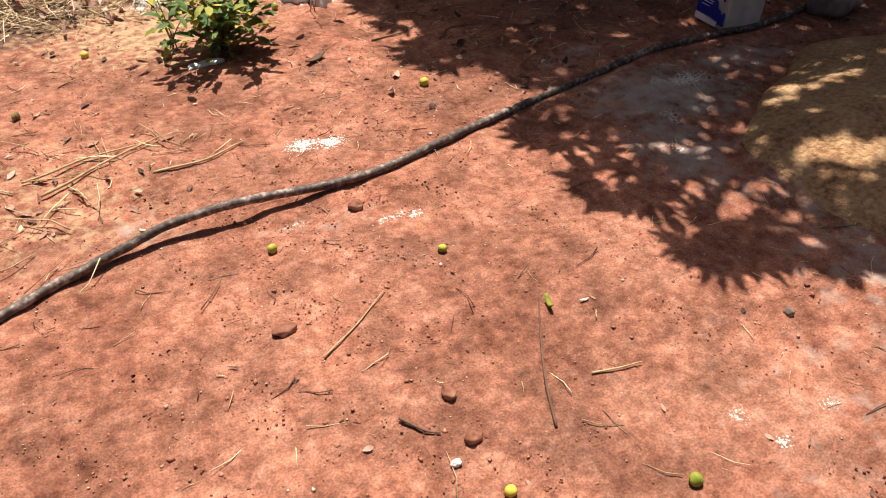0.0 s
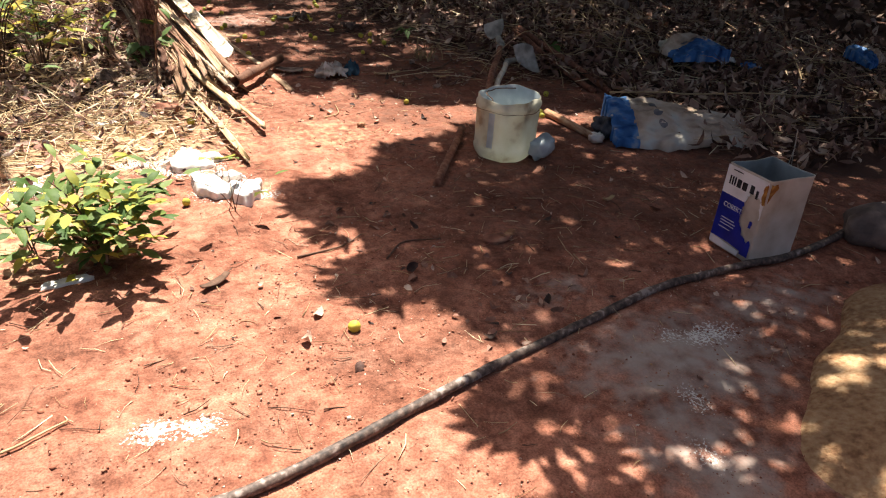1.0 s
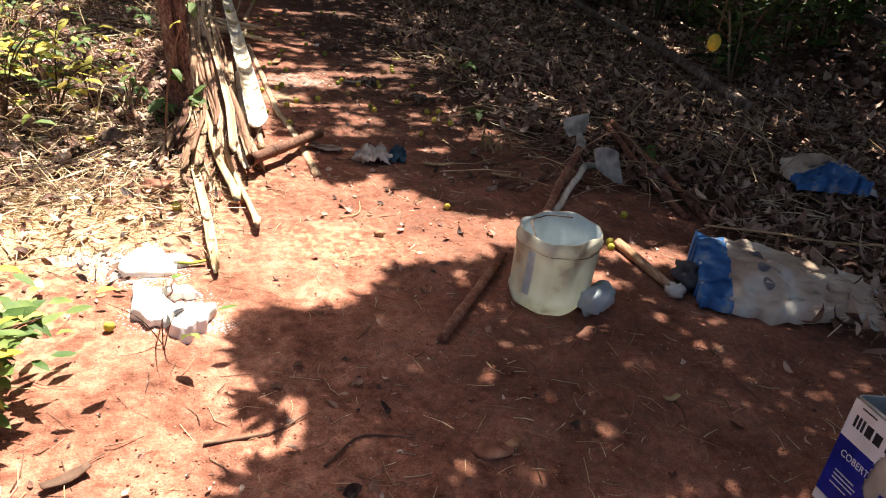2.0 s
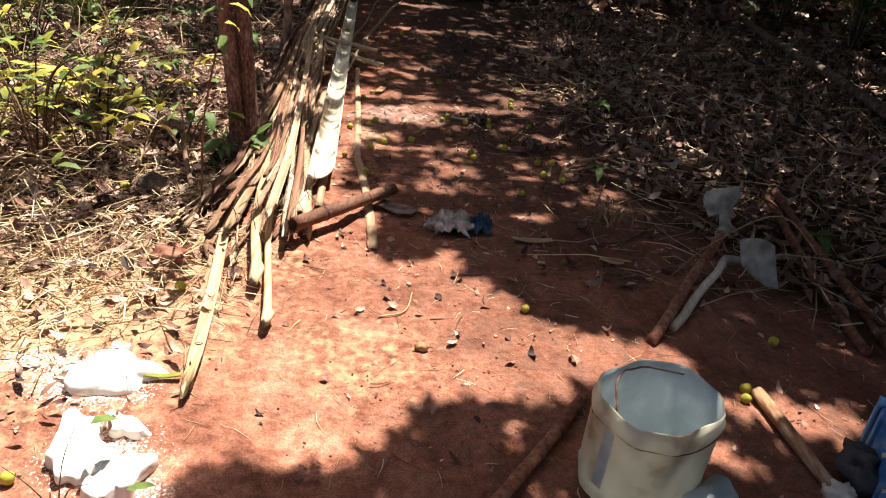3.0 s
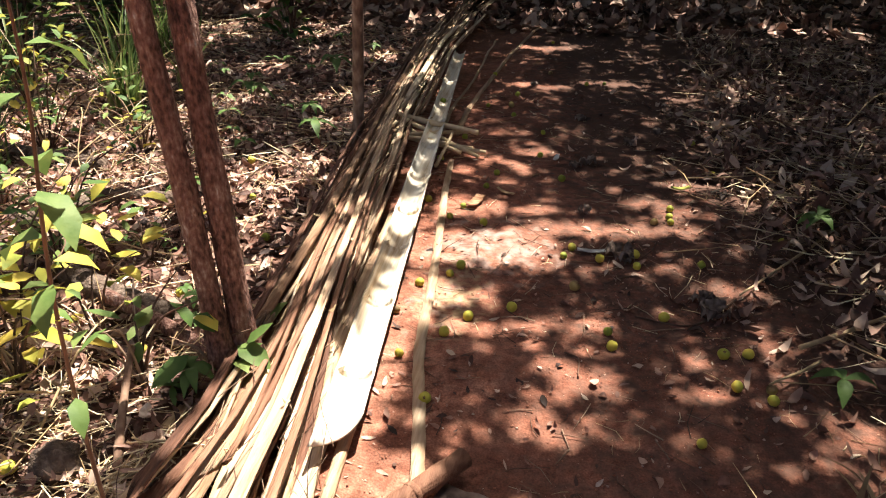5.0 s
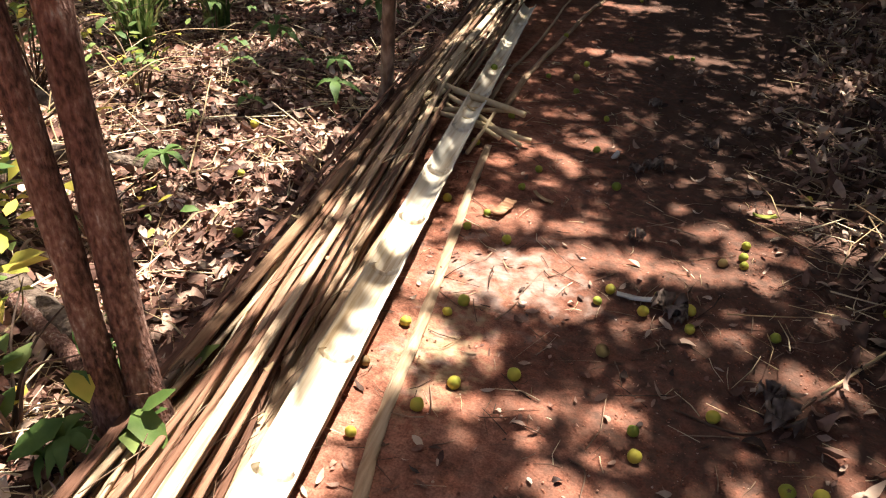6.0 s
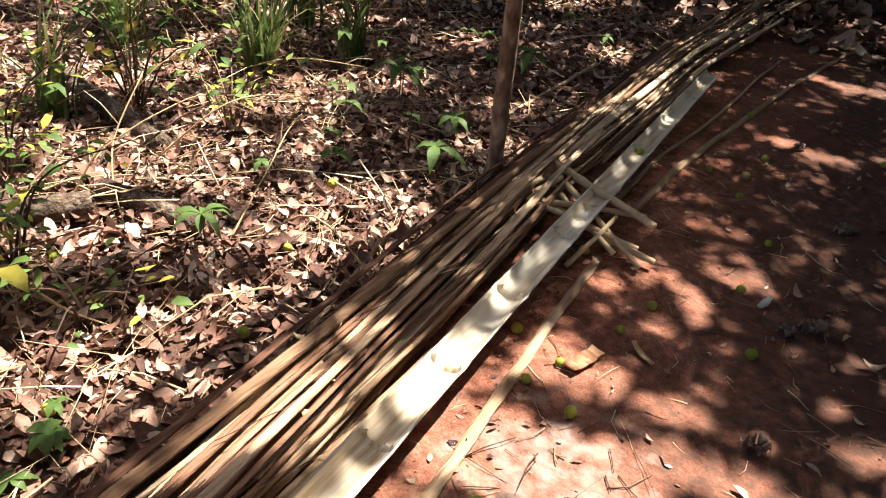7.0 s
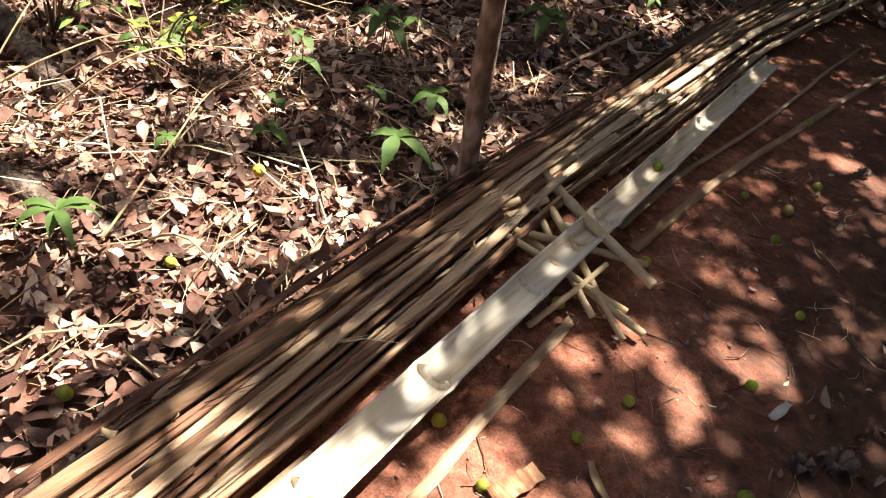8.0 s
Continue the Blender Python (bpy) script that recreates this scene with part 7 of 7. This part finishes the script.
def sapling():
    """A thin leaning sapling that carries a few large leaves near its top."""
    plant = root("sapling", 1.50, 5.80)
    z0 = plant.matrix_basis.translation
    bm = bmesh.new()
    pts = curve_through([(0, 0, -0.01), (0.03, -0.04, 0.35), (0.12, -0.13, 0.7), (0.19, -0.17, 0.98), (0.22, -0.2, 1.15)], 6)
    tube(bm, pts, [0.005 - 0.0035 * i / len(pts) for i in range(len(pts))], 7)
    part("stem", bm, M["twig"], plant)
    r = random.Random(8)
    for i, (z, l, a, m) in enumerate(((0.62, 0.075, 2.6, "yleaf"), (0.70, 0.09, -1.2, "leaf"), (0.78, 0.10, 3.0, "leaf"), (0.80, 0.085, 0.3, "yleaf"), (0.86, 0.11, -0.6, "leaf"), (0.90, 0.10, 2.2, "leaf"), (0.74, 0.07, 0.9, "yleaf"), (1.0, 0.1, -2.0, "leaf"), (1.06, 0.09, 1.2, "leaf"), (0.42, 0.08, -0.9, "leaf"))):
        base = min(pts, key=lambda p: abs(p.z - z))
        P = np.array([[base.x + 0.6 * l * math.cos(a), base.y + 0.6 * l * math.sin(a), z - 0.02]])
        one = lambda v: np.array([v])
        V, f = leaf_shapes(P, one(a), one(0.55), one(r.uniform(-.3, .3)), one(l), one(l * 0.48), one(-0.7), one(0.2))
        link("leaf", swarm_mesh("leaf", V, f, M[m]), plant)
    return tagged(plant, "thin sapling with a few large pale leaves", "sapling")


sapling()


def dead_branch(x, y, seed):
    """A thin dry branch with side twigs, sprawling over the undergrowth."""
    r = random.Random(seed)
    a = r.uniform(0, 6.28)
    l = r.uniform(0.35, 0.9)
    bm = bmesh.new()
    d = Vector((math.cos(a), math.sin(a), 0))
    s = Vector((-d.y, d.x, 0))
    main = curve_through([Vector((0, 0, 0.01)), d * l * 0.35 + s * r.uniform(-.08, .08) + Vector((0, 0, r.uniform(0.05, 0.25))), d * l * 0.7 + s * r.uniform(-.12, .12) + Vector((0, 0, r.uniform(0.05, 0.32))), d * l + Vector((0, 0, r.uniform(0.01, 0.25)))], 5)
    tube(bm, main, [0.0038 * (1 - 0.75 * i / len(main)) for i in range(len(main))], 6)
    for q in range(4):
        p = main[r.randrange(3, len(main) - 2)]
        e = p + d * r.uniform(0.05, 0.2) + s * r.uniform(-.18, .18) + Vector((0, 0, r.uniform(-.03, .1)))
        e.z = max(e.z, 0.01)
        tube(bm, [p, p.lerp(e, 0.5) + Vector((0, 0, 0.015)), e], [0.002, 0.0015, 0.0008], 5)
    ob = part("dry_branch", bm, M["straw"] if seed % 3 else M["twig"])
    ob.matrix_basis = pose(x, y, float(gz(x, y)) + 0.015)
    return tagged(ob, "thin pale dry branch sprawling over the undergrowth" if seed % 3 else "thin dark dry branch lying in the undergrowth", "branch", "dry branches")


br = random.Random(17)
for i in range(26):
    dead_branch(br.uniform(-0.4, 1.25), br.uniform(5.6, 7.6), 700 + i)
for i in range(9):
    dead_branch(br.uniform(-0.8, 1.1), br.uniform(7.4, 9.6), 740 + i)
for i in range(22):
    dead_branch(br.uniform(3.75, 5.4), br.uniform(5.0, 9.0), 770 + i)


def rosette(label, x, y, n, length, width, seed, rise=0.10):
    """A seedling with a whorl of long leaves."""
    r = random.Random(seed)
    plant = root("seedling", x, y)
    bm = bmesh.new()
    tube(bm, [(0, 0, -0.01), (0.004, 0, rise * 0.5), (0, 0.003, rise)], [0.003, 0.0025, 0.002], 6)
    part("stem", bm, M["twig"], plant)
    for q in range(n):
        bm = bmesh.new()
        a = 2 * math.pi * q / n + r.uniform(-.3, .3)
        l = length * r.uniform(0.5, 0.95)
        up = r.uniform(0.1, 0.9)
        rows = []
        for u in range(7):
            t = u / 6
            rad = l * t
            z = rise * r.uniform(.98, 1.02) + l * (up * t - (0.55 + up * 0.6) * t * t)
            w = width * math.sin(math.pi * min(0.97, 0.06 + t * 0.93)) ** 1.25 * 0.4
            c, s = math.cos(a), math.sin(a)
            rows.append([bm.verts.new((c * rad - s * v * w, s * rad + c * v * w, max(0.006, z + 0.25 * w * abs(v)))) for v in (-1, 0, 1)])
        for p, q2 in zip(rows, rows[1:]):
            for j in range(2):
                bm.faces.new((p[j], p[j + 1], q2[j + 1], q2[j]))
        part("leaf", bm, M["leaf"], plant)
    return tagged(plant, label, "seedling")


rosette("green seedling with long drooping leaves in the litter", 0.90, 7.38, 8, 0.13, 0.036, 1, 0.13)
rosette("broad-leaved seedling beside the young tree", 1.14, 8.25, 5, 0.15, 0.06, 2, 0.14)
rosette("broad-leaved seedling beside the young tree", 1.02, 8.55, 6, 0.12, 0.045, 3, 0.12)
rosette("small two-leaved seedling in the litter", 0.76, 8.12, 2, 0.09, 0.045, 4, 0.12)
rosette("small broad seedling in the litter", 0.28, 8.14, 4, 0.10, 0.06, 5, 0.15)
rosette("small broad seedling in the litter", 0.86, 8.02, 3, 0.08, 0.05, 6, 0.09)
rosette("small green plant at the litter's edge", 1.28, 6.66, 7, 0.09, 0.04, 7, 0.06)
rosette("broad-leaved seedling deep in the litter", 0.60, 8.75, 5, 0.17, 0.065, 8, 0.16)
rosette("broad-leaved seedling deep in the litter", 0.95, 9.3, 6, 0.17, 0.07, 9, 0.2)
rosette("green seedling in the dark leaves by the path", 3.35, 7.55, 6, 0.12, 0.06, 10, 0.10)
rosette("green seedling in the dark leaves", 3.95, 6.0, 4, 0.14, 0.07, 11, 0.08)
rosette("green seedling by the path's edge", 3.15, 6.55, 4, 0.12, 0.05, 12, 0.07)


rosette("light green seedling at the cane heap's foot", 1.46, 6.25, 9, 0.10, 0.04, 21, 0.09)
sr = random.Random(91)
for i in range(34):
    px, py = sr.uniform(-1.3, 1.05), sr.uniform(7.7, 10.6)
    rosette(sr.choice(("small green seedling rising from the dead leaves", "young broad-leaved plant in the leaf litter")), px, py, sr.choice((2, 3, 4, 5)), sr.uniform(0.045, 0.10), sr.uniform(0.028, 0.05), 500 + i, sr.uniform(0.06, 0.24))
for i, (px, py, l) in enumerate(((1.33, 6.55, 0.06), (1.20, 6.72, 0.05), (1.42, 6.22, 0.07))):
    rosette("small green plant near the forked tree", px, py, 5, l, 0.024, 600 + i, 0.05)


def grass_clump(label, x, y, n, length, spread, seed, blade="grass"):
    r = random.Random(seed)
    plant = root("grass_clump", x, y)
    bm = bmesh.new()
    for q in range(n):
        a = r.uniform(0, 6.28)
        l = length * r.uniform(0.5, 1.15)
        lean = spread * r.uniform(0.15, 1.0)
        bx, by = r.gauss(0, .035), r.gauss(0, .035)
        w = r.uniform(0.005, 0.011)
        rows = []
        for u in range(6):
            t = u / 5
            rad = lean * l * t * t
            z = l * (t - 0.35 * lean * t * t * 1.2)
            ww = w * (1 - t) ** 0.6 + 0.0004
            c, s = math.cos(a), math.sin(a)
            rows.append([bm.verts.new((bx + c * rad - s * v * ww, by + s * rad + c * v * ww, max(z, 0.004) + 0.3 * ww * abs(v))) for v in (-1, 0, 1)])
        for p, q2 in zip(rows, rows[1:]):
            for j in range(2):
                bm.faces.new((p[j], p[j + 1], q2[j + 1], q2[j]))
    part("tuft", bm, M[blade], plant)
    return tagged(plant, label, "grass")


for i, (px, py, n, l) in enumerate(((-0.05, 8.55, 60, 0.62), (-0.45, 9.25, 60, 0.7), (0.1, 9.0, 40, 0.55), (-0.75, 8.3, 50, 0.6), (-0.6, 9.9, 50, 0.7), (-0.2, 7.6, 30, 0.5), (-1.1, 9.0, 50, 0.7), (0.2, 6.2, 26, 0.45), (-0.3, 6.0, 40, 0.5), (-1.3, 7.6, 50, 0.7))):
    grass_clump("tall green grass clump among dead leaves", px, py, n, l, 0.8, i)
for i, (px, py) in enumerate(((1.25, 14.0), (1.5, 13.6), (1.0, 13.4))):
    grass_clump("dry spiky grass clump behind the cane heap", px, py, 60, 0.9, 0.8, 40 + i, "drygrass")
grass_clump("pale dry grass tuft in the dark leaves", 3.10, 6.08, 18, 0.15, 1.2, 62, "drygrass")

# the far undergrowth, dark under the trees
ub = random.Random(77)
places = [(ub.uniform(-7, 0.6), ub.uniform(10.2, 20)) for _ in range(26)] + [(ub.uniform(-0.5, 9), ub.uniform(15.5, 22)) for _ in range(26)] + [(ub.uniform(5.6, 10), ub.uniform(8, 15)) for _ in range(14)] + [(ub.uniform(-4, -0.8), ub.uniform(8.2, 11)) for _ in range(8)]
for i, (px, py) in enumerate(places):
    shrub("dense green bush in the shade of the far woods", px, py, ub.uniform(0.7, 1.6), ub.uniform(0.5, 0.9), 8, 170, (0.12, 0.2), (0.35, 0.55), [M["leaf"], M["canopy"]], 200 + i, name="bush", category="bush", thick=0.01, low=0.05)
for i in range(60):
    px, py = ub.uniform(-9, 13), ub.uniform(19, 27)
    if i >= 40:
        px, py = ub.choice((-1, 1)) * ub.uniform(9, 14) + 2, ub.uniform(3, 20)
    shrub("tall dark thicket bush at the woods' edge", px, py, ub.uniform(2.2, 3.8), ub.uniform(1.1, 1.9), 9, 260, (0.3, 0.5), (0.35, 0.55), [M["canopy"]], 400 + i, name="bush", category="bush", thick=0.02, low=0.02)


def hanging_fruit():
    """A green fruit hanging from a bough on its long stalk."""
    hang = root("hanging_fruit", 3.479, 4.969, 0.837)
    bm = bmesh.new()
    blob(bm, 0.024, 0.024, 0.032, 3, 0.06, 3, 1.0)
    part("fruit", bm, M["fruit"], hang)
    bm = bmesh.new()
    tube(bm, curve_through([(0, 0, 0.03), (0.015, 0.01, 0.2), (0.05, 0.02, 0.7), (0.12, -0.02, 1.5), (0.3, -0.1, 2.6)], 5), 0.002, 6)
    part("stalk", bm, M["twig"], hang)
    return tagged(hang, "green fruit hanging on a long thin stalk", "fruit")


hanging_fruit()
